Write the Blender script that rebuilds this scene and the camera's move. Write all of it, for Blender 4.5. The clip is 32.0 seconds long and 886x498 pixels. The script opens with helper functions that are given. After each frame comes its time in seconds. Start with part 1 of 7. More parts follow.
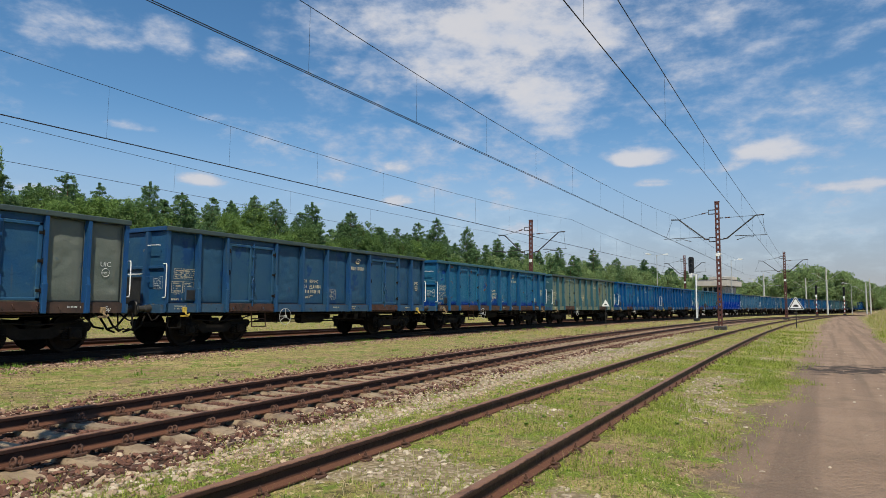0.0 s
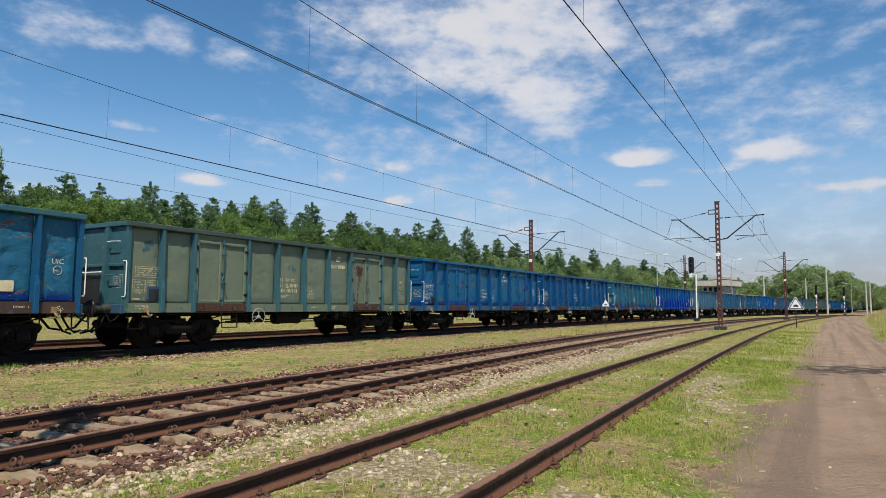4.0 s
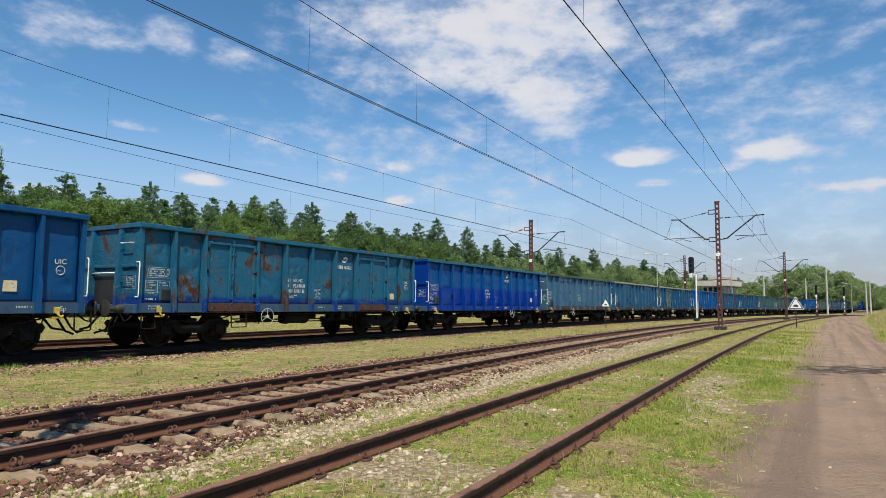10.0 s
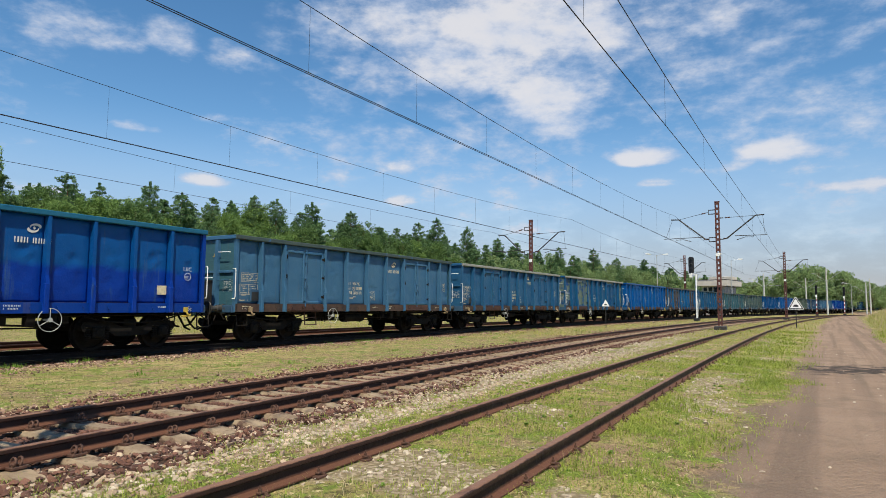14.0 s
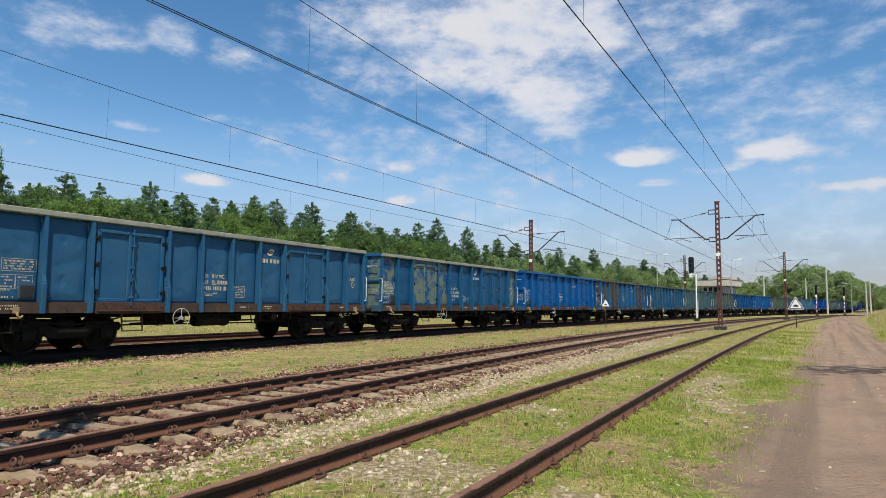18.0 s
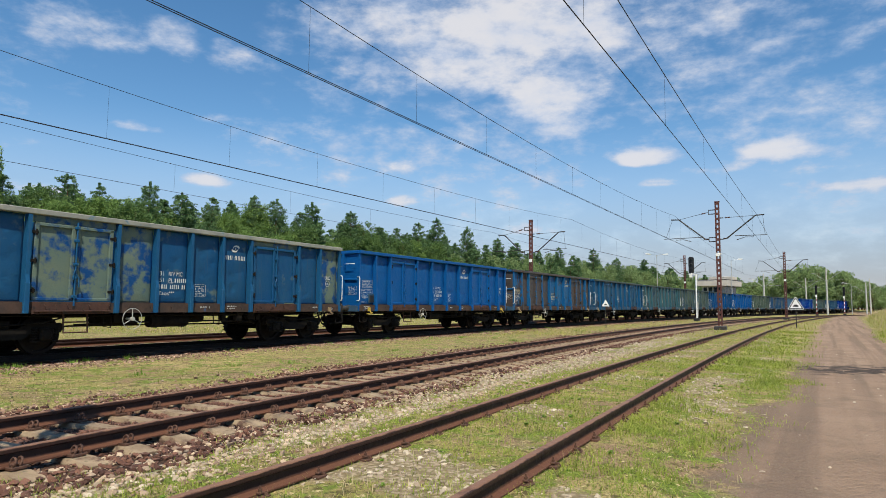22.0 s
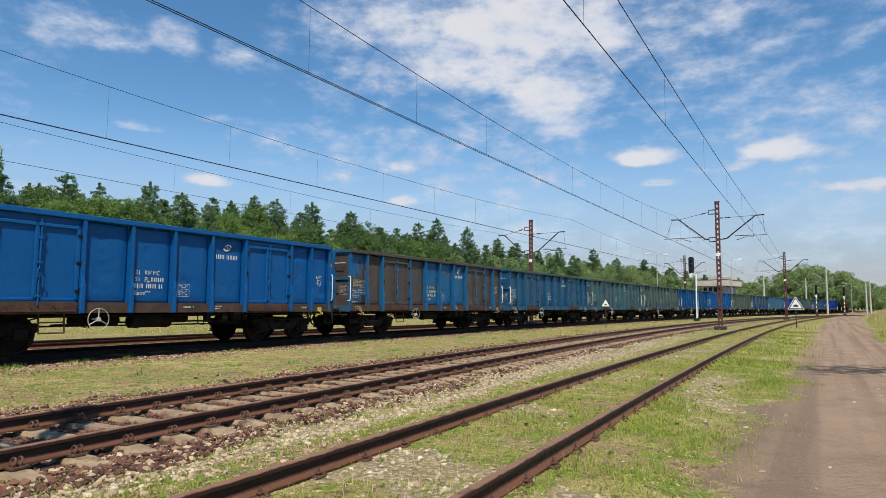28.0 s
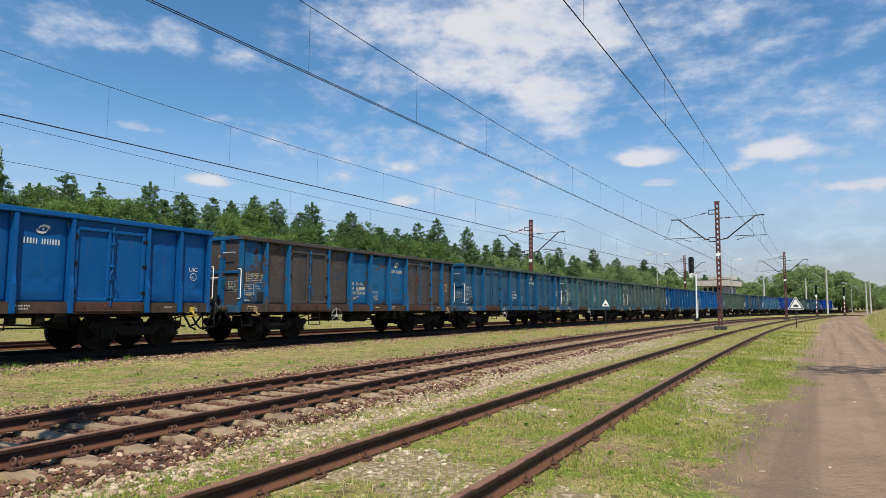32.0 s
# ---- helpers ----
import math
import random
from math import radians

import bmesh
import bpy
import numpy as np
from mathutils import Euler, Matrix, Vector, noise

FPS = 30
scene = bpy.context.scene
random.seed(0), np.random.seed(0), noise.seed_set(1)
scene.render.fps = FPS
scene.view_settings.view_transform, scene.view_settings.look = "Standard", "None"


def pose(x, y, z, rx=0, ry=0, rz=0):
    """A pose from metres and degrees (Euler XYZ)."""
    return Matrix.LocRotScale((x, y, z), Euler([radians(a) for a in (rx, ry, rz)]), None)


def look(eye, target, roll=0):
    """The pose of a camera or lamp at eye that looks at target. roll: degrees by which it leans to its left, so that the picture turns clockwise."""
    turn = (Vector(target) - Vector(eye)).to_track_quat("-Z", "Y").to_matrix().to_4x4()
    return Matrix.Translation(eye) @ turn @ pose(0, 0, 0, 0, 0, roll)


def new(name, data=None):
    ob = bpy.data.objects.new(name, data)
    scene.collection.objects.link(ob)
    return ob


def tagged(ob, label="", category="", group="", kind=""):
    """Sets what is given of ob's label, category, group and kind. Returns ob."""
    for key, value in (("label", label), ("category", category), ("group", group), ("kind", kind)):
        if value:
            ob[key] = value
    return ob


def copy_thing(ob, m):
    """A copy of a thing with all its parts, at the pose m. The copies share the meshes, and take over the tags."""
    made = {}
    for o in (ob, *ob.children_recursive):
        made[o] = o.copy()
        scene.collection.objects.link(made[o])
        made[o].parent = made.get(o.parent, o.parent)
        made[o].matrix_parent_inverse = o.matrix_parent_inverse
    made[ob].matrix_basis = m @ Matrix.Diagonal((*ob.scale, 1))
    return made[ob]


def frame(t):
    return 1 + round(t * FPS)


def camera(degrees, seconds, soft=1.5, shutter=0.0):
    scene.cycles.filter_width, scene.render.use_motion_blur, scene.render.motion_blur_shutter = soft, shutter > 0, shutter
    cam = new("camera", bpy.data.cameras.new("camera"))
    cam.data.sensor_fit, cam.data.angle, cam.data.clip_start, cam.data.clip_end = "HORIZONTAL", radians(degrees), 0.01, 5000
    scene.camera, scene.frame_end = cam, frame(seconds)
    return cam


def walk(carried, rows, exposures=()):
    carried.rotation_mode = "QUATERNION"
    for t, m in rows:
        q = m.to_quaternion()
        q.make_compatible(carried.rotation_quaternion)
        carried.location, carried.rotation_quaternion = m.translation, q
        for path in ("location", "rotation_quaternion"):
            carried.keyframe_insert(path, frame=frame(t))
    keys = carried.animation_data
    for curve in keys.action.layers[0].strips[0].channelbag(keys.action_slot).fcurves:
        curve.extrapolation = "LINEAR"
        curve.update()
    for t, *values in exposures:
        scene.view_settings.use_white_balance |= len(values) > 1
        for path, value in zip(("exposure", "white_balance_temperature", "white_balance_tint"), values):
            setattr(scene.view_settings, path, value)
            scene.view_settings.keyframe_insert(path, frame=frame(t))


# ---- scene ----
from math import sin, cos, pi, sqrt, atan2, tan

# ---- plan: metres; x to the right, y ahead, z up; the ground lies near z = 0 ----
RAIL = 0.17                      # top of the rails
EYE = (0.0, 0.0, 1.373)
cam = camera(70.152, 32.0, soft=0.45)
AIM = (0.0, 100.0, 1.373 + 100.0 * tan(0.08881))
walk(cam, [(0.0, look(EYE, AIM, 0.465)), (32.0, look(EYE, AIM, 0.465))],
     [(0.0, 0.0), (3.0, 0.09), (6.0, 0.17), (9.0, 0.20), (32.0, 0.21)])

# tracks: heading and distance at the foot of the perpendicular from the eye, and curvature
TRACK = {0: (0.51199, 20.6, 0.00119), 1: (0.51199, 16.115, 0.0011887),
         2: (0.45235, 6.305, 0.0022986), 3: (0.50115, 2.6568, 0.0011907)}


def on_track(n, s, off=0.0):
    """Plan point at s metres along track n; off is to the right of it."""
    t, d, k = TRACK[n]
    e = t + k * s
    x = -d * cos(t) + (cos(t) - cos(e)) / k
    y = d * sin(t) + (sin(e) - sin(t)) / k
    return x + off * cos(e), y - off * sin(e)


def heading(n, s):
    t, d, k = TRACK[n]
    return t + k * s


WAGON = 14.04
RUN = (3.4975, -230.7347, -199.4122, 2919.5297, -18765.6485, 68787.4598, -151994.9027, 208464.4204, -173786.2968, 80560.0475, -15906.3444)
SLACK = {5: -0.3}                # wagons that hang back on their couplings


def travel(t):
    """Where the middle of the first wagon stands along its track at t seconds; it rolls towards the near end."""
    return sum(a * (t / 32.0) ** i for i, a in enumerate(RUN))


# ---- world, sun, exposure ----
TO_SUN = Vector((0.24, -1.88, 3.0)).normalized()
world = bpy.data.worlds.new("world")
scene.world = world
world.use_nodes = True
wn = world.node_tree
sky = wn.nodes.new("ShaderNodeTexSky")
sky.sky_type = 'NISHITA'
sky.sun_disc = False
sky.sun_elevation = math.asin(TO_SUN.z)
sky.sun_rotation = atan2(TO_SUN.x, TO_SUN.y)
sky.altitude = 200.0
sky.air_density, sky.dust_density, sky.ozone_density = 1.0, 0.2, 1.6
hs = wn.nodes.new("ShaderNodeHueSaturation")
hs.inputs["Hue"].default_value, hs.inputs["Saturation"].default_value = 0.496, 1.25
wn.links.new(sky.outputs[0], hs.inputs["Color"])
wn.links.new(hs.outputs[0], wn.nodes["Background"].inputs[0])
wn.nodes["Background"].inputs[1].default_value = 0.119
sun = new("sun", bpy.data.lights.new("sun", 'SUN'))
sun.data.energy, sun.data.angle, sun.data.color = 5.0, radians(0.53), (1.0, 0.93, 0.77)
sun.matrix_world = look(TO_SUN * 50, (0, 0, 0))
# ---- materials ----
def mat(name, c1, c2, scale=2.0, rough=0.8, metal=0.0, bump=0.3, bscale=40.0, spots=None, at=0.6,
        sscale=6.0, soft=0.06, streak=None, sat=0.62, island=0.0, stretch=(1, 1, 1), bdist=0.01, transl=0.0, lower=None, spec=0.5, scar=None, lower_at=2.0, rust=0.0):
    """Two colours mixed by a broad noise, spots of a third, streaks of a fourth, and a fine relief."""
    m = bpy.data.materials.new(name)
    m.use_nodes = True
    nt = m.node_tree
    N, L = nt.nodes, nt.links
    bsdf = N["Principled BSDF"]
    tc, info = N.new("ShaderNodeTexCoord"), N.new("ShaderNodeObjectInfo")
    mul = N.new("ShaderNodeMath")
    mul.operation = 'MULTIPLY'
    mul.inputs[1].default_value = 61.7
    L.new(info.outputs["Random"], mul.inputs[0])
    add = N.new("ShaderNodeVectorMath")
    add.operation = 'ADD'
    L.new(tc.outputs["Object"], add.inputs[0])
    L.new(mul.outputs[0], add.inputs[1])
    mp = N.new("ShaderNodeMapping")
    mp.inputs["Scale"].default_value = stretch
    L.new(add.outputs[0], mp.inputs[0])

    def noisy(sc, detail=8.0, rgh=0.6, vec=mp):
        n = N.new("ShaderNodeTexNoise")
        n.inputs["Scale"].default_value, n.inputs["Detail"].default_value = sc, detail
        n.inputs["Roughness"].default_value = rgh
        L.new(vec.outputs[0], n.inputs["Vector"])
        return n

    def ramp(src, a, b):
        r = N.new("ShaderNodeMapRange")
        r.inputs["From Min"].default_value, r.inputs["From Max"].default_value = a, b
        L.new(src, r.inputs["Value"])
        return r.outputs[0]

    def mix(f, a, b):
        x = N.new("ShaderNodeMix")
        x.data_type = 'RGBA'
        L.new(f, x.inputs[0])
        for i, v in ((6, a), (7, b)):
            if isinstance(v, tuple):
                x.inputs[i].default_value = (*v, 1)
            else:
                L.new(v, x.inputs[i])
        return x.outputs[2]

    big = noisy(scale)
    fac = ramp(big.outputs["Fac"], 0.34, 0.66)
    if island:
        geo = N.new("ShaderNodeNewGeometry")
        mi = N.new("ShaderNodeMix")
        mi.inputs[0].default_value = island
        L.new(fac, mi.inputs[2])
        L.new(geo.outputs["Random Per Island"], mi.inputs[3])
        fac = mi.outputs[0]
    col = mix(fac, c1, c2)
    if lower:
        sx = N.new("ShaderNodeSeparateXYZ")
        L.new(tc.outputs["Object"], sx.inputs[0])
        wv = N.new("ShaderNodeMath")
        wv.operation = 'MULTIPLY_ADD'
        wv.inputs[1].default_value = 0.35
        L.new(noisy(2.0).outputs["Fac"], wv.inputs[0])
        L.new(sx.outputs[2], wv.inputs[2])
        col = mix(ramp(wv.outputs[0], lower_at + 0.24, lower_at + 0.10), col, lower)
    if streak:
        ms = N.new("ShaderNodeMapping")
        ms.inputs["Scale"].default_value = (1.0, 1.0, 0.07)
        L.new(add.outputs[0], ms.inputs[0])
        col = mix(ramp(noisy(7.0, 4.0, 0.6, ms).outputs["Fac"], sat, sat + 0.14), col, streak)
    if spots:
        for k, (c, a) in enumerate(zip(spots, at if isinstance(at, tuple) else (at,) * len(spots))):
            ns = noisy((sscale if not isinstance(sscale, tuple) else sscale[k]), 6.0, 0.62)
            ns.noise_dimensions = '4D'
            ns.inputs["W"].default_value = 3.1 * k + 1.7
            col = mix(ramp(ns.outputs["Fac"], a, a + soft), col, c)
    if scar:
        for k, ang in enumerate((35, -20)):
            mg = N.new("ShaderNodeMapping")
            mg.vector_type = 'TEXTURE'
            mg.inputs["Rotation"].default_value = (0, radians(ang), 0)
            mg.inputs["Scale"].default_value = (0.62, 1.0, 0.12)
            L.new(add.outputs[0], mg.inputs[0])
            nk = noisy(1.0, 2.5, 0.5, mg)
            nk.noise_dimensions = '4D'
            nk.inputs["W"].default_value = 8.0 + 3.0 * k
            col = mix(ramp(nk.outputs["Fac"], scar - 0.02, scar), col, tuple(min(1.0, 1.35 * v + 0.02) for v in c2))
            col = mix(ramp(nk.outputs["Fac"], scar, scar + 0.03), col, (0.15, 0.05, 0.028))
    if rust:
        # rust breaking through in ragged sores, with a dull rim and dark runs
        ml = N.new("ShaderNodeMapping")
        ml.inputs["Scale"].default_value = (1.0, 1.0, 0.62)
        L.new(add.outputs[0], ml.inputs[0])
        sore = noisy(1.5, 12.0, 0.74, ml)
        sore.inputs["Distortion"].default_value = 0.5
        tone = ramp(noisy(26.0, 4.0, 0.6).outputs["Fac"], 0.36, 0.66)
        hue = mix(tone, (0.030, 0.015, 0.011), (0.112, 0.045, 0.024))
        hue = mix(ramp(noisy(2.6, 3.0, 0.5).outputs["Fac"], 0.46, 0.62), hue, (0.058, 0.030, 0.020))
        col = mix(ramp(sore.outputs["Fac"], rust - 0.045, rust + 0.01), col, tuple(0.5 * v + 0.5 * d for v, d in zip(c1, (0.10, 0.085, 0.06))))
        col = mix(ramp(sore.outputs["Fac"], rust, rust + 0.022), col, hue)
    L.new(col, bsdf.inputs["Base Color"])
    bsdf.inputs["Metallic"].default_value = metal
    bsdf.inputs["Specular IOR Level"].default_value = spec
    rr = ramp(noisy(scale * 5.0).outputs["Fac"], 0.3, 0.7)
    rm = N.new("ShaderNodeMapRange")
    rm.inputs["To Min"].default_value, rm.inputs["To Max"].default_value = max(0.05, rough - 0.1), min(1.0, rough + 0.1)
    L.new(rr, rm.inputs["Value"])
    L.new(rm.outputs[0], bsdf.inputs["Roughness"])
    if bump:
        bp = N.new("ShaderNodeBump")
        bp.inputs["Strength"].default_value, bp.inputs["Distance"].default_value = bump, bdist
        L.new(noisy(bscale, 5.0, 0.65).outputs["Fac"], bp.inputs["Height"])
        L.new(bp.outputs[0], bsdf.inputs["Normal"])
    if transl:
        bsdf.inputs["Specular IOR Level"].default_value = 0.25
        tr = N.new("ShaderNodeBsdfTranslucent")
        L.new(col, tr.inputs[0])
        ms = N.new("ShaderNodeMixShader")
        ms.inputs[0].default_value = transl
        L.new(bsdf.outputs[0], ms.inputs[1])
        L.new(tr.outputs[0], ms.inputs[2])
        L.new(ms.outputs[0], N["Material Output"].inputs[0])
    return m


RUST = (0.11, 0.045, 0.026)
DIRT = (0.09, 0.075, 0.06)


def paint(name, a, b, patch=None, patch_at=0.62, rust_at=0.66, patch_scale=1.1, rough=0.42, extra=None, extra_at=0.6, soft=0.03, lower=None, scar=None, lower_at=2.0):
    """Old wagon paint: fading, touched-up patches, rust breaking through, dirt streaks and dents."""
    dim = lambda c: (0.53 * c[0], 0.52 * c[1], 0.545 * c[2])
    a, b, patch = dim(a), dim(b), dim(patch) if patch else None
    cols, ats, scs = [], [], []
    if patch:
        cols.append(patch), ats.append(patch_at), scs.append(patch_scale)
    if extra:
        cols.append(extra), ats.append(extra_at), scs.append(2.2)
    return mat(name, a, b, 1.3, rough, 0.0, 0.5, 6.5 if scar else 2.6, tuple(cols), tuple(ats), tuple(scs), soft,
               streak=tuple(0.72 * v + 0.28 * d for v, d in zip(b, DIRT)), sat=0.60, bdist=0.07 if scar else 0.05, lower=dim(lower) if lower else None, spec=0.2, scar=scar, lower_at=lower_at, rust=rust_at)


# gear and wheels near black: the shade under the wagons is in the colour
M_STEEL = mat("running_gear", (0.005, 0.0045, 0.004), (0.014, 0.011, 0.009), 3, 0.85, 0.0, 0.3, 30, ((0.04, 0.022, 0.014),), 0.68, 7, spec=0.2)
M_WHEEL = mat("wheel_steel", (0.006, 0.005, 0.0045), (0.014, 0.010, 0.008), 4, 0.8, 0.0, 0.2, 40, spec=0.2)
M_SILL = mat("sill_rust", (0.034, 0.024, 0.020), (0.078, 0.043, 0.030), 3, 0.75, 0.1, 0.4, 30, ((0.03, 0.09, 0.2), (0.06, 0.035, 0.025)), (0.66, 0.6), (2.5, 6.0))
M_RUSTY = mat("threshold_rust", (0.045, 0.022, 0.016), (0.085, 0.036, 0.024), 4, 0.8, 0.1, 0.4, 30, ((0.022, 0.016, 0.014), (0.12, 0.05, 0.03)), (0.58, 0.66), (5.0, 8.0))
M_SILLB = mat("sill_blue", (0.016, 0.056, 0.12), (0.032, 0.078, 0.13), 2, 0.6, 0.0, 0.4, 30, (RUST, (0.05, 0.045, 0.04)), (0.64, 0.6), (5.0, 3.0))


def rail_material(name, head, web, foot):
    """Rolled steel by height: a worn head, the head's shadow painted on the web, a lighter rusty foot."""
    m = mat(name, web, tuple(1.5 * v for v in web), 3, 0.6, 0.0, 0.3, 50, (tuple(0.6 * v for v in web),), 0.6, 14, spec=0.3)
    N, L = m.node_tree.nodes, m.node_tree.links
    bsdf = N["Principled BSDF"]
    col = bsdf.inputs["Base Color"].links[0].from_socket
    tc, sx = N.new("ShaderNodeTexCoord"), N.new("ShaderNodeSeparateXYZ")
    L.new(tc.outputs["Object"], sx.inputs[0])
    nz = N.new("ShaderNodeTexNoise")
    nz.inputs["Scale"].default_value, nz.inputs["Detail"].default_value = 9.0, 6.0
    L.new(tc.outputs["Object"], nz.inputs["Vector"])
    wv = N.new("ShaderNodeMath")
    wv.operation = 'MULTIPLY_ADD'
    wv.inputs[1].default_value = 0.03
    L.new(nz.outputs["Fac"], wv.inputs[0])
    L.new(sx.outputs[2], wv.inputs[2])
    # foot and head brighter than the web, which keeps its painted shadow
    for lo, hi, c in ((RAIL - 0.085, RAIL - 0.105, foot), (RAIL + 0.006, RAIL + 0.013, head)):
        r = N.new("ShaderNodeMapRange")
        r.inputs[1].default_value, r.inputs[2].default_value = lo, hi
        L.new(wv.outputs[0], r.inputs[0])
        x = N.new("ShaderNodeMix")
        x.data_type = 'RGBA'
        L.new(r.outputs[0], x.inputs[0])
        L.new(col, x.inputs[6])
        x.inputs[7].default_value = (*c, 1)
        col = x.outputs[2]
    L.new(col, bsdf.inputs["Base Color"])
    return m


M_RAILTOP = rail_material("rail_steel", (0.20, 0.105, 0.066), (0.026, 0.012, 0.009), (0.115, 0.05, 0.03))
M_RAILDARK = mat("rail_steel_dark", (0.006, 0.005, 0.005), (0.012, 0.009, 0.008), 3, 0.7, 0.0, 0.25, 60, spec=0.2)
M_CONC = mat("concrete_sleeper", (0.20, 0.138, 0.085), (0.33, 0.245, 0.155), 5, 0.9, 0, 0.8, 40, ((0.12, 0.068, 0.045), (0.10, 0.09, 0.045)), (0.52, 0.60), (6.0, 14.0), soft=0.10)
M_WOOD = mat("old_timber", (0.12, 0.095, 0.075), (0.22, 0.18, 0.14), 6, 0.9, 0, 0.6, 50, ((0.07, 0.05, 0.04),), 0.6, 12, stretch=(1, 5, 5))
M_WHITE = mat("white_paint", (0.70, 0.70, 0.68), (0.80, 0.80, 0.78), 4, 0.5, 0, 0.1, 60, ((0.45, 0.42, 0.38),), 0.66, 7, soft=0.1)
M_LETTER = mat("lettering", (0.48, 0.50, 0.48), (0.62, 0.62, 0.59), 6, 0.6, 0, 0.0, 60, ((0.30, 0.36, 0.42),), 0.62, 16, soft=0.06)
M_CREAM = mat("faded_lettering", (0.55, 0.45, 0.26), (0.66, 0.58, 0.40), 6, 0.6, 0, 0.0, 60, ((0.12, 0.22, 0.32),), 0.60, 16, soft=0.06)
M_BLACK = mat("black_paint", (0.012, 0.012, 0.013), (0.022, 0.022, 0.022), 4, 0.5, 0, 0.1, 60)
M_YELLOW = mat("yellow_paint", (0.38, 0.26, 0.03), (0.48, 0.34, 0.06), 5, 0.5, 0, 0.1, 60, (RUST,), 0.66, 9)
M_HOOK = mat("hook_rust", (0.20, 0.13, 0.07), (0.32, 0.23, 0.12), 5, 0.6, 0.1, 0.2, 40, (RUST,), 0.6, 9)
M_BUFFER = mat("buffer_steel", (0.03, 0.028, 0.026), (0.06, 0.055, 0.05), 4, 0.6, 0.3, 0.2, 30)
M_GREY = mat("weathered_galvanised", (0.34, 0.34, 0.32), (0.46, 0.46, 0.44), 5, 0.6, 0.1, 0.15, 50, ((0.25, 0.2, 0.15),), 0.68, 9)
M_MASTRED = mat("mast_red_brown", (0.075, 0.024, 0.018), (0.115, 0.037, 0.027), 3, 0.65, 0.0, 0.3, 40, ((0.10, 0.035, 0.025), (0.30, 0.14, 0.09)), (0.62, 0.68), (5.0, 9.0))
M_ARM = mat("cantilever_steel", (0.03, 0.03, 0.03), (0.055, 0.05, 0.047), 4, 0.6, 0.3, 0.2, 40)
M_WIRE = mat("wire_copper_dark", (0.018, 0.016, 0.018), (0.03, 0.026, 0.026), 1, 0.6, 0.4, 0.0)
M_INSUL = mat("porcelain_brown", (0.06, 0.03, 0.02), (0.09, 0.045, 0.03), 4, 0.25, 0, 0.0)
M_POSTCONC = mat("mast_concrete", (0.40, 0.39, 0.36), (0.50, 0.48, 0.45), 3, 0.85, 0, 0.3, 40)
M_RED = mat("signal_red", (0.30, 0.035, 0.028), (0.36, 0.05, 0.04), 4, 0.5, 0, 0.1)


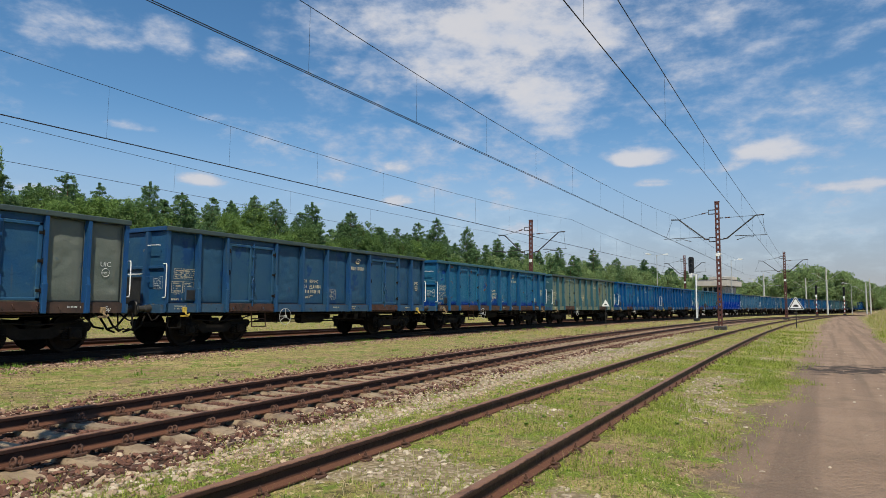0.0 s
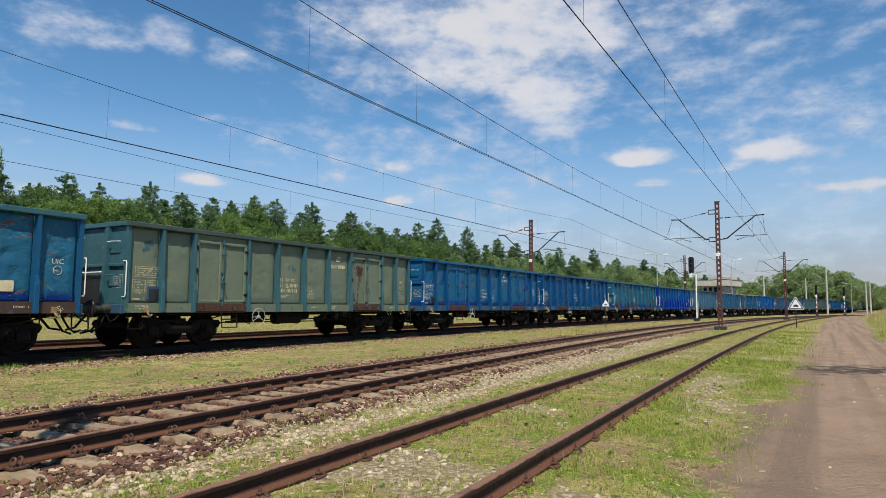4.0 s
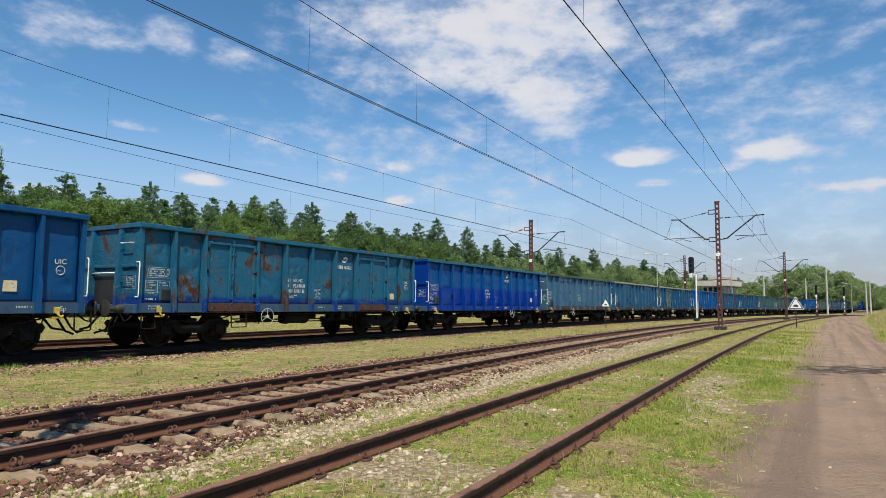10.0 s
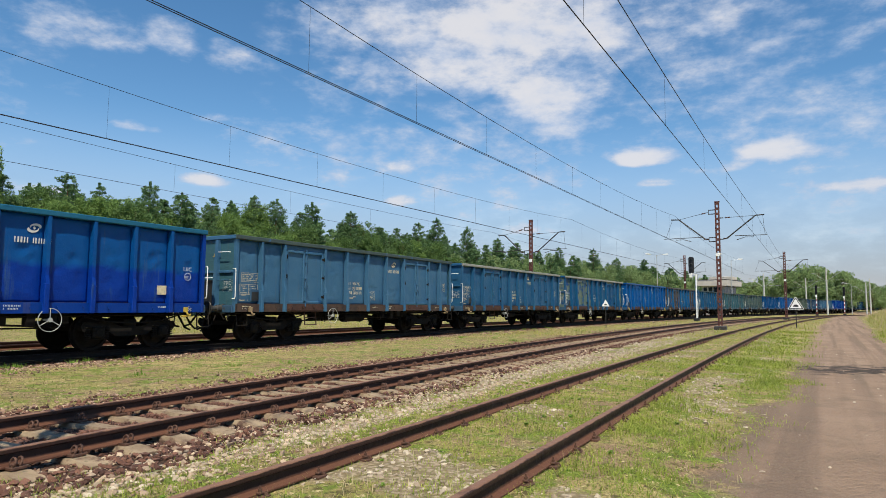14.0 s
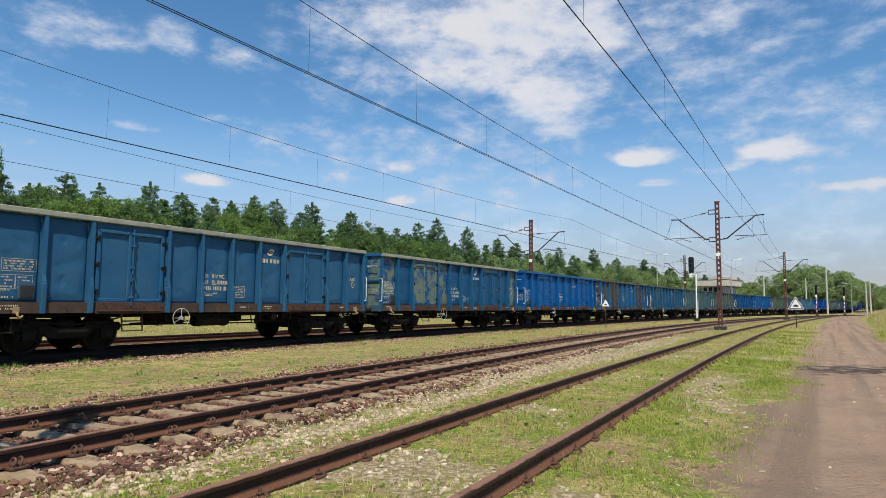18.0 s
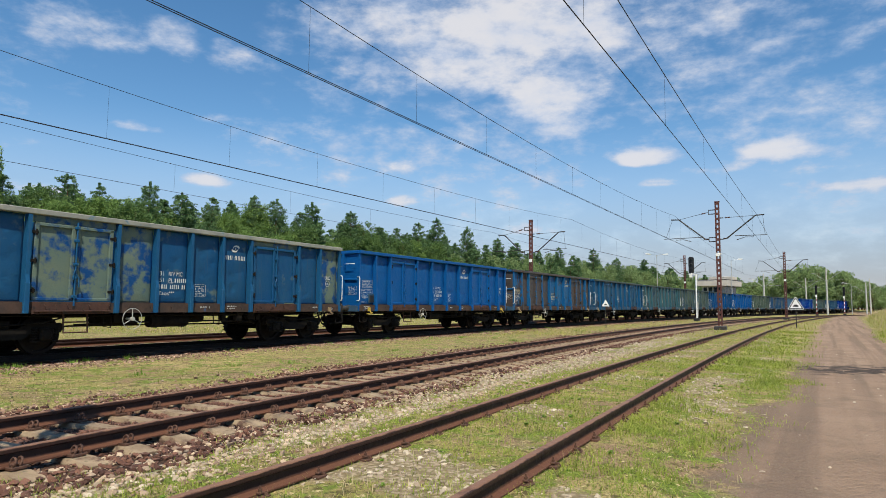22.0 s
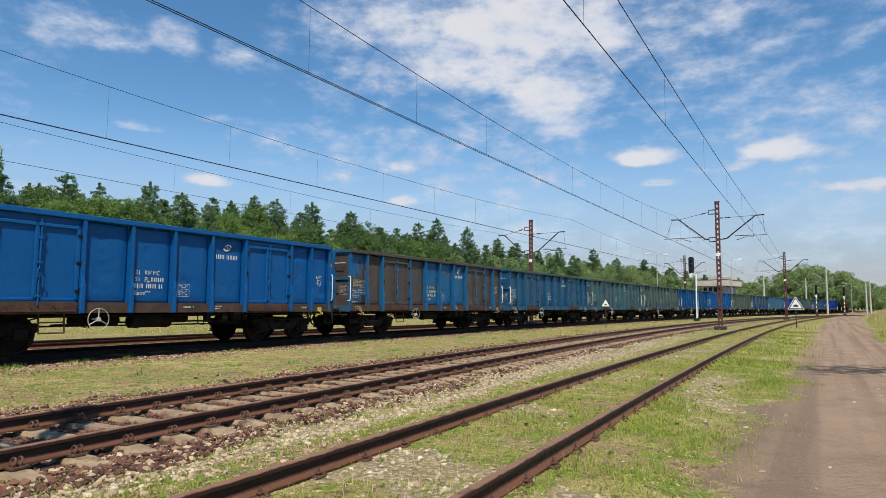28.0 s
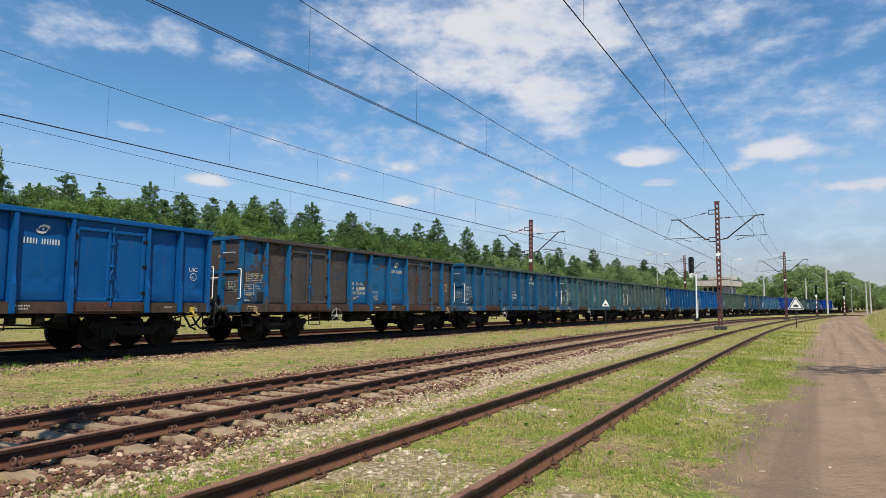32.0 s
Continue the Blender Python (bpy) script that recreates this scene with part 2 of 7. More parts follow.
# ---- mesh building ----
class Shape:
    """Collects vertices and faces of one part."""

    def __init__(self):
        self.v, self.f = [], []

    def add(self, vs, fs):
        o = len(self.v)
        self.v += [tuple(p) for p in vs]
        self.f += [tuple(i + o for i in q) for q in fs]
        return self

    def box(self, x0, x1, y0, y1, z0, z1, c=0.0):
        if c <= 0:
            vs = [(x, y, z) for z in (z0, z1) for y in (y0, y1) for x in (x0, x1)]
            return self.add(vs, [(0, 2, 3, 1), (4, 5, 7, 6), (0, 1, 5, 4), (2, 6, 7, 3), (0, 4, 6, 2), (1, 3, 7, 5)])
        vs, idx = [], {}
        for i, x in enumerate((x0, x1)):
            for j, y in enumerate((y0, y1)):
                for k, z in enumerate((z0, z1)):
                    sx, sy, sz = (c if i == 0 else -c), (c if j == 0 else -c), (c if k == 0 else -c)
                    for a, p in enumerate(((x, y + sy, z + sz), (x + sx, y, z + sz), (x + sx, y + sy, z))):
                        idx[i, j, k, a] = len(vs)
                        vs.append(p)
        q = lambda *ks: tuple(idx[t] for t in ks)
        fs = []
        for i in (0, 1):
            r = [q((i, 0, 0, 0), (i, 0, 1, 0), (i, 1, 1, 0), (i, 1, 0, 0)), q((0, i, 0, 1), (1, i, 0, 1), (1, i, 1, 1), (0, i, 1, 1)),
                 q((0, 0, i, 2), (0, 1, i, 2), (1, 1, i, 2), (1, 0, i, 2))]
            fs += [t[::-1] for t in r] if i else r
        for j in (0, 1):
            for k in (0, 1):
                e = q((0, j, k, 1), (0, j, k, 2), (1, j, k, 2), (1, j, k, 1))
                fs.append(e if j == k else e[::-1])
                e = q((j, 0, k, 0), (j, 0, k, 2), (j, 1, k, 2), (j, 1, k, 0))
                fs.append(e[::-1] if j == k else e)
                e = q((j, k, 0, 0), (j, k, 0, 1), (j, k, 1, 1), (j, k, 1, 0))
                fs.append(e if j == k else e[::-1])
        for i in (0, 1):
            for j in (0, 1):
                for k in (0, 1):
                    e = q((i, j, k, 0), (i, j, k, 1), (i, j, k, 2))
                    fs.append(e if (i + j + k) % 2 else e[::-1])
        return self.add(vs, fs)

    def tube(self, pts, r, n=6, closed=False, caps=True):
        pts = [Vector(p) for p in pts]
        m = len(pts)
        rs = r if isinstance(r, (list, tuple)) else [r] * m
        vs, fs, prev = [], [], None
        for i, p in enumerate(pts):
            a = pts[(i - 1) % m] if (closed or i > 0) else p
            b = pts[(i + 1) % m] if (closed or i < m - 1) else p
            d = (b - a).normalized()
            if prev is None:
                up = Vector((0, 0, 1)) if abs(d.z) < 0.9 else Vector((1, 0, 0))
                u = d.cross(up).normalized()
            else:
                u = (prev - d * prev.dot(d)).normalized()
            prev = u
            w = d.cross(u)
            vs += [p + (u * cos(2 * pi * k / n) + w * sin(2 * pi * k / n)) * rs[i] for k in range(n)]
        for i in range(m if closed else m - 1):
            j = (i + 1) % m
            fs += [(i * n + k, i * n + (k + 1) % n, j * n + (k + 1) % n, j * n + k) for k in range(n)]
        if caps and not closed:
            fs += [tuple(range(n))[::-1], tuple((m - 1) * n + k for k in range(n))]
        return self.add(vs, fs)

    def prism(self, poly, axis, a, b):
        """A polygon swept from a to b along an axis; its two coordinates are the remaining axes in order."""
        n = len(poly)
        put = {0: lambda p, t: (t, p[0], p[1]), 1: lambda p, t: (p[0], t, p[1]), 2: lambda p, t: (p[0], p[1], t)}[axis]
        vs = [put(p, a) for p in poly] + [put(p, b) for p in poly]
        fs = [tuple(range(n))[::-1], tuple(range(n, 2 * n))] + [(i, (i + 1) % n, (i + 1) % n + n, i + n) for i in range(n)]
        return self.add(vs, fs)

    def lathe(self, prof, axis_pt, n=24, axis=1):
        """A profile of (radius, height) turned about an axis through a point."""
        vs, fs, m = [], [], len(prof)
        for k in range(n):
            c, s = cos(2 * pi * k / n), sin(2 * pi * k / n)
            for r, t in prof:
                p = {0: (t, r * c, r * s), 1: (r * c, t, r * s), 2: (r * c, r * s, t)}[axis]
                vs.append((p[0] + axis_pt[0], p[1] + axis_pt[1], p[2] + axis_pt[2]))
        for k in range(n):
            j = (k + 1) % n
            fs += [(k * m + i, j * m + i, j * m + i + 1, k * m + i + 1) for i in range(m - 1)]
        return self.add(vs, fs)

    def mesh(self, name, smooth=False):
        me = bpy.data.meshes.new(name)
        me.from_pydata(self.v, [], self.f)
        bm = bmesh.new()
        bm.from_mesh(me)
        bmesh.ops.recalc_face_normals(bm, faces=bm.faces)
        bm.to_mesh(me)
        bm.free()
        if smooth:
            for p in me.polygons:
                p.use_smooth = True
        return me


def part(name, shape, material, parent, label="", m=None, smooth=False):
    """Links a Shape, or a ready mesh, as one mesh object under a thing."""
    me = shape if isinstance(shape, bpy.types.Mesh) else shape.mesh(name, smooth)
    ob = new(name, me)
    if material is not None:
        if not me.materials:
            me.materials.append(material)
        if me.materials[0] != material:
            ob.material_slots[0].link = 'OBJECT'
            ob.material_slots[0].material = material
    if parent is not None:
        ob.parent = parent
    if m is not None:
        ob.matrix_basis = m
    if label:
        tagged(ob, label)
    return ob


def thing(name, label, category, m=None, group="", kind=""):
    ob = new(name)
    ob.empty_display_size = 0.3
    if m is not None:
        ob.matrix_basis = m
    return tagged(ob, label, category, group, kind)


def raw_mesh(name, verts, faces, material, smooth=False):
    """A mesh from numpy arrays; faces all have the same number of corners."""
    me = bpy.data.meshes.new(name)
    verts = np.asarray(verts, dtype=np.float32)
    faces = np.asarray(faces, dtype=np.int32)
    n, k = faces.shape
    me.vertices.add(len(verts))
    me.vertices.foreach_set("co", verts.ravel())
    me.loops.add(n * k)
    me.loops.foreach_set("vertex_index", faces.ravel())
    me.polygons.add(n)
    me.polygons.foreach_set("loop_start", np.arange(0, n * k, k, dtype=np.int32))
    me.polygons.foreach_set("use_smooth", np.full(n, smooth))
    me.update(calc_edges=True)
    me.validate()
    if material:
        me.materials.append(material)
    return me


def words(text, size, width=None, name="writing"):
    """Writing as a flat mesh in the x-z plane, facing -y, from its lower left corner."""
    cu = bpy.data.curves.new(name, 'FONT')
    cu.body, cu.size = text, size
    ob = bpy.data.objects.new(name, cu)
    scene.collection.objects.link(ob)
    dg = bpy.context.evaluated_depsgraph_get()
    me = bpy.data.meshes.new_from_object(ob.evaluated_get(dg))
    bpy.data.objects.remove(ob)
    me.materials.clear()
    me.transform(Matrix.Rotation(radians(90), 4, 'X'))
    if width:
        me.transform(Matrix.Diagonal((width / max(v.co.x for v in me.vertices), 1, 1, 1)))
    return me
# ---- the ground ----
def track_coords(n, X, Y):
    """Along and to the right of track n, for arrays of plan points."""
    t, d, k = TRACK[n]
    R = 1.0 / k
    cx, cy = -d * cos(t) + R * cos(t), d * sin(t) - R * sin(t)
    dx, dy = X - cx, Y - cy
    rad = np.hypot(dx, dy)
    ang = np.arctan2(dy, -dx)            # equals the heading
    return (ang - t) * R, R - rad


def smooth_noise(X, Y, scale, seed, octaves=4):
    """Value noise on numpy arrays, 0 to 1."""
    rng = np.random.RandomState(seed)
    tab = rng.rand(256, 256)
    out, amp, tot = np.zeros_like(X, dtype=float), 1.0, 0.0
    for o in range(octaves):
        u, v = X / scale + 17.3 * o, Y / scale + 5.7 * o
        i, j = np.floor(u).astype(int), np.floor(v).astype(int)
        fu, fv = u - i, v - j
        fu, fv = fu * fu * (3 - 2 * fu), fv * fv * (3 - 2 * fv)
        g = lambda a, b: tab[a % 256, b % 256]
        out += amp * ((g(i, j) * (1 - fu) + g(i + 1, j) * fu) * (1 - fv) + (g(i, j + 1) * (1 - fu) + g(i + 1, j + 1) * fu) * fv)
        tot += amp
        amp *= 0.55
        scale *= 0.5
    return out / tot


ROAD_L = np.array([(-4.0, -6.0), (-0.4, 0.6), (1.8, 4.7), (3.2, 7.0), (5.3, 10.1), (9.2, 16.5), (16.8, 29.0), (32.2, 54.0), (60.0, 98.0), (110, 170)])
ROAD_R = np.array([(1.5, -6.0), (4.2, 0.6), (6.2, 4.7), (7.4, 7.0), (9.2, 10.1), (12.8, 16.5), (20.0, 29.0), (36.2, 54.0), (65.0, 98.0), (117, 170)])


def road_span(Y):
    return np.interp(Y, ROAD_L[:, 1], ROAD_L[:, 0]), np.interp(Y, ROAD_R[:, 1], ROAD_R[:, 0])


def step(a, b, x):
    t = np.clip((x - a) / (b - a), 0, 1)
    return t * t * (3 - 2 * t)


def zones(X, Y):
    """Shares of bare road, brown ballast and pale stones at plan points."""
    n1 = smooth_noise(X, Y, 1.1, 3)
    n2 = smooth_noise(X, Y, 0.35, 4)
    wob = (n1 - 0.5) * 1.3 + (n2 - 0.5) * 0.5
    xl, xr = road_span(Y)
    road = step(-0.55, 0.55, (X - xl) * 0.86 + wob * 0.8) * step(-0.4, 0.4, (xr - X) * 0.86 + wob * 0.5)
    s2, o2 = track_coords(2, X, Y)
    s3, o3 = track_coords(3, X, Y)
    s1, o1 = track_coords(1, X, Y)
    s0, o0 = track_coords(0, X, Y)
    brown = step(-2.65, -1.95, o2 + wob * 0.6) * (1 - step(1.2, 1.8, o2 + wob * 0.6))
    brown = np.maximum(brown, step(-1.9, -1.4, o1 + wob * 0.3) * (1 - step(1.2, 1.7, o1 + wob * 0.5)))
    brown = np.maximum(brown, 0.9 * step(-2.2, -1.5, o0 + wob * 0.6) * (1 - step(1.4, 2.1, o0 + wob * 0.6)))
    pale = step(0.9, 1.4, o2 + wob * 0.4) * (1 - step(-2.2, -1.35, o3 + wob * 0.9))
    line = np.exp(-((o3 + 1.98 + 0.12 * np.sin(s3 * 0.7)) / 0.22) ** 2)
    inside = 0.7 * step(-0.9, -0.6, o3) * (1 - step(0.6, 0.9, o3)) * step(0.50, 0.66, n1)
    beside = 0.8 * step(0.8, 1.0, o3) * (1 - step(1.6, 2.4, o3)) * step(0.50, 0.68, n1)
    pale = np.clip(np.maximum.reduce([pale * step(0.30, 0.62, n1 * 0.7 + n2 * 0.3), line, inside, beside]), 0, 1) * (1 - brown)
    pale = pale * (1 - 0.6 * step(18, 34, s3))
    return road, brown, pale * (1 - road)


def height(X, Y):
    """The lie of the ground."""
    road, brown, pale = zones(X, Y)
    s1, o1 = track_coords(1, X, Y)
    z = (smooth_noise(X, Y, 2.4, 8) - 0.5) * 0.07 + (smooth_noise(X, Y, 0.4, 9) - 0.5) * 0.025
    z = z * (1 - 0.6 * brown) - 0.035 - 0.012 * brown - 0.02 * road
    s2, o2 = track_coords(2, X, Y)
    s3, o3 = track_coords(3, X, Y)
    z = z + 0.042 * (1 - step(1.0, 2.0, np.abs(o3))) + 0.010 * (1 - step(1.1, 1.9, np.abs(o2)))
    xl, xr = road_span(Y)
    z = z + (0.45 + 0.45 * step(0.5, 6.0, X - xr)) * step(0.1, 3.0, (X - xr)) * step(2.0, 12.0, Y)
    far = np.hypot(X, Y)
    return z * (1 - step(250, 500, far))


def axis(lo, hi, near_lo, near_hi, fine, grow=1.12):
    a = list(np.arange(near_lo, near_hi, fine))
    st = fine
    while a[-1] < hi:
        st *= grow
        a.append(a[-1] + st)
    st = fine
    while a[0] > lo:
        st *= grow
        a.insert(0, a[0] - st)
    return np.array(a)


gx, gy = axis(-4500, 4500, -14, 24, 0.16, 1.07), axis(-4500, 4500, 3.0, 34, 0.16, 1.07)
GX, GY = np.meshgrid(gx, gy)
GZ = height(GX, GY)
nx, ny = len(gx), len(gy)
ii, jj = np.meshgrid(np.arange(nx - 1), np.arange(ny - 1))
base = (jj * nx + ii).ravel()
gfaces = np.stack([base, base + 1, base + nx + 1, base + nx], 1)
M_GROUND = bpy.data.materials.new("ground_soil_grass")
gme = raw_mesh("ground", np.stack([GX.ravel(), GY.ravel(), GZ.ravel()], 1), gfaces, M_GROUND, True)
zr, zb, zp = zones(GX.ravel(), GY.ravel())
att = gme.color_attributes.new("zone", 'FLOAT_COLOR', 'POINT')
att.data.foreach_set("color", np.stack([zr, zb, zp, np.ones_like(zr)], 1).astype(np.float32).ravel())
ground = tagged(new("ground", gme), "patchy grass, gravel and packed earth of a railway yard", "ground", kind="structure")


def ground_material(m):
    m.use_nodes = True
    nt = m.node_tree
    N, L = nt.nodes, nt.links
    bsdf = N["Principled BSDF"]
    tc = N.new("ShaderNodeTexCoord")
    at = N.new("ShaderNodeAttribute")
    at.attribute_name = "zone"
    sp = N.new("ShaderNodeSeparateColor")
    L.new(at.outputs["Color"], sp.inputs[0])

    def noisy(sc, detail=8.0, rgh=0.6, w=0.0):
        n = N.new("ShaderNodeTexNoise")
        n.noise_dimensions = '4D'
        n.inputs["Scale"].default_value, n.inputs["Detail"].default_value = sc, detail
        n.inputs["Roughness"].default_value, n.inputs["W"].default_value = rgh, w
        L.new(tc.outputs["Object"], n.inputs["Vector"])
        return n.outputs["Fac"]

    def rng(src, a, b, c=0.0, d=1.0):
        r = N.new("ShaderNodeMapRange")
        for i, v in enumerate((a, b, c, d)):
            r.inputs[i + 1].default_value = v
        L.new(src, r.inputs[0])
        return r.outputs[0]

    def mix(f, a, b):
        x = N.new("ShaderNodeMix")
        x.data_type = 'RGBA'
        L.new(f, x.inputs[0])
        for i, v in ((6, a), (7, b)):
            if isinstance(v, tuple):
                x.inputs[i].default_value = (*v, 1)
            else:
                L.new(v, x.inputs[i])
        return x.outputs[2]

    def math2(op, a, b):
        x = N.new("ShaderNodeMath")
        x.operation = op
        for i, v in enumerate((a, b)):
            if isinstance(v, float):
                x.inputs[i].default_value = v
            else:
                L.new(v, x.inputs[i])
        return x.outputs[0]

    grass = mix(rng(noisy(0.45, 3, 0.5), 0.40, 0.60), (0.27, 0.235, 0.075), (0.43, 0.33, 0.15))
    grass = mix(rng(noisy(0.9, 6, 0.65, 2.0), 0.48, 0.58), grass, (0.31, 0.205, 0.125))
    grass = mix(rng(noisy(2.4, 5, 0.65, 3.0), 0.49, 0.58), grass, (0.17, 0.235, 0.035))
    grass = mix(rng(noisy(6.0, 4, 0.6, 6.0), 0.54, 0.62), grass, (0.13, 0.105, 0.042))
    grass = mix(rng(noisy(15.0, 4, 0.6, 4.0), 0.58, 0.64), grass, (0.58, 0.46, 0.25))
    grass = mix(rng(noisy(42.0, 3, 0.6, 5.0), 0.50, 0.66), grass, (0.09, 0.075, 0.028))
    # loose stones as cells
    vor = N.new("ShaderNodeTexVoronoi")
    vor.inputs["Scale"].default_value = 17.0
    L.new(tc.outputs["Object"], vor.inputs["Vector"])
    hsv = N.new("ShaderNodeSeparateColor")
    L.new(vor.outputs["Color"], hsv.inputs[0])
    brown = mix(hsv.outputs[0], (0.085, 0.038, 0.023), (0.20, 0.105, 0.065))
    brown = mix(rng(hsv.outputs[1], 0.80, 0.86), brown, (0.36, 0.31, 0.26))
    pale = mix(hsv.outputs[2], (0.34, 0.255, 0.165), (0.58, 0.48, 0.35))
    gaps = rng(vor.outputs["Distance"], 0.25, 0.62)
    brown = mix(gaps, brown, (0.055, 0.034, 0.024))
    pale = mix(gaps, pale, (0.24, 0.185, 0.105))
    mr = N.new("ShaderNodeMapping")
    mr.vector_type = 'TEXTURE'
    mr.inputs["Rotation"].default_value = (0, 0, radians(-31.5))
    mr.inputs["Scale"].default_value = (0.42, 22.0, 1.0)
    L.new(tc.outputs["Object"], mr.inputs[0])
    ruts = N.new("ShaderNodeTexNoise")
    ruts.inputs["Scale"].default_value, ruts.inputs["Detail"].default_value = 1.0, 5.0
    L.new(mr.outputs[0], ruts.inputs["Vector"])
    road = mix(rng(noisy(0.55, 6, 0.6, 7.0), 0.36, 0.64), (0.255, 0.170, 0.117), (0.33, 0.225, 0.156))
    road = mix(rng(ruts.outputs["Fac"], 0.45, 0.60), road, (0.20, 0.136, 0.096))
    road = mix(rng(noisy(2.2, 6, 0.62, 9.0), 0.50, 0.85), road, (0.13, 0.095, 0.068))
    road = mix(rng(noisy(60.0, 4, 0.7, 11.0), 0.50, 0.76), road, (0.33, 0.265, 0.205))
    # a damp dark patch across the road
    sx = N.new("ShaderNodeSeparateXYZ")
    L.new(tc.outputs["Object"], sx.inputs[0])
    du = math2('MULTIPLY', math2('SUBTRACT', sx.outputs[0], 9.8), 0.46)
    dv = math2('MULTIPLY', math2('SUBTRACT', sx.outputs[1], 14.9), 0.62)
    dd = math2('ADD', math2('MULTIPLY', du, du), math2('MULTIPLY', dv, dv))
    wet = math2('SUBTRACT', math2('MULTIPLY', rng(noisy(2.0, 6, 0.65, 13.0), 0.40, 0.60), 1.1), dd)
    road = mix(rng(wet, -0.1, 0.45, 0.0, 0.9), road, (0.042, 0.034, 0.03))
    edge = rng(noisy(9.0, 6, 0.7, 15.0), 0.2, 0.8, -0.5, 0.5)

    def share(ch):
        return rng(math2('ADD', sp.outputs[ch], edge), 0.38, 0.62)

    col = mix(share(2), grass, pale)
    col = mix(share(1), col, brown)
    col = mix(share(0), col, road)
    L.new(col, bsdf.inputs["Base Color"])
    bsdf.inputs["Roughness"].default_value = 0.95
    bsdf.inputs["Specular IOR Level"].default_value = 0.2
    bp = N.new("ShaderNodeBump")
    bp.inputs["Strength"].default_value, bp.inputs["Distance"].default_value = 0.9, 0.04
    hgt = math2('ADD', math2('MULTIPLY', vor.outputs["Distance"], -0.6), noisy(25.0, 6, 0.7, 17.0))
    L.new(hgt, bp.inputs["Height"])
    L.new(bp.outputs[0], bsdf.inputs["Normal"])


ground_material(M_GROUND)

# ---- rails and sleepers ----
RAIL_PROFILE = [(-0.0625, 0.0), (0.0625, 0.0), (0.0625, 0.012), (0.012, 0.032), (0.008, 0.05), (0.008, 0.100), (0.034, 0.114),
                (0.034, 0.140), (0.026, 0.149), (-0.026, 0.149), (-0.034, 0.140), (-0.034, 0.114), (-0.008, 0.100), (-0.008, 0.05), (-0.012, 0.032), (-0.0625, 0.012)]


def rail_shape(n, off, s0, s1, stepm, top):
    sh = Shape()
    ss = np.arange(s0, s1 + stepm, stepm)
    m = len(RAIL_PROFILE)
    vs, fs = [], []
    for i, s in enumerate(ss):
        for px, pz in RAIL_PROFILE:
            x, y = on_track(n, s, off + px)
            vs.append((x, y, top - 0.149 + pz))
        if i:
            a = (i - 1) * m
            fs += [(a + k, a + (k + 1) % m, a + m + (k + 1) % m, a + m + k) for k in range(m)]
    fs += [tuple(range(m)), tuple(range((len(ss) - 1) * m, len(ss) * m))[::-1]]
    return sh.add(vs, fs)


def track(n, label, s0, s1, material, top=RAIL):
    th = thing("railway_track", label, "track", kind="structure")
    for off in (-0.7525, 0.7525):
        part("rail", rail_shape(n, off, s0, s1, 2.0, top), material, th)
    return th


track_train = track(1, "dark running rails under the goods train", -60, 400, M_RAILDARK)
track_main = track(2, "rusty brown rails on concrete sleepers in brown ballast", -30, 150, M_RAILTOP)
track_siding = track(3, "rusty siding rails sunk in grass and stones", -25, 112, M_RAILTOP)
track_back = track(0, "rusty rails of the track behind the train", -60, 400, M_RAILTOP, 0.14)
# ---- the goods train ----
WIDE = (-6.40, -5.43, -4.44, -2.48, -1.24, 0.0, 1.24, 2.48, 4.44, 5.43, 6.40)      # post lines: four wide bays between the doors
NARROW = (-6.40, -5.33, -4.25, -2.16, -1.08, 0.0, 1.08, 2.16, 4.25, 5.33, 6.40)    # the other builder's wagons
Z_SILL, Z_FLOOR, Z_TOP = 0.95, 1.20, 3.27


def panel_mesh(w, z0=Z_FLOOR, z1=3.14, bulge=0.025, seed=0, dents=1.0):
    """A pressed side sheet: a shallow field with a stepped border, buckled a little; its outer face looks to -y."""
    rng = random.Random(seed)
    sh = Shape()
    nu, nv = 19, 35
    vs = []
    bumps = [(rng.uniform(0.15, 0.85) * w - w / 2, rng.uniform(z0 + 0.2, z1 - 0.2), rng.uniform(-0.024, 0.005) * min(dents, 1.15), rng.uniform(0.05, 0.14)) for _ in range(int(6 + 12 * dents))]
    for j in range(nv):
        for i in range(nu):
            u, v = i / (nu - 1), j / (nv - 1)
            x, z = (u - 0.5) * w, z0 + v * (z1 - z0)
            e = min(u, 1 - u, v * 1.6, (1 - v) * 1.6)
            y = -bulge * min(1.0, e * 6.0)
            y -= sum(h * math.exp(-((x - bx) ** 2 + (z - bz) ** 2) / (r * r)) for bx, bz, h, r in bumps) * min(1, e * 5)
            vs.append((x, y, z))
    fs = [(j * nu + i, j * nu + i + 1, (j + 1) * nu + i + 1, (j + 1) * nu + i) for j in range(nv - 1) for i in range(nu - 1)]
    n = len(vs)
    rim = [i for i in range(nu)] + [j * nu + nu - 1 for j in range(1, nv)] + [(nv - 1) * nu + i for i in range(nu - 2, -1, -1)] + [j * nu for j in range(nv - 2, 0, -1)]
    back = [(vs[i][0], 0.04, vs[i][2]) for i in rim]
    m = len(rim)
    fs += [(rim[(k + 1) % m], rim[k], n + k, n + (k + 1) % m) for k in range(m)] + [tuple(n + k for k in range(m))[::-1]]
    sh.add(vs + back, fs)
    me = sh.mesh("side_panel", True)
    return me


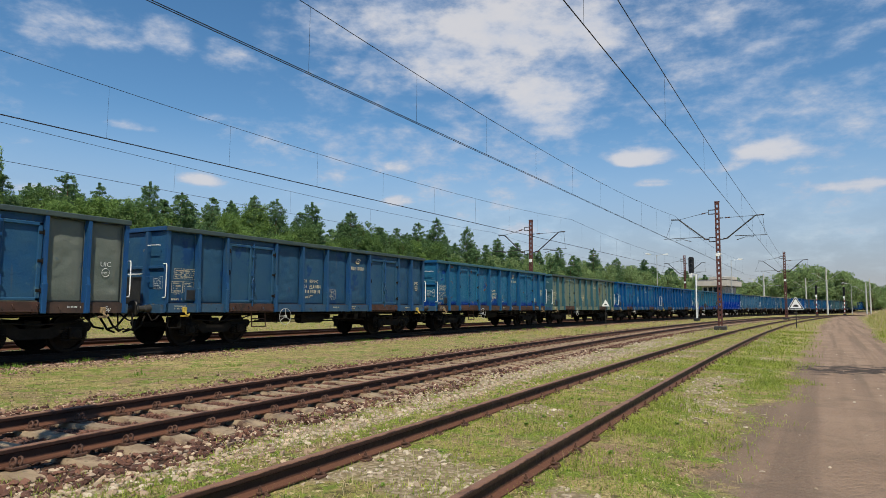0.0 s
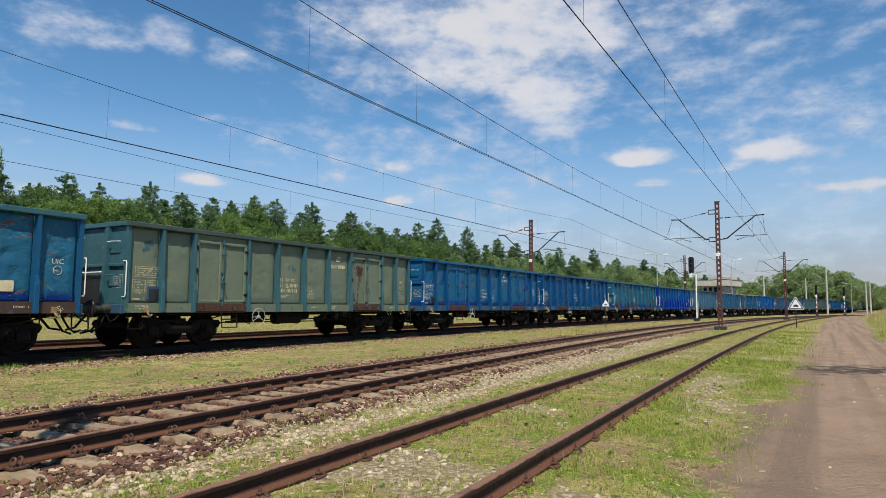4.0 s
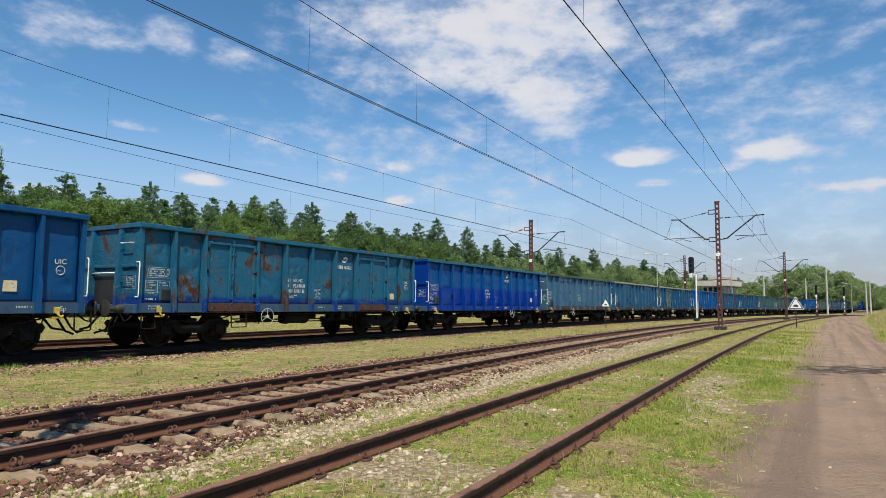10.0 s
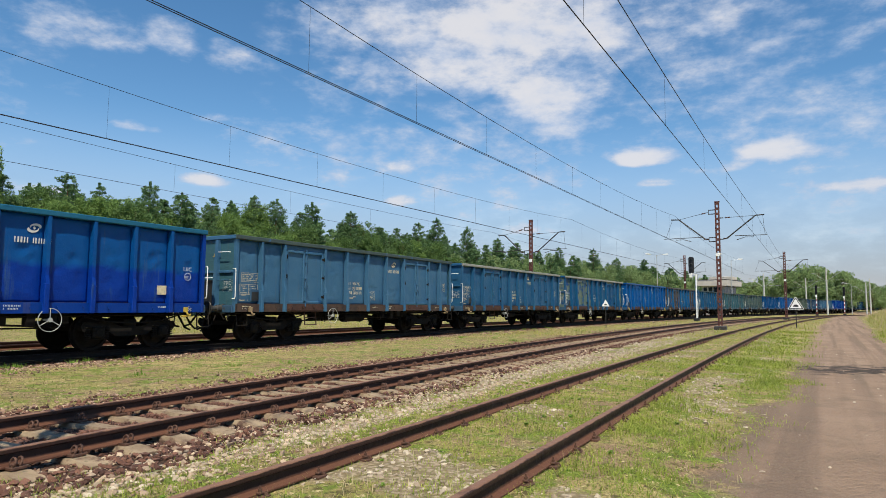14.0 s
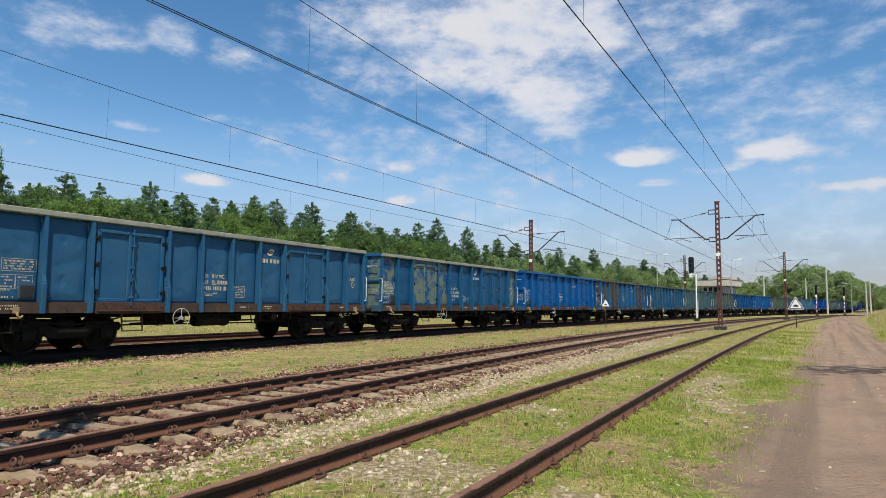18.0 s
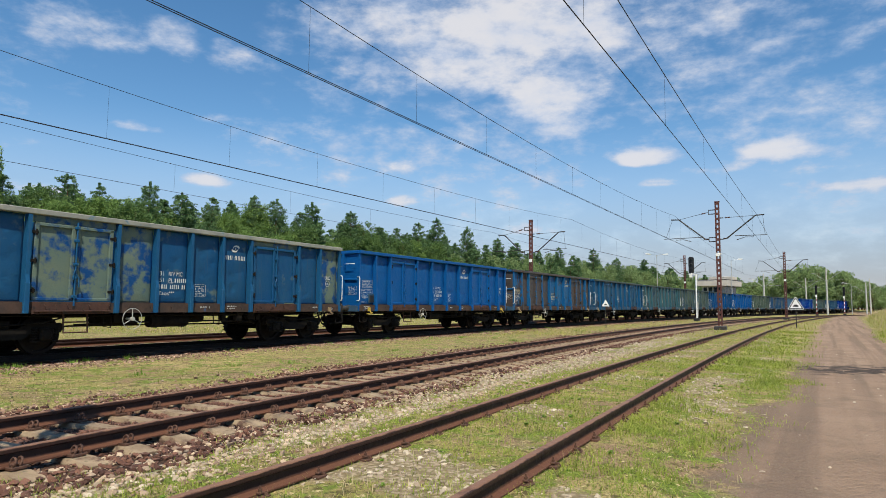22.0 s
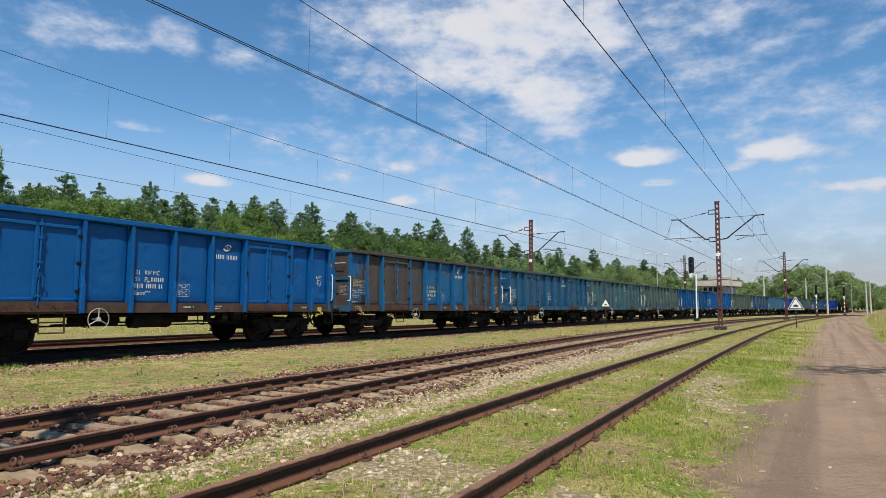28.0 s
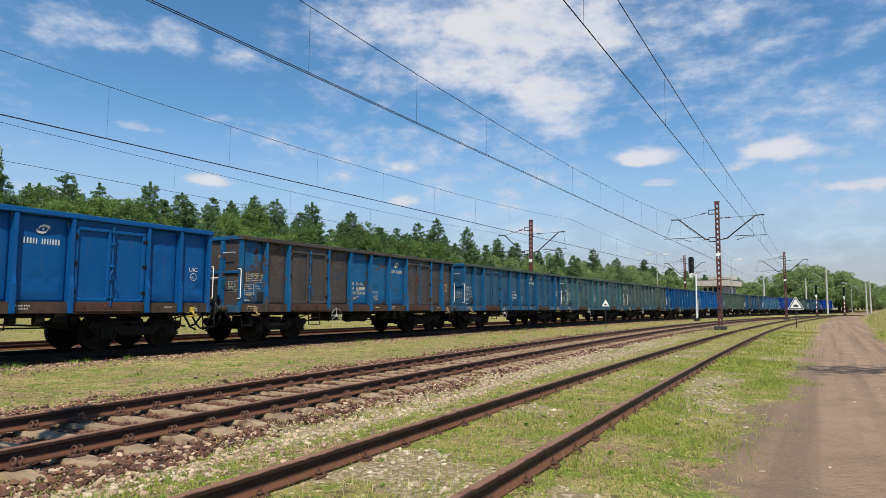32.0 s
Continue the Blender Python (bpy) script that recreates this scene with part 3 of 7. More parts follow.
def post_mesh():
    """A side stanchion: a channel that deepens towards its foot, with a chamfered toe over the sill."""
    sh = Shape()
    w = 0.042
    prof = [(0.065, 3.14), (-0.095, 3.14), (-0.10, 2.2), (-0.105, 1.80), (-0.15, 1.62), (-0.15, 1.06), (-0.11, 0.94), (0.065, 0.94)]
    sh.prism(prof, 0, -w, w)
    sh.box(-w - 0.016, w + 0.016, -0.158, -0.09, 0.945, 1.62, 0.012)
    return sh.mesh("side_post")


def door_leaf_mesh():
    """One leaf of the side doors: a framed sheet."""
    sh = Shape()
    w, z0, z1 = 0.91, 1.23, 2.98
    sh.box(-w / 2 + 0.005, w / 2 - 0.005, -0.012, 0.03, z0, z1, 0.0)
    for a, b, c, e in ((-w / 2, -w / 2 + 0.095, z0, z1), (w / 2 - 0.095, w / 2, z0, z1), (-w / 2, w / 2, z0, z0 + 0.07), (-w / 2, w / 2, z1 - 0.08, z1)):
        sh.box(a, b, -0.07, -0.0125, c, e, 0.012)
    return sh.mesh("door_leaf")


def lock_bar_mesh():
    sh = Shape()
    sh.tube([(0, -0.10, 1.12), (0, -0.10, 3.05)], 0.02, 6)
    for z in (1.3, 1.75, 2.05, 2.6, 2.9):
        sh.box(-0.05, 0.05, -0.125, -0.05, z, z + 0.06, 0.006)
    sh.tube([(0, -0.125, 1.85), (0.07, -0.135, 1.75), (0.08, -0.13, 1.55)], 0.017, 5)
    sh.tube([(0, -0.125, 1.98), (-0.05, -0.135, 1.9), (-0.055, -0.13, 1.72)], 0.014, 5)
    return sh.mesh("lock_bar")


def hinge_mesh():
    sh = Shape()
    sh.box(-0.09, 0.07, -0.085, -0.045, 0, 0.07, 0.006)
    sh.tube([(0.03, -0.085, -0.03), (0.03, -0.085, 0.1)], 0.022, 6)
    return sh.mesh("door_hinge")


def sill_mesh():
    sh = Shape()
    sh.prism([(-0.02, Z_SILL), (-0.09, Z_SILL), (-0.09, 1.195), (-0.02, 1.195)], 0, -6.42, 6.42)
    for x in np.linspace(-6.0, 6.0, 21):
        sh.tube([(x, -0.09, 1.10), (x + 0.01, -0.125, 1.09), (x + 0.015, -0.13, 1.04), (x + 0.045, -0.12, 1.02)], 0.009, 5)
    return sh.mesh("sill")


def rim_mesh():
    sh = Shape()
    sh.prism([(-0.125, 3.145), (-0.14, 3.16), (-0.14, 3.255), (-0.125, 3.27), (0.045, 3.27), (0.06, 3.25), (0.06, 3.145)], 0, -6.47, 6.47)
    return sh.mesh("top_rim")


def end_mesh():
    """The end wall: sheet with a waist beam; its outer face looks to -x."""
    sh = Shape()
    sh.box(-0.02, 0.03, -1.32, 1.32, 1.16, 3.14, 0.01)
    return sh.mesh("end_wall")


def end_beams(en, posts):
    """Top rim, waist beam and headstock of an end."""
    part("end_rim", MESH["erim"], posts, en), part("waist_beam", MESH["waist"], posts, en), part("headstock", MESH["head"], M_SILLB, en)


def end_post_mesh():
    sh = Shape()
    sh.prism([(0.0, 3.13), (-0.10, 3.13), (-0.17, 1.6), (-0.17, 1.0), (0.0, 1.0)], 1, -0.06, 0.06)
    return sh.mesh("end_post")


def corner_mesh():
    sh = Shape()
    sh.prism([(-0.055, -0.05), (0.05, -0.05), (0.05, 0.02), (0.0, 0.05), (-0.055, 0.05)], 2, 0.95, 3.14)
    return sh.mesh("corner_post")


def buffer_mesh():
    sh = Shape()
    sh.lathe([(0.0, 0.0), (0.17, 0.0), (0.17, -0.04), (0.115, -0.06), (0.10, -0.30), (0.075, -0.32), (0.07, -0.55), (0.10, -0.575), (0.21, -0.59), (0.225, -0.61), (0.2, -0.62), (0.0, -0.632)], (0, 0, 0), 16, 0)
    return sh.mesh("buffer", False)


def wheelset_mesh():
    sh = Shape()
    for sgn in (-1, 1):
        prof = [(0.07, -0.05), (0.14, -0.06), (0.17, -0.02), (0.37, 0.012), (0.38, -0.055), (0.455, -0.06), (0.462, 0.04), (0.488, 0.05), (0.488, 0.07), (0.38, 0.075), (0.37, 0.035), (0.16, 0.05), (0.10, 0.09), (0.07, 0.09)]
        if sgn < 0:
            sh.lathe([(r, t - 0.75) for r, t in prof], (0, 0, 0), 24, 1)
        else:
            sh.lathe([(r, 0.75 - t) for r, t in prof], (0, 0, 0), 24, 1)
    sh.tube([(0, -1.02, 0), (0, 1.02, 0)], 0.075, 12)
    for a in range(4):
        c, s = cos(a * pi / 2), sin(a * pi / 2)
        sh.box(0.24 * c - 0.02, 0.24 * c + 0.02, -0.775, -0.755, 0.24 * s - 0.02, 0.24 * s + 0.02)
    return sh.mesh("wheelset")


def bogie_mesh():
    """A two-axle cast bogie frame: side frames with axle guards, bolster and headstocks."""
    sh = Shape()
    for y in (-1.0, 1.0):
        s = -1 if y < 0 else 1
        prof = [(-1.32, 0.62), (-1.25, 0.72), (-0.5, 0.70), (-0.3, 0.60), (0.3, 0.60), (0.5, 0.70), (1.25, 0.72), (1.32, 0.62), (1.25, 0.5), (0.62, 0.50),
                (0.42, 0.36), (-0.42, 0.36), (-0.62, 0.50), (-1.25, 0.5)]
        sh.prism(prof, 1, y - 0.05, y + 0.05)
        for dx in (-0.9, 0.9):
            for e in (-0.27, 0.21):
                sh.box(dx + e, dx + e + 0.06, y - 0.05, y + 0.05, 0.28, 0.52)
    sh.box(-0.18, 0.18, -1.0, 1.0, 0.50, 0.78, 0.02)
    for dx in (-1.3, 1.2):
        sh.box(dx, dx + 0.1, -1.0, 1.0, 0.52, 0.66, 0.01)
    return sh.mesh("bogie")


def axle_box_mesh():
    sh = Shape()
    sh.box(-0.15, 0.15, -0.11, 0.05, -0.13, 0.15, 0.03)
    sh.lathe([(0.0, -0.13), (0.09, -0.13), (0.11, -0.11), (0.11, -0.1)], (0, 0, 0), 14, 1)
    sh.box(-0.30, 0.30, -0.05, 0.05, -0.17, -0.131, 0.01)
    for dx in (-0.23, 0.23):
        for k in range(5):
            sh.lathe([(0.035, -0.015), (0.075, -0.015), (0.08, 0.0), (0.075, 0.015), (0.035, 0.015)], (dx, 0, -0.09 + k * 0.055), 10, 2)
    return sh.mesh("axle_box")


def handwheel_mesh():
    sh = Shape()
    n = 24
    sh.tube([(0.26 * cos(2 * pi * k / n), 0, 0.26 * sin(2 * pi * k / n)) for k in range(n)], 0.0085, 6, closed=True)
    for k in range(3):
        a = 2 * pi * k / 3 + pi / 2
        sh.tube([(0, 0, 0), (0.26 * cos(a), 0, 0.26 * sin(a))], 0.010, 5)
    sh.lathe([(0.0, -0.03), (0.05, -0.03), (0.05, 0.03), (0.03, 0.05), (0.025, 0.25)], (0, 0, 0), 10, 1)
    return sh.mesh("brake_handwheel")


def step_mesh():
    sh = Shape()
    sh.tube([(-0.2, 0, 0.95), (-0.2, -0.02, 0.56), (-0.17, -0.02, 0.53), (0.17, -0.02, 0.53), (0.2, -0.02, 0.56), (0.2, 0, 0.95)], 0.017, 6)
    return sh.mesh("footstep")


def rail_handle_mesh():
    sh = Shape()
    sh.tube([(0.0, 0.06, 2.25), (0.0, -0.05, 2.25), (0.0, -0.07, 2.2), (0.0, -0.07, 1.4), (0.0, -0.05, 1.35), (0.0, 0.06, 1.35)], 0.015, 6)
    return sh.mesh("handrail")


def rung_mesh():
    sh = Shape()
    sh.tube([(0.0, -0.22, 0.0), (-0.08, -0.22, 0.0), (-0.08, 0.22, 0.0), (0.0, 0.22, 0.0)], 0.013, 6)
    return sh.mesh("end_rung")


def under_mesh():
    """Frame, draw gear, air tank, brake rods under the floor."""
    sh = Shape()
    for y in (-0.28, 0.2):
        sh.box(-6.3, 6.3, y, y + 0.08, 0.82, 1.16)
    for x in np.linspace(-5.6, 5.6, 9):
        sh.box(x - 0.04, x + 0.04, -1.2, 1.2, 0.96, 1.16)
    sh.tube([(-2.2, -0.5, 0.76), (-1.0, -0.5, 0.76)], 0.15, 14)
    sh.tube([(0.6, -0.45, 0.78), (1.15, -0.45, 0.78)], 0.13, 12)
    sh.tube([(-3.6, -0.35, 0.62), (3.6, -0.35, 0.58)], 0.022, 6)
    sh.tube([(-3.6, -1.05, 0.86), (2.6, -1.05, 0.86)], 0.016, 6)
    sh.box(-0.35, 0.15, -0.5, -0.3, 0.68, 0.95, 0.02)
    sh.box(1.9, 2.1, -1.15, -0.95, 0.66, 0.95, 0.01)
    sh.box(2.3, 2.55, -1.2, -1.0, 0.72, 0.95, 0.01)
    for sgn in (-1, 1):
        sh.tube([(sgn * 6.35, 0, 0.98), (sgn * 6.75, 0, 0.98), (sgn * 6.95, 0, 0.96)], 0.05, 8)
        sh.tube([(sgn * 6.4, 0.3, 0.9), (sgn * 6.7, 0.3, 0.55), (sgn * 6.95, 0.25, 0.5)], 0.03, 6)
        sh.tube([(sgn * 6.4, -0.35, 0.9), (sgn * 6.65, -0.38, 0.5), (sgn * 6.9, -0.3, 0.42)], 0.028, 6)
    # outer brake pipes, rigging and hanging loops
    sh.tube([(-6.2, -1.12, 0.90), (-3.3, -1.12, 0.88), (3.3, -1.12, 0.88), (6.2, -1.12, 0.90)], 0.018, 6)
    sh.tube([(-2.9, -0.95, 0.66), (-1.6, -0.95, 0.70), (1.2, -0.95, 0.70), (2.7, -0.95, 0.63)], 0.026, 6)
    sh.tube([(-0.9, -0.9, 0.72), (0.25, -0.9, 0.72)], 0.17, 14)
    for x in (-0.75, 0.1):
        sh.box(x, x + 0.05, -1.0, -0.8, 0.54, 0.96)
    for x in (-2.3, 1.05, 2.4):
        sh.tube([(x, -1.08, 0.95), (x + 0.04, -1.1, 0.62), (x + 0.22, -1.1, 0.58), (x + 0.26, -1.08, 0.95)], 0.018, 5)
        sh.box(x + 0.3, x + 0.46, -1.12, -0.96, 0.70, 0.96, 0.012)
    for sgn in (-1, 1):
        sh.tube([(sgn * 3.2, -1.14, 0.86), (sgn * 3.7, -1.16, 0.74), (sgn * 4.5, -1.16, 0.68), (sgn * 5.3, -1.16, 0.74), (sgn * 5.8, -1.14, 0.86)], 0.02, 6)
        sh.tube([(sgn * 5.45, -1.2, 0.93), (sgn * 5.5, -1.24, 0.66), (sgn * 5.62, -1.24, 0.62), (sgn * 5.68, -1.2, 0.93)], 0.016, 5)
        sh.tube([(sgn * 6.45, -0.6, 0.92), (sgn * 6.62, -0.66, 0.60), (sgn * 6.8, -0.64, 0.46), (sgn * 6.96, -0.6, 0.52)], 0.026, 6)
        sh.tube([(sgn * 6.42, -1.2, 0.93), (sgn * 6.60, -1.25, 0.78), (sgn * 6.72, -1.25, 0.74), (sgn * 6.80, -1.2, 0.92)], 0.02, 5)
    return sh.mesh("underframe")


def far_side_mesh(posts):
    sh = Shape()
    sh.box(-6.4, 6.4, 1.28, 1.33, 0.95, 3.14)
    sh.box(-6.47, 6.47, 1.25, 1.44, 3.14, 3.27, 0.012)
    for x in posts:
        sh.prism([(1.33, 3.14), (1.40, 3.14), (1.46, 1.6), (1.46, 0.95), (1.33, 0.95)], 0, x - 0.05, x + 0.05)
    return sh.mesh("far_side")


def floor_mesh():
    return Shape().box(-6.38, 6.38, -1.28, 1.28, 1.165, 1.21).mesh("floor")


def bars_mesh(rows, h=0.05, gap=0.03, seed=1, border=False, fine=1.0):
    """Unreadable stencilling as rows of short plain bars; rows are widths."""
    rng = random.Random(seed)
    sh = Shape()
    z = 0.0
    wmax = max(rows)
    for w in rows:
        x = 0.0
        while x < w - 0.02:
            l = min(rng.uniform(0.022, 0.040) * fine, w - x)
            sh.add([(x, 0, z), (x + l, 0, z), (x + l, 0, z + h), (x, 0, z + h)], [(0, 1, 2, 3)])
            x += l + rng.uniform(0.026, 0.040) * fine + (0.06 if rng.random() < 0.12 else 0.0)
        z -= h + gap
    if border:
        z0, z1, t = z + h + gap - 0.03, h + 0.03, 0.007
        for a, b, c, e in ((-0.04, wmax + 0.04, z0 - t, z0), (-0.04, wmax + 0.04, z1, z1 + t), (-0.04 - t, -0.04, z0 - t, z1 + t), (wmax + 0.04, wmax + 0.04 + t, z0 - t, z1 + t)):
            sh.add([(a, 0, c), (b, 0, c), (b, 0, e), (a, 0, e)], [(0, 1, 2, 3)])
    return sh.mesh("stencil")


def emblem_mesh():
    """A plain eye-shaped ring of two sickles."""
    sh = Shape()
    n = 14
    for sgn in (-1, 1):
        vs, fs = [], []
        for i in range(n + 1):
            a = pi * i / n
            r0, r1 = 0.038, 0.044 + 0.026 * sin(a) * (1 + 0.6 * cos(a))
            for r in (r0, r1):
                vs.append((sgn * r * 2.5 * cos(a) + sgn * 0.015, 0, sgn * r * 1.5 * sin(a)))
        fs = [(2 * i, 2 * i + 1, 2 * i + 3, 2 * i + 2) for i in range(n)]
        sh.add(vs, fs)
    sh.add([(-0.034, 0, 0), (0, 0, -0.038), (0.034, 0, 0), (0, 0, 0.038)], [(0, 1, 2, 3)])
    return sh.mesh("emblem")


def quad_mesh(name, w, h):
    return Shape().add([(0, 0, 0), (w, 0, 0), (w, 0, h), (0, 0, h)], [(0, 1, 2, 3)]).mesh(name)


MESH = dict(post=post_mesh(), leaf=door_leaf_mesh(), bar=lock_bar_mesh(), hinge=hinge_mesh(), sill=sill_mesh(), rim=rim_mesh(), end=end_mesh(), epost=end_post_mesh(),
            corner=corner_mesh(), buffer=buffer_mesh(), wheelset=wheelset_mesh(), bogie=bogie_mesh(), axle=axle_box_mesh(), hand=handwheel_mesh(), step=step_mesh(),
            rail=rail_handle_mesh(), rung=rung_mesh(), under=under_mesh(), far=far_side_mesh(WIDE), floor=floor_mesh(), emblem=emblem_mesh(),
            t31=words("31", 0.16, 0.13), t51=words("51", 0.16, 0.13), triv=words("RIV MC", 0.16, 0.44), tuic=words("UIC", 0.16, 0.28), tsp=words("Sp", 0.16), t12=words("12.8 m", 0.07), tmc=words("MC", 0.075),
            tpl=words("PL", 0.16, 0.16), teaos=words("Eaos", 0.15, 0.30), num=bars_mesh([0.80], 0.112, 0.05, 5), own=bars_mesh([0.36], 0.11, 0.05, 6), small=bars_mesh([0.14], 0.04, 0.02, 7), name=bars_mesh([0.80], 0.125, 0.03, 8),
            grid=bars_mesh([0.3] * 6, 0.026, 0.022, 9, True, 0.4), table=bars_mesh([0.62] * 4, 0.034, 0.022, 10, True, 0.4), spec=bars_mesh([0.24, 0.26, 0.2, 0.26], 0.034, 0.035, 11, True, 0.4),
            strip=bars_mesh([0.34], 0.045, 0.03, 12, False, 0.5), sill1=bars_mesh([0.35, 0.3], 0.036, 0.03, 13, False, 0.5))
MESH["line"] = quad_mesh("underline", 0.16, 0.012)
MESH["ring"] = Shape().tube([(0.1 * cos(2 * pi * k / 20), 0, 0.1 * sin(2 * pi * k / 20)) for k in range(20)], 0.007, 4, closed=True).mesh("ring")
MESH["slot"] = Shape().box(0, 0.27, -0.062, -0.0565, 0, 0.26, 0.002).mesh("card_slot")
MESH["threshold"] = Shape().box(-0.90, 0.90, -0.118, -0.0925, 0.93, 1.205, 0.006).box(-0.86, 0.86, -0.17, -0.1185, 0.985, 1.01, 0.004)
for q in (-0.75, -0.25, 0.25, 0.75):
    MESH["threshold"].prism([(-0.118, 0.985), (-0.165, 0.985), (-0.118, 0.935)], 0, q - 0.012, q + 0.012)
    MESH["threshold"].tube([(q + 0.1, -0.125, 1.14), (q + 0.1, -0.165, 1.12), (q + 0.12, -0.165, 1.06), (q + 0.15, -0.15, 1.04)], 0.011, 5)
MESH["threshold"] = MESH["threshold"].mesh("door_threshold")
MESH["ladder"] = Shape().tube([(-0.28, 0, 0.95), (-0.28, -0.05, 0.50), (0.28, -0.05, 0.50), (0.28, 0, 0.95)], 0.024, 6).tube([(-0.28, -0.02, 0.74), (0.28, -0.02, 0.74)], 0.02, 6).mesh("footstep")
MESH["erim"] = Shape().box(-0.09, 0.06, -1.37, 1.37, 3.145, 3.268, 0.012).mesh("end_rim")
MESH["waist"] = Shape().box(-0.07, -0.0205, -1.30, 1.30, 2.12, 2.2, 0.01).mesh("waist_beam")
MESH["head"] = Shape().box(-0.12, 0.02, -1.36, 1.36, 0.93, 1.158, 0.012).mesh("headstock")
# a thin black panel, slightly proud of the end wall's lower middle
MESH["recess"] = Shape().box(-0.032, -0.0205, -0.55, 0.55, 1.18, 1.92, 0.004).mesh("end_recess")
MESH["erail"] = Shape().tube([(-0.02, -0.55, 1.98), (-0.10, -0.55, 1.98), (-0.10, 0.55, 1.98), (-0.02, 0.55, 1.98)], 0.022, 6).mesh("end_rail")
MESH["plate"] = Shape().box(0, 0.28, -0.012, 0, 0, 0.24, 0.004).mesh("plate")
MESH["rack"] = Shape().box(0, 0.34, -0.05, 0, 0, 0.36, 0.01).box(0.03, 0.31, -0.056, -0.0505, 0.05, 0.3).mesh("card_rack")
MESH["hook"] = Shape().box(-0.06, 0.06, -0.05, 0.02, 0.02, 0.16, 0.01).tube([(0, -0.04, 0.05), (0, -0.09, -0.02), (0.05, -0.11, -0.07), (0.1, -0.09, -0.03)], 0.025, 6).box(-0.1, 0.1, -0.03, 0.03, -0.1, -0.06, 0.008).mesh("tow_hook")
MESH["tri"] = Shape().add([(0, 0, 0), (0.16, 0, 0), (0.08, 0, 0.14)], [(0, 1, 2)]).mesh("warning_triangle")
PANELS = {}


def panel_for(w, k, dents=1.0):
    key = (round(w, 3), k, dents)
    if key not in PANELS:
        PANELS[key] = panel_mesh(w - 0.10, seed=7 * k + int(w * 100 + dents * 10), dents=dents)
    return PANELS[key]


WAGONS = []
WHEELS = []


def running_gear(wg):
    for x in (-4.5, 4.5):
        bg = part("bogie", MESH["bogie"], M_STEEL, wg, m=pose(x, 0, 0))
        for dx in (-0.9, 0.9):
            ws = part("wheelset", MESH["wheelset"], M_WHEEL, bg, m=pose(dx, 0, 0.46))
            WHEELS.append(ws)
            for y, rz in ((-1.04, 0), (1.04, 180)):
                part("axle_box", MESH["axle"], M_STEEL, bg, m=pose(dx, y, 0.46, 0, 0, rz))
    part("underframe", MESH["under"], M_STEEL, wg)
    for sx in (-1, 1):
        for y in (-0.87, 0.87):
            part("buffer", MESH["buffer"], M_BUFFER, wg, m=pose(sx * 6.39, y, 1.05, 0, 0, 0 if sx < 0 else 180))


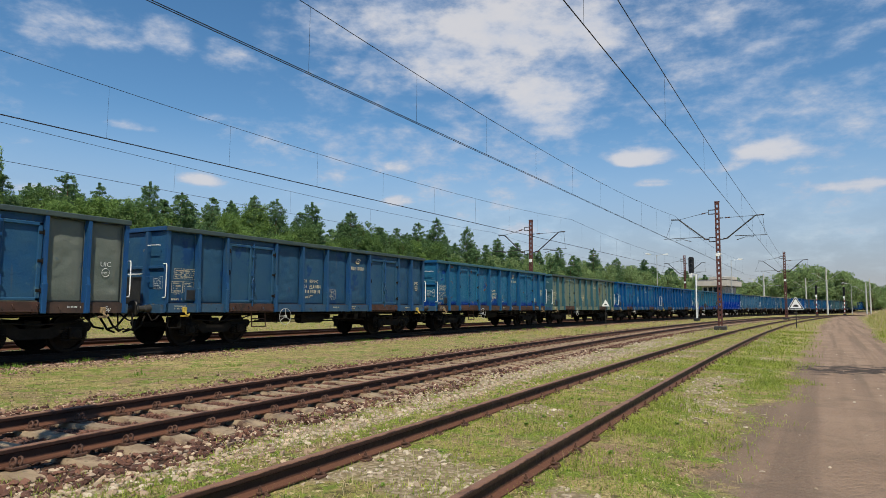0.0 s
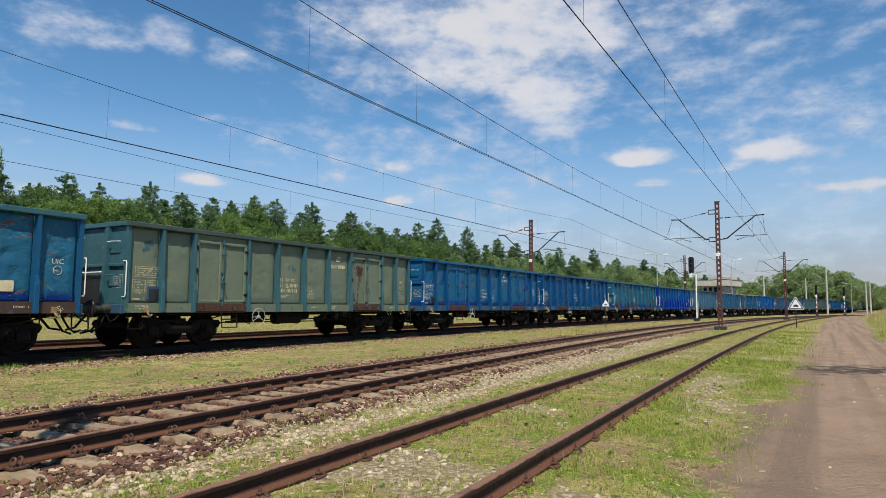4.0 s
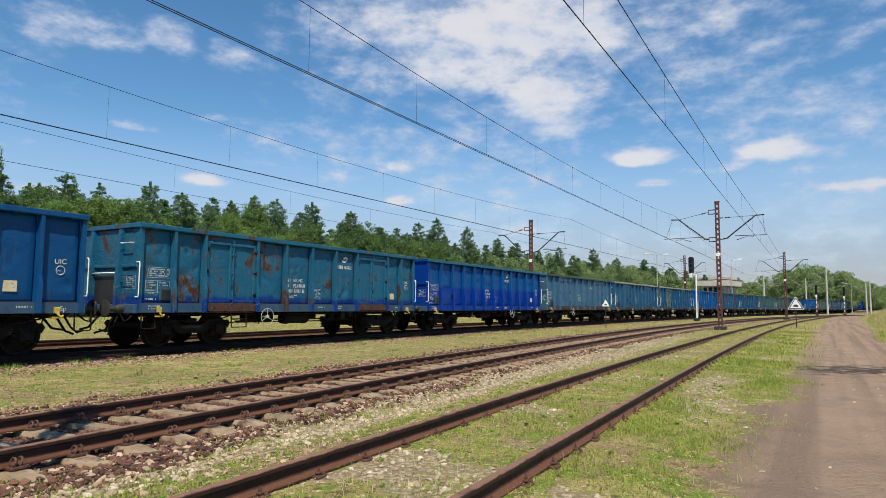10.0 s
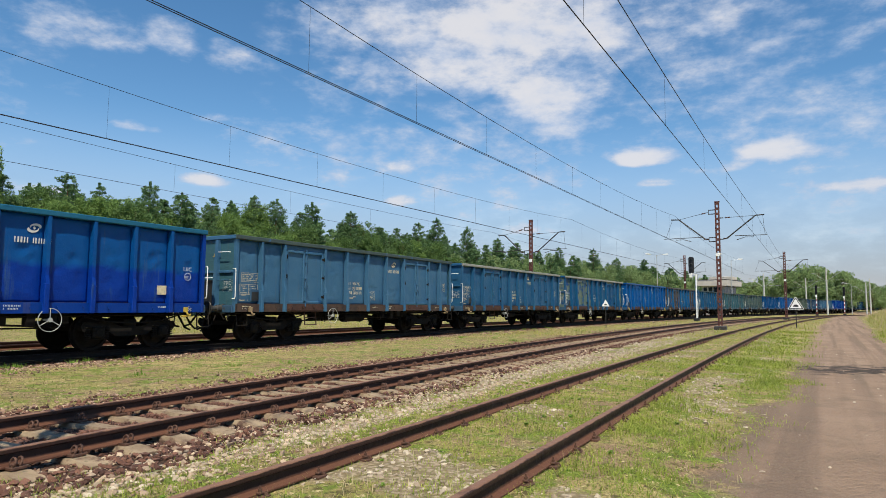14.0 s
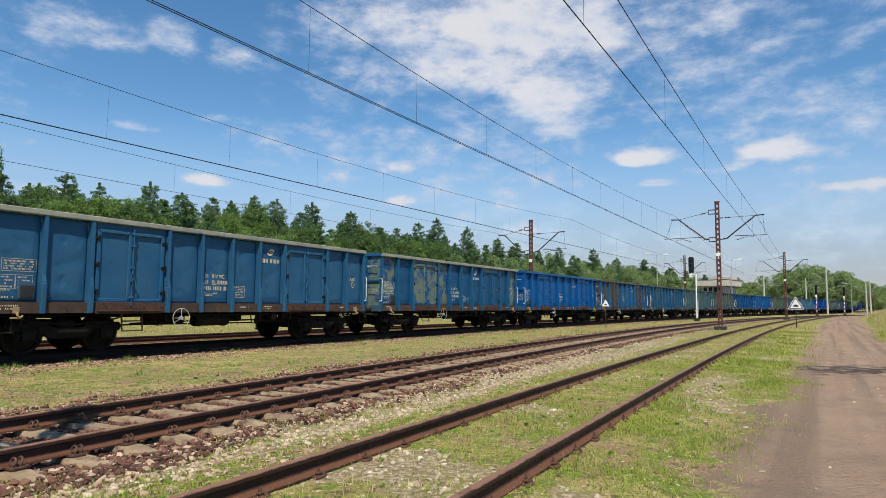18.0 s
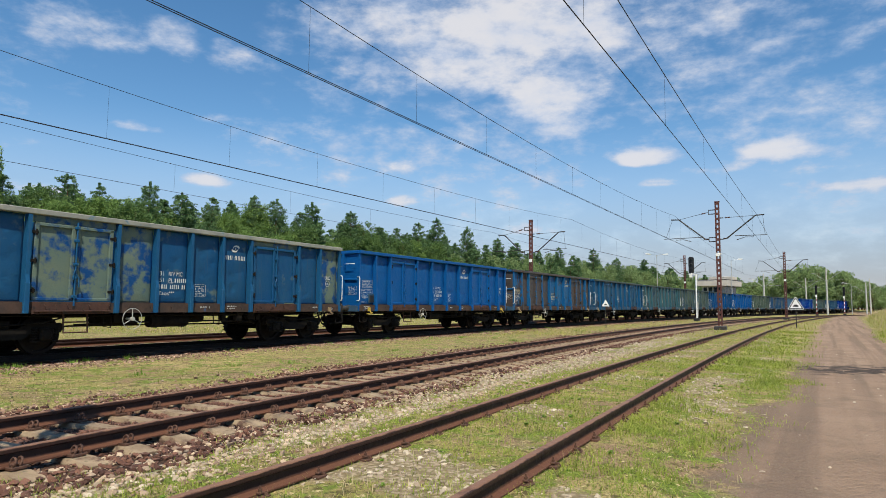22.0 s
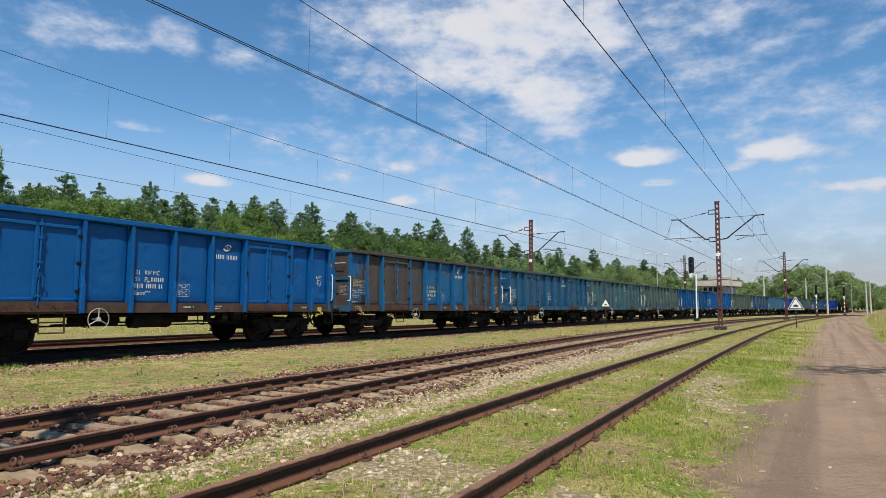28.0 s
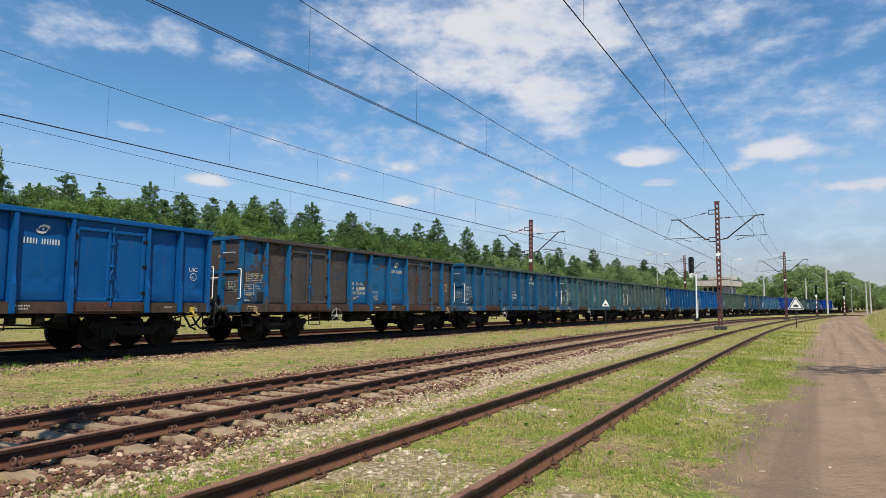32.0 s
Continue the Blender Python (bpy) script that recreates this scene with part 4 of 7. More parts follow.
def gondola(label, paintwork, posts=None, rim=None, sill=None, panels=None, doors=None, ends=None, letter=None, hook=None, dents=0.9, bays=WIDE, plate=None):
    """A high-sided open wagon with two pairs of side doors; panels gives single bays a paint of their own."""
    wg = thing("open_wagon", label, "wagon", group="wagons of the goods train")
    posts, rim, sill, doors, ends, letter = posts or paintwork, rim or paintwork, sill or M_SILL, doors or paintwork, ends or paintwork, letter or M_LETTER
    panels = panels or {}
    running_gear(wg)
    part("floor", MESH["floor"], M_SILL, wg)
    part("far_side", MESH["far"], paintwork, wg)
    part("sill", MESH["sill"], sill, wg, m=pose(0, -1.30, 0))
    part("top_rim", MESH["rim"], rim, wg, m=pose(0, -1.30, 0))
    bay = 0
    for i in range(len(bays) - 1):
        a, b = bays[i], bays[i + 1]
        if b - a > 1.6:
            mid = (a + b) / 2
            pm = doors
            part("door_head", Shape().box(a + 0.05, b - 0.05, -0.02, 0.05, 2.995, 3.14), pm, wg, m=pose(0, -1.31, 0))
            for sgn in (-1, 1):
                lf = part("door_leaf", MESH["leaf"], panels.get("D%d%d" % (0 if mid < 0 else 1, 0 if sgn < 0 else 1), pm), wg, m=pose(mid + sgn * 0.462, -1.318, 0))
                for z in (1.42, 2.08, 2.72):
                    part("door_hinge", MESH["hinge"], M_STEEL, lf, m=pose(sgn * 0.455, 0, z))
            part("lock_bar", MESH["bar"], posts, wg, m=pose(mid, -1.33, 0))
            part("door_threshold", MESH["threshold"], M_RUSTY, wg, "rust-brown door threshold", m=pose(mid, -1.30, 0))
        else:
            part("side_panel", panel_for(b - a, bay % 4, dents), panels.get(bay, paintwork), wg, m=pose((a + b) / 2, -1.265, 0))
            bay += 1
    for x in bays[1:-1]:
        part("side_post", MESH["post"], posts, wg, m=pose(x, -1.33, 0))
    for sx in (-1, 1):
        part("corner_post", MESH["corner"], posts, wg, m=pose(sx * 6.4, -1.34, 0, 0, 0, 0 if sx < 0 else 90))
        en = part("end_wall", MESH["end"], ends, wg, m=pose(sx * 6.42, 0, 0, 0, 0, 0 if sx < 0 else 180))
        end_beams(en, posts)
        for y in (-0.62, 0.62):
            part("end_post", MESH["epost"], posts, en, m=pose(-0.02, y, 0))
        part("end_recess", MESH["recess"], M_BLACK, en)
        part("end_rail", MESH["erail"], M_WHITE, en)
        for z in (2.75, 1.9):
            part("end_rung", MESH["rung"], M_WHITE if z > 2 else posts, en, m=pose(-0.09, (-0.97 if sx < 0 else 0.97), z))
        part("handrail", MESH["rail"], M_WHITE, wg, m=pose(sx * 6.36 + (-0.11 if sx < 0 else 0.16), -1.35, 0))
        part("footstep", MESH["step"], M_STEEL, wg, m=pose(sx * 6.05 + 0.5 * (sx > 0), -1.25, 0))
        part("tow_hook", MESH["hook"], hook or M_HOOK, wg, m=pose(sx * 5.85, -1.40, 0.93))
    part("footstep", MESH["ladder"], M_RUSTY, wg, "rusty two-rung footstep", m=pose(-3.05, -1.25, 0))
    part("brake_handwheel", MESH["hand"], M_GREY, wg, "pale grey spoked brake handwheel", m=pose(-2.05 if bays is WIDE else -1.72, -1.44, 0.80))
    writing(wg, letter, bays, plate)
    WAGONS.append(wg)
    return wg


def writing(wg, letter, bays=WIDE, plate=None, face=-1.265):
    """Stencilled markings on the side facing the yard."""
    y = face - 0.032
    xs = [b for b in bays]
    b31, bbox, bemb, buic = xs[4] + 0.17, xs[5] + 0.24, (xs[6] + xs[7]) / 2, xs[9] + 0.36

    def put(nm, key, x, z, mm=letter):
        ob = part(nm, MESH[key], mm, wg, m=pose(x, y, z))
        return tagged(ob, kind="stuff") if nm in ("stencil", "writing") else ob

    put("writing", "t31", b31, 1.93), put("writing", "triv", b31 + 0.27, 1.93)
    put("writing", "t51", b31, 1.755), put("writing", "tpl", b31 + 0.27, 1.755), put("stencil", "own", b31 + 0.47, 1.755)
    put("underline", "line", b31 + 0.27, 1.735)
    put("stencil", "num", b31, 1.58), put("writing", "teaos", b31, 1.41), put("stencil", "small", b31 + 0.32, 1.47)
    put("stencil", "grid", bbox, 1.66)
    put("emblem", "emblem", bemb, 2.84)
    put("stencil", "name", bemb - 0.40, 2.50)
    put("stencil", "table", -6.10, 2.07), put("stencil", "spec", -6.16, 1.72), put("stencil", "spec", -5.80, 1.72)
    put("writing", "t12", -6.14, 1.44), put("stencil", "strip", -6.2, 1.28)
    put("card_rack", "rack", -5.80, 1.27, M_SILLB), put("card_slot", "slot", -5.765, 1.30, M_BLACK)
    put("writing", "tuic", buic, 2.08), put("ring", "ring", buic + 0.15, 1.93), put("writing", "tmc", buic + 0.07, 1.89)
    if plate:
        put("plate", "plate", plate, 1.42, M_CREAM)
    ys = -1.30 - 0.094
    for nm, key, x, z in (("stencil", "sill1", -6.15, 1.10), ("stencil", "sill1", 1.3, 1.10), ("stencil", "strip", 0.35, 1.07), ("stencil", "strip", 5.0, 1.07), ("writing", "tsp", 5.92, 1.0)):
        tagged(part(nm, MESH[key], letter, wg, m=pose(x, ys, z)), kind="stuff")
    tagged(part("stencil", MESH["grid"], M_LETTER, wg, m=pose(-6.447, -0.9, 1.85, 0, 0, -90)), kind="stuff")
    part("warning_triangle", MESH["tri"], M_YELLOW, wg, m=pose(-6.447, -0.35, 2.62, 0, 0, -90))


def low_door_wagon(label, upper, lower, rim):
    """A welded open wagon with twelve narrow bays and a low hatch near one end, in two tones of blue."""
    wg = thing("open_wagon", label, "wagon", group="wagons of the goods train")
    running_gear(wg)
    part("floor", MESH["floor"], M_SILL, wg)
    part("far_side", MESH["far"], upper, wg)
    part("sill", MESH["sill"], lower, wg, m=pose(0, -1.30, 0))
    part("top_rim", MESH["rim"], rim, wg, m=pose(0, -1.30, 0))
    n = 12
    w = 12.8 / n
    full, up = [panel_mesh(w - 0.09, 1.2, 3.14, 0.02, 91 + k) for k in range(3)], panel_mesh(w - 0.09, 2.03, 3.14, 0.02, 95)
    hatch = Shape().box(-0.44, 0.44, -0.05, 0.03, 1.24, 2.02, 0.012).box(-0.36, 0.36, -0.058, -0.0505, 1.33, 1.93, 0.006).mesh("hatch")
    for i in range(n):
        x = -6.4 + (i + 0.5) * w
        if i == 1:
            part("side_panel", up, upper, wg, m=pose(x, -1.28, 0))
            h = part("hatch", hatch, lower, wg, m=pose(x, -1.33, 0))
            part("door_hinge", MESH["hinge"], M_STEEL, h, m=pose(0.46, 0, 1.6))
        else:
            part("side_panel", full[i % 3], upper, wg, m=pose(x, -1.28, 0))
        if i:
            part("side_post", MESH["post"], upper, wg, m=pose(-6.4 + i * w, -1.33, 0))
    for sx in (-1, 1):
        part("corner_post", MESH["corner"], lower, wg, m=pose(sx * 6.4, -1.34, 0, 0, 0, 0 if sx < 0 else 90))
        en = part("end_wall", MESH["end"], lower, wg, m=pose(sx * 6.42, 0, 0, 0, 0, 0 if sx < 0 else 180))
        end_beams(en, lower)
        for y in (-0.62, 0.62):
            part("end_post", MESH["epost"], lower, en, m=pose(-0.02, y, 0))
        part("handrail", MESH["rail"], M_WHITE, wg, m=pose(sx * 6.36 + (-0.11 if sx < 0 else 0.16), -1.35, 0))
        part("footstep", MESH["step"], M_STEEL, wg, m=pose(sx * 6.05 + 0.5 * (sx > 0), -1.25, 0))
        part("tow_hook", MESH["hook"], M_YELLOW, wg, m=pose(sx * 5.85, -1.40, 0.93))
    part("brake_handwheel", MESH["hand"], M_GREY, wg, "pale grey spoked brake handwheel", m=pose(2.25, -1.44, 0.80))
    writing(wg, M_LETTER, WIDE, 5.0, -1.285)
    WAGONS.append(wg)
    return wg


P_SAGE = paint("paint_faded_sage", (0.20, 0.245, 0.20), (0.27, 0.30, 0.245), (0.12, 0.20, 0.24), 0.64, rust_at=0.66)
P_DOORBLUE = paint("paint_blue_worn", (0.022, 0.125, 0.30), (0.05, 0.16, 0.27), (0.10, 0.22, 0.30), 0.62)
P_POSTBLUE = paint("paint_post_blue", (0.018, 0.11, 0.33), (0.03, 0.13, 0.30), rust_at=0.7)
P_GREYBLUE = paint("paint_grey_blue", (0.033, 0.121, 0.238), (0.055, 0.155, 0.249), (0.02, 0.09, 0.24), 0.58, 0.66)
P_POSTDARK = paint("paint_post_grey_blue", (0.022, 0.108, 0.296), (0.045, 0.140, 0.247), rust_at=0.72)
P_BATTERED = paint("paint_battered_teal", (0.025, 0.183, 0.359), (0.042, 0.238, 0.386), (0.008, 0.075, 0.33), 0.62, 0.675, scar=0.665, lower=(0.008, 0.065, 0.36), lower_at=1.40)
P_POSTTEAL = paint("paint_post_teal", (0.017, 0.138, 0.324), (0.024, 0.158, 0.324), rust_at=0.68)
P_SAGETEAL = paint("paint_sage_teal", (0.224, 0.304, 0.218), (0.294, 0.351, 0.247), (0.09, 0.19, 0.22), 0.64, rust_at=0.665)
P_SAGERUST = paint("paint_sage_rusted", (0.224, 0.304, 0.219), (0.28, 0.34, 0.24), None, rust_at=0.53)
P_TEALPOST = paint("paint_dull_teal", (0.062, 0.190, 0.240), (0.088, 0.218, 0.251), rust_at=0.7)
P_BLUEPATCH = paint("paint_blue_patched", (0.013, 0.171, 0.385), (0.022, 0.214, 0.410), (0.008, 0.06, 0.34), 0.60, 0.615, scar=0.70, lower=(0.008, 0.065, 0.36), lower_at=1.42, extra=(0.11, 0.10, 0.075), extra_at=0.60)
P_CLEAN = paint("paint_clean_blue", (0.006, 0.102, 0.320), (0.008, 0.121, 0.330), None, rust_at=0.73)
P_TURQ = paint("paint_turquoise_rusty", (0.019, 0.179, 0.330), (0.030, 0.210, 0.340), (0.012, 0.08, 0.33), 0.68, 0.575, scar=0.70, lower=(0.008, 0.065, 0.36), lower_at=1.40, extra=(0.030, 0.085, 0.13), extra_at=0.60)
P_UP = paint("paint_two_tone_blue", (0.004, 0.118, 0.420), (0.005, 0.129, 0.430), None, rust_at=0.78, lower=(0.002, 0.058, 0.44), lower_at=2.05)
P_W7RIM = paint("paint_faded_rim", (0.025, 0.187, 0.324), (0.030, 0.204, 0.333), None, rust_at=0.78)
P_LOW = paint("paint_vivid_lower", (0.002, 0.061, 0.410), (0.002, 0.068, 0.426), None, rust_at=0.78)
P_SLATE = paint("paint_slate", (0.067, 0.211, 0.375), (0.097, 0.248, 0.397), (0.02, 0.11, 0.26), 0.64, 0.71)
P_W9 = paint("paint_plain_blue", (0.029, 0.153, 0.326), (0.048, 0.184, 0.339), (0.05, 0.15, 0.22), 0.64, 0.73)
P_RIM = mat("pale_worn_rim", (0.192, 0.200, 0.176), (0.288, 0.280, 0.240), 2, 0.7, 0, 0.4, 20, ((0.10, 0.17, 0.22), RUST), (0.60, 0.66), (3.0, 8.0))
P_RIMG = mat("dull_green_rim", (0.030, 0.052, 0.055), (0.047, 0.069, 0.063), 2, 0.7, 0, 0.4, 20, ((0.03, 0.10, 0.22), RUST), (0.62, 0.66), (2.0, 8.0))
P_CAMO = paint("paint_khaki_blotches", (0.257, 0.326, 0.230), (0.195, 0.290, 0.238), (0.012, 0.105, 0.33), 0.475, 0.72, 2.3, soft=0.10)
P_CAMOB = paint("paint_blue_khaki", (0.013, 0.121, 0.303), (0.024, 0.137, 0.282), (0.30, 0.38, 0.27), 0.60, 0.72, 1.8, soft=0.14)
P_W11 = paint("paint_bright_blue", (0.005, 0.137, 0.452), (0.008, 0.152, 0.462), None, rust_at=0.74)
P_BROWN = paint("paint_primer_brown", (0.100, 0.085, 0.079), (0.133, 0.115, 0.105), (0.07, 0.10, 0.13), 0.60, rust_at=0.575)
P_W12B = paint("paint_blue_over_primer", (0.013, 0.157, 0.411), (0.021, 0.182, 0.399), (0.11, 0.09, 0.08), 0.57, 0.61, 1.4)
P_GREY = paint("paint_weathered_grey", (0.120, 0.150, 0.144), (0.168, 0.194, 0.180), (0.03, 0.11, 0.22), 0.62, 0.66)

gondola("open wagon in faded sage with blue posts and doors", P_SAGE, P_POSTBLUE, P_RIMG, M_SILL, {2: P_DOORBLUE, 3: P_DOORBLUE, 4: P_DOORBLUE}, P_DOORBLUE, P_SAGE)
gondola("grey-blue open wagon with faded cream lettering", P_GREYBLUE, P_POSTDARK, P_RIMG, M_SILLB, None, P_GREYBLUE, P_DOORBLUE, M_CREAM, M_YELLOW)
gondola("battered teal open wagon with rusty scars and brown sill", P_BATTERED, P_POSTTEAL, P_TEALPOST, M_SILL, None, P_BATTERED, P_BATTERED, M_CREAM, dents=1.8, plate=4.75)
gondola("sage-grey open wagon with dull teal posts", P_SAGETEAL, P_TEALPOST, P_RIMG, P_SAGETEAL, {"D10": P_SAGERUST}, P_SAGETEAL, P_TEALPOST, M_CREAM)
gondola("blue open wagon with patched and blistered paint", P_BLUEPATCH, P_CLEAN, P_BLUEPATCH, M_SILLB, dents=2.0)
gondola("clean dark blue open wagon with white lettering", P_CLEAN, P_CLEAN, P_CLEAN, M_SILLB, hook=M_YELLOW, plate=4.75)
gondola("turquoise open wagon with large red rust scars", P_TURQ, P_TURQ, P_TURQ, M_SILLB, hook=M_YELLOW, dents=1.9, plate=4.75)
low_door_wagon("two-tone blue open wagon with a low hatch", P_UP, P_LOW, P_W7RIM)
gondola("slate-blue open wagon with green rim", P_SLATE, P_SLATE, P_RIMG, M_SILL, None, P_SLATE, P_TEALPOST, M_CREAM)
gondola("plain blue open wagon with pale worn rim and rusty sill", P_W9, P_W9, P_RIM, M_SILL, letter=M_CREAM, bays=NARROW)
gondola("blue open wagon blotched with khaki", P_CAMOB, P_POSTTEAL, P_RIM, M_SILL, {0: P_CAMO, 2: P_CAMO, 7: P_CAMO, "D10": P_CAMOB, "D11": P_CAMOB}, P_CAMO, P_CAMO, bays=NARROW)
gondola("bright blue open wagon with white lettering and rusty sill", P_W11, P_W11, P_W11, M_SILL, hook=M_YELLOW)
gondola("brown-primed open wagon with single blue panels", P_BROWN, P_W12B, P_BROWN, M_SILL, {0: P_W12B, 3: P_W12B, 4: P_W12B, 5: P_W12B}, P_BROWN, P_BROWN, M_CREAM)
P_DULL = paint("paint_dull_slate", (0.082, 0.154, 0.179), (0.126, 0.189, 0.187), (0.03, 0.09, 0.17), 0.6, 0.66)
P_DULLG = paint("paint_dull_grey_green", (0.106, 0.172, 0.142), (0.150, 0.209, 0.162), (0.035, 0.085, 0.14), 0.62, 0.66)
REST = [("teal-blue open wagon with worn paint", P_GREYBLUE, P_POSTTEAL, P_RIMG), ("weathered grey-teal open wagon", P_DULL, P_TEALPOST, P_RIMG), ("weathered grey-green open wagon", P_DULLG, P_DULL, P_RIMG),
        ("dark blue open wagon, part of a long train", P_CLEAN, P_CLEAN, P_RIMG), ("bright blue open wagon, part of a long train", P_W11, P_W11, P_W11), ("grey-green open wagon, part of a long train", P_DULLG, P_DULLG, P_RIMG),
        ("grey-brown open wagon with blue panels", P_GREY, P_POSTDARK, P_RIMG), ("slate-blue open wagon, part of a long train", P_SLATE, P_SLATE, P_RIMG), ("vivid blue open wagon, near the train's end", P_W11, P_LOW, P_W11),
        ("grey-green open wagon, part of a long train", P_DULLG, P_DULL, P_RIMG), ("dull blue open wagon, near the train's end", P_GREYBLUE, P_GREYBLUE, P_RIMG), ("vivid blue open wagon, near the train's end", P_LOW, P_LOW, P_LOW)]
for lab, a, b, c in REST:
    gondola(lab, a, b, c, M_SILLB)
# ---- masts, wires, signals, signs, buildings ----
def place(n, s, off, z=0.0, turn=0.0):
    """Pose beside a track: local x to the right of it, local y along it."""
    x, y = on_track(n, s, off)
    return pose(x, y, z, 0, 0, turn - math.degrees(heading(n, s)))


def rod(a, b, r, n=6):
    return Shape().tube([a, b], r, n)


def insulator_mesh():
    prof = [(0.0, -0.16)]
    for k in range(5):
        z = -0.13 + k * 0.06
        prof += [(0.025, z), (0.055, z + 0.012), (0.025, z + 0.035)]
    return Shape().lathe(prof + [(0.0, 0.18)], (0, 0, 0), 10, 0).mesh("insulator")


INSUL = insulator_mesh()


def lattice_mast(m, h, left=None, right=None, material=M_MASTRED, label="red-brown lattice steel catenary mast with cantilever arms", foot=0.2, plates=True, reach_l=2.4, reach_r=2.4):
    """Two rolled channels joined by battens, on a concrete footing, with arms over one or both tracks."""
    th = thing("catenary_mast", label, "mast", m, "catenary masts")
    part("footing", Shape().box(-0.34, 0.34, -0.30, 0.30, -0.4, foot, 0.03), M_ARM, th, "dark concrete footing")
    for sx in (-1, 1):
        sh = Shape()
        for a, b, c, d in ((0.10, 0.125, -0.07, 0.07), (0.045, 0.0995, -0.07, -0.057), (0.045, 0.0995, 0.057, 0.07)):
            x0, x1 = sorted((sx * (a + 0.01), sx * (b + 0.01)))
            sh.box(x0, x1, c, d, foot + 0.01, h)
        part("leg", sh, material, th)
    batten = Shape().box(-0.124, 0.124, -0.083, -0.071, 0, 0.17, 0.003).mesh("batten")
    z = foot + 0.12
    while z < h - 0.15:
        part("batten", batten, material, th, m=pose(0, 0, z))
        z += 0.33
    part("cap", Shape().box(-0.16, 0.16, -0.09, 0.09, h, h + 0.05, 0.01), material, th)
    if plates:
        part("plate", Shape().box(-0.13, 0.13, -0.097, -0.09, 4.62, 4.84, 0.003), M_WHITE, th, "white reflective plate")
    zt, zb, za = h - 0.62, h - 2.4, h - 1.0
    for sx, on, reach in ((-1, left, reach_l), (1, right, reach_r)):
        if not on:
            continue
        fr = 0.52 if sx < 0 else 0.12
        if sx < 0:
            for zz in (zt, zb):
                part("bracket", Shape().tube([(sx * 0.11, 0, zz + 0.13), (sx * fr, 0, zz + 0.13), (sx * fr, 0, zz - 0.13), (sx * 0.11, 0, zz - 0.13)], 0.035, 5), M_ARM, th)
        else:
            zt -= 0.42
            for zz in (zt, zb):
                part("bracket", Shape().tube([(sx * 0.11, 0, zz), (sx * 0.32, 0, zz)], 0.035, 5), M_ARM, th)
            fr = 0.3
        part("strut", Shape().tube([(sx * fr, 0, zb), (sx * (fr + 0.25), 0, zb + 0.06), (sx * reach, 0, za), (sx * (reach + 0.5), 0, za + 0.02)], 0.042, 8), M_ARM, th)
        part("tie_rod", rod((sx * fr, 0, zt), (sx * reach, 0, za), 0.014), M_ARM, th)
        part("insulator", INSUL, M_INSUL, th, m=pose(sx * (fr + 0.3), 0, zt + (za - zt) * 0.3 / (reach - fr), 0, -math.degrees(atan2(za - zt, sx * (reach - fr))), 0))
        part("insulator", INSUL, M_INSUL, th, m=pose(sx * (fr + 0.16), 0, zb + 0.04))
        zr = zb + 0.18
        a, b = (0.9, reach + 0.95) if sx < 0 else (1.0, reach + 0.6)
        part("registration_bar", rod((sx * a, 0, zr), (sx * b, 0, zr - 0.02), 0.022), M_ARM, th)
        part("registration_hanger", rod((sx * (reach + 0.4), 0, za), (sx * (b - 0.1), 0, zr), 0.009, 4), M_ARM, th)
        part("steady_arm", Shape().tube([(sx * (b - 0.75), 0, zr), (sx * (b - 0.75), 0, zr - 0.12), (sx * (b - 1.2), 0, zr - 0.10), (sx * (b - 1.7), 0, zr - 0.26)], 0.02, 6), M_ARM, th)
    return th


lattice_mast(place(2, 44.0, 2.37), 8.1, True, True, reach_l=2.35, reach_r=2.2)
lattice_mast(place(1, 44.0, -2.29), 7.75, True, True, label="red-brown lattice catenary mast standing beyond the train", reach_l=2.2, reach_r=2.2)
lattice_mast(place(2, 88.0, 1.37), 8.15, True, True, label="red-brown lattice catenary mast near the far end of the yard", reach_l=2.4, reach_r=2.0)
lattice_mast(place(1, 91.0, -2.15), 8.35, True, True, label="dark red lattice catenary mast behind the train", reach_l=2.2, reach_r=2.2)


lattice_mast(pose(-3.50, 2.40, 0, 0, 0, -26), 8.3, True, None, label="red-brown lattice catenary mast beside the camera's stand", reach_l=2.35, reach_r=2.2)


def concrete_mast(m, h, label, arms=True):
    th = thing("concrete_mast", label, "mast", m, "concrete masts")
    sh = Shape()
    sh.tube([(0, 0, -0.3), (0, 0, h * 0.5), (0, 0, h)], [0.21, 0.18, 0.13], 12)
    part("post", sh, M_POSTCONC, th)
    part("collar", Shape().lathe([(0.15, h - 2.75), (0.24, h - 2.75), (0.24, h - 2.5), (0.15, h - 2.5)], (0, 0, 0), 12, 2), M_GREY, th)
    if arms:
        for sx in (-1, 1):
            part("strut", Shape().tube([(sx * 0.2, 0, h - 2.6), (sx * 2.3, 0, h - 1.0), (sx * 2.8, 0, h - 0.95)], 0.045, 6), M_GREY, th)
            part("tie_rod", rod((sx * 0.2, 0, h - 0.8), (sx * 2.3, 0, h - 1.0), 0.015), M_GREY, th)
            part("registration_bar", rod((sx * 0.9, 0, h - 2.45), (sx * 3.2, 0, h - 2.45), 0.025), M_GREY, th)
    return th


concrete_mast(place(1, 144.0, -2.2), 8.3, "grey concrete catenary mast beyond the train")
concrete_mast(place(1, 164.0, 5.84), 10.0, "tall pale concrete mast beside the far tracks")
concrete_mast(place(1, 186.0, -2.6), 9.0, "pale concrete mast beside the far tracks")
concrete_mast(place(1, 196.0, 8.7), 8.0, "pale concrete mast near the road bend")
concrete_mast(place(1, 206.0, 8.0), 9.3, "thin pale mast near the road bend", False)


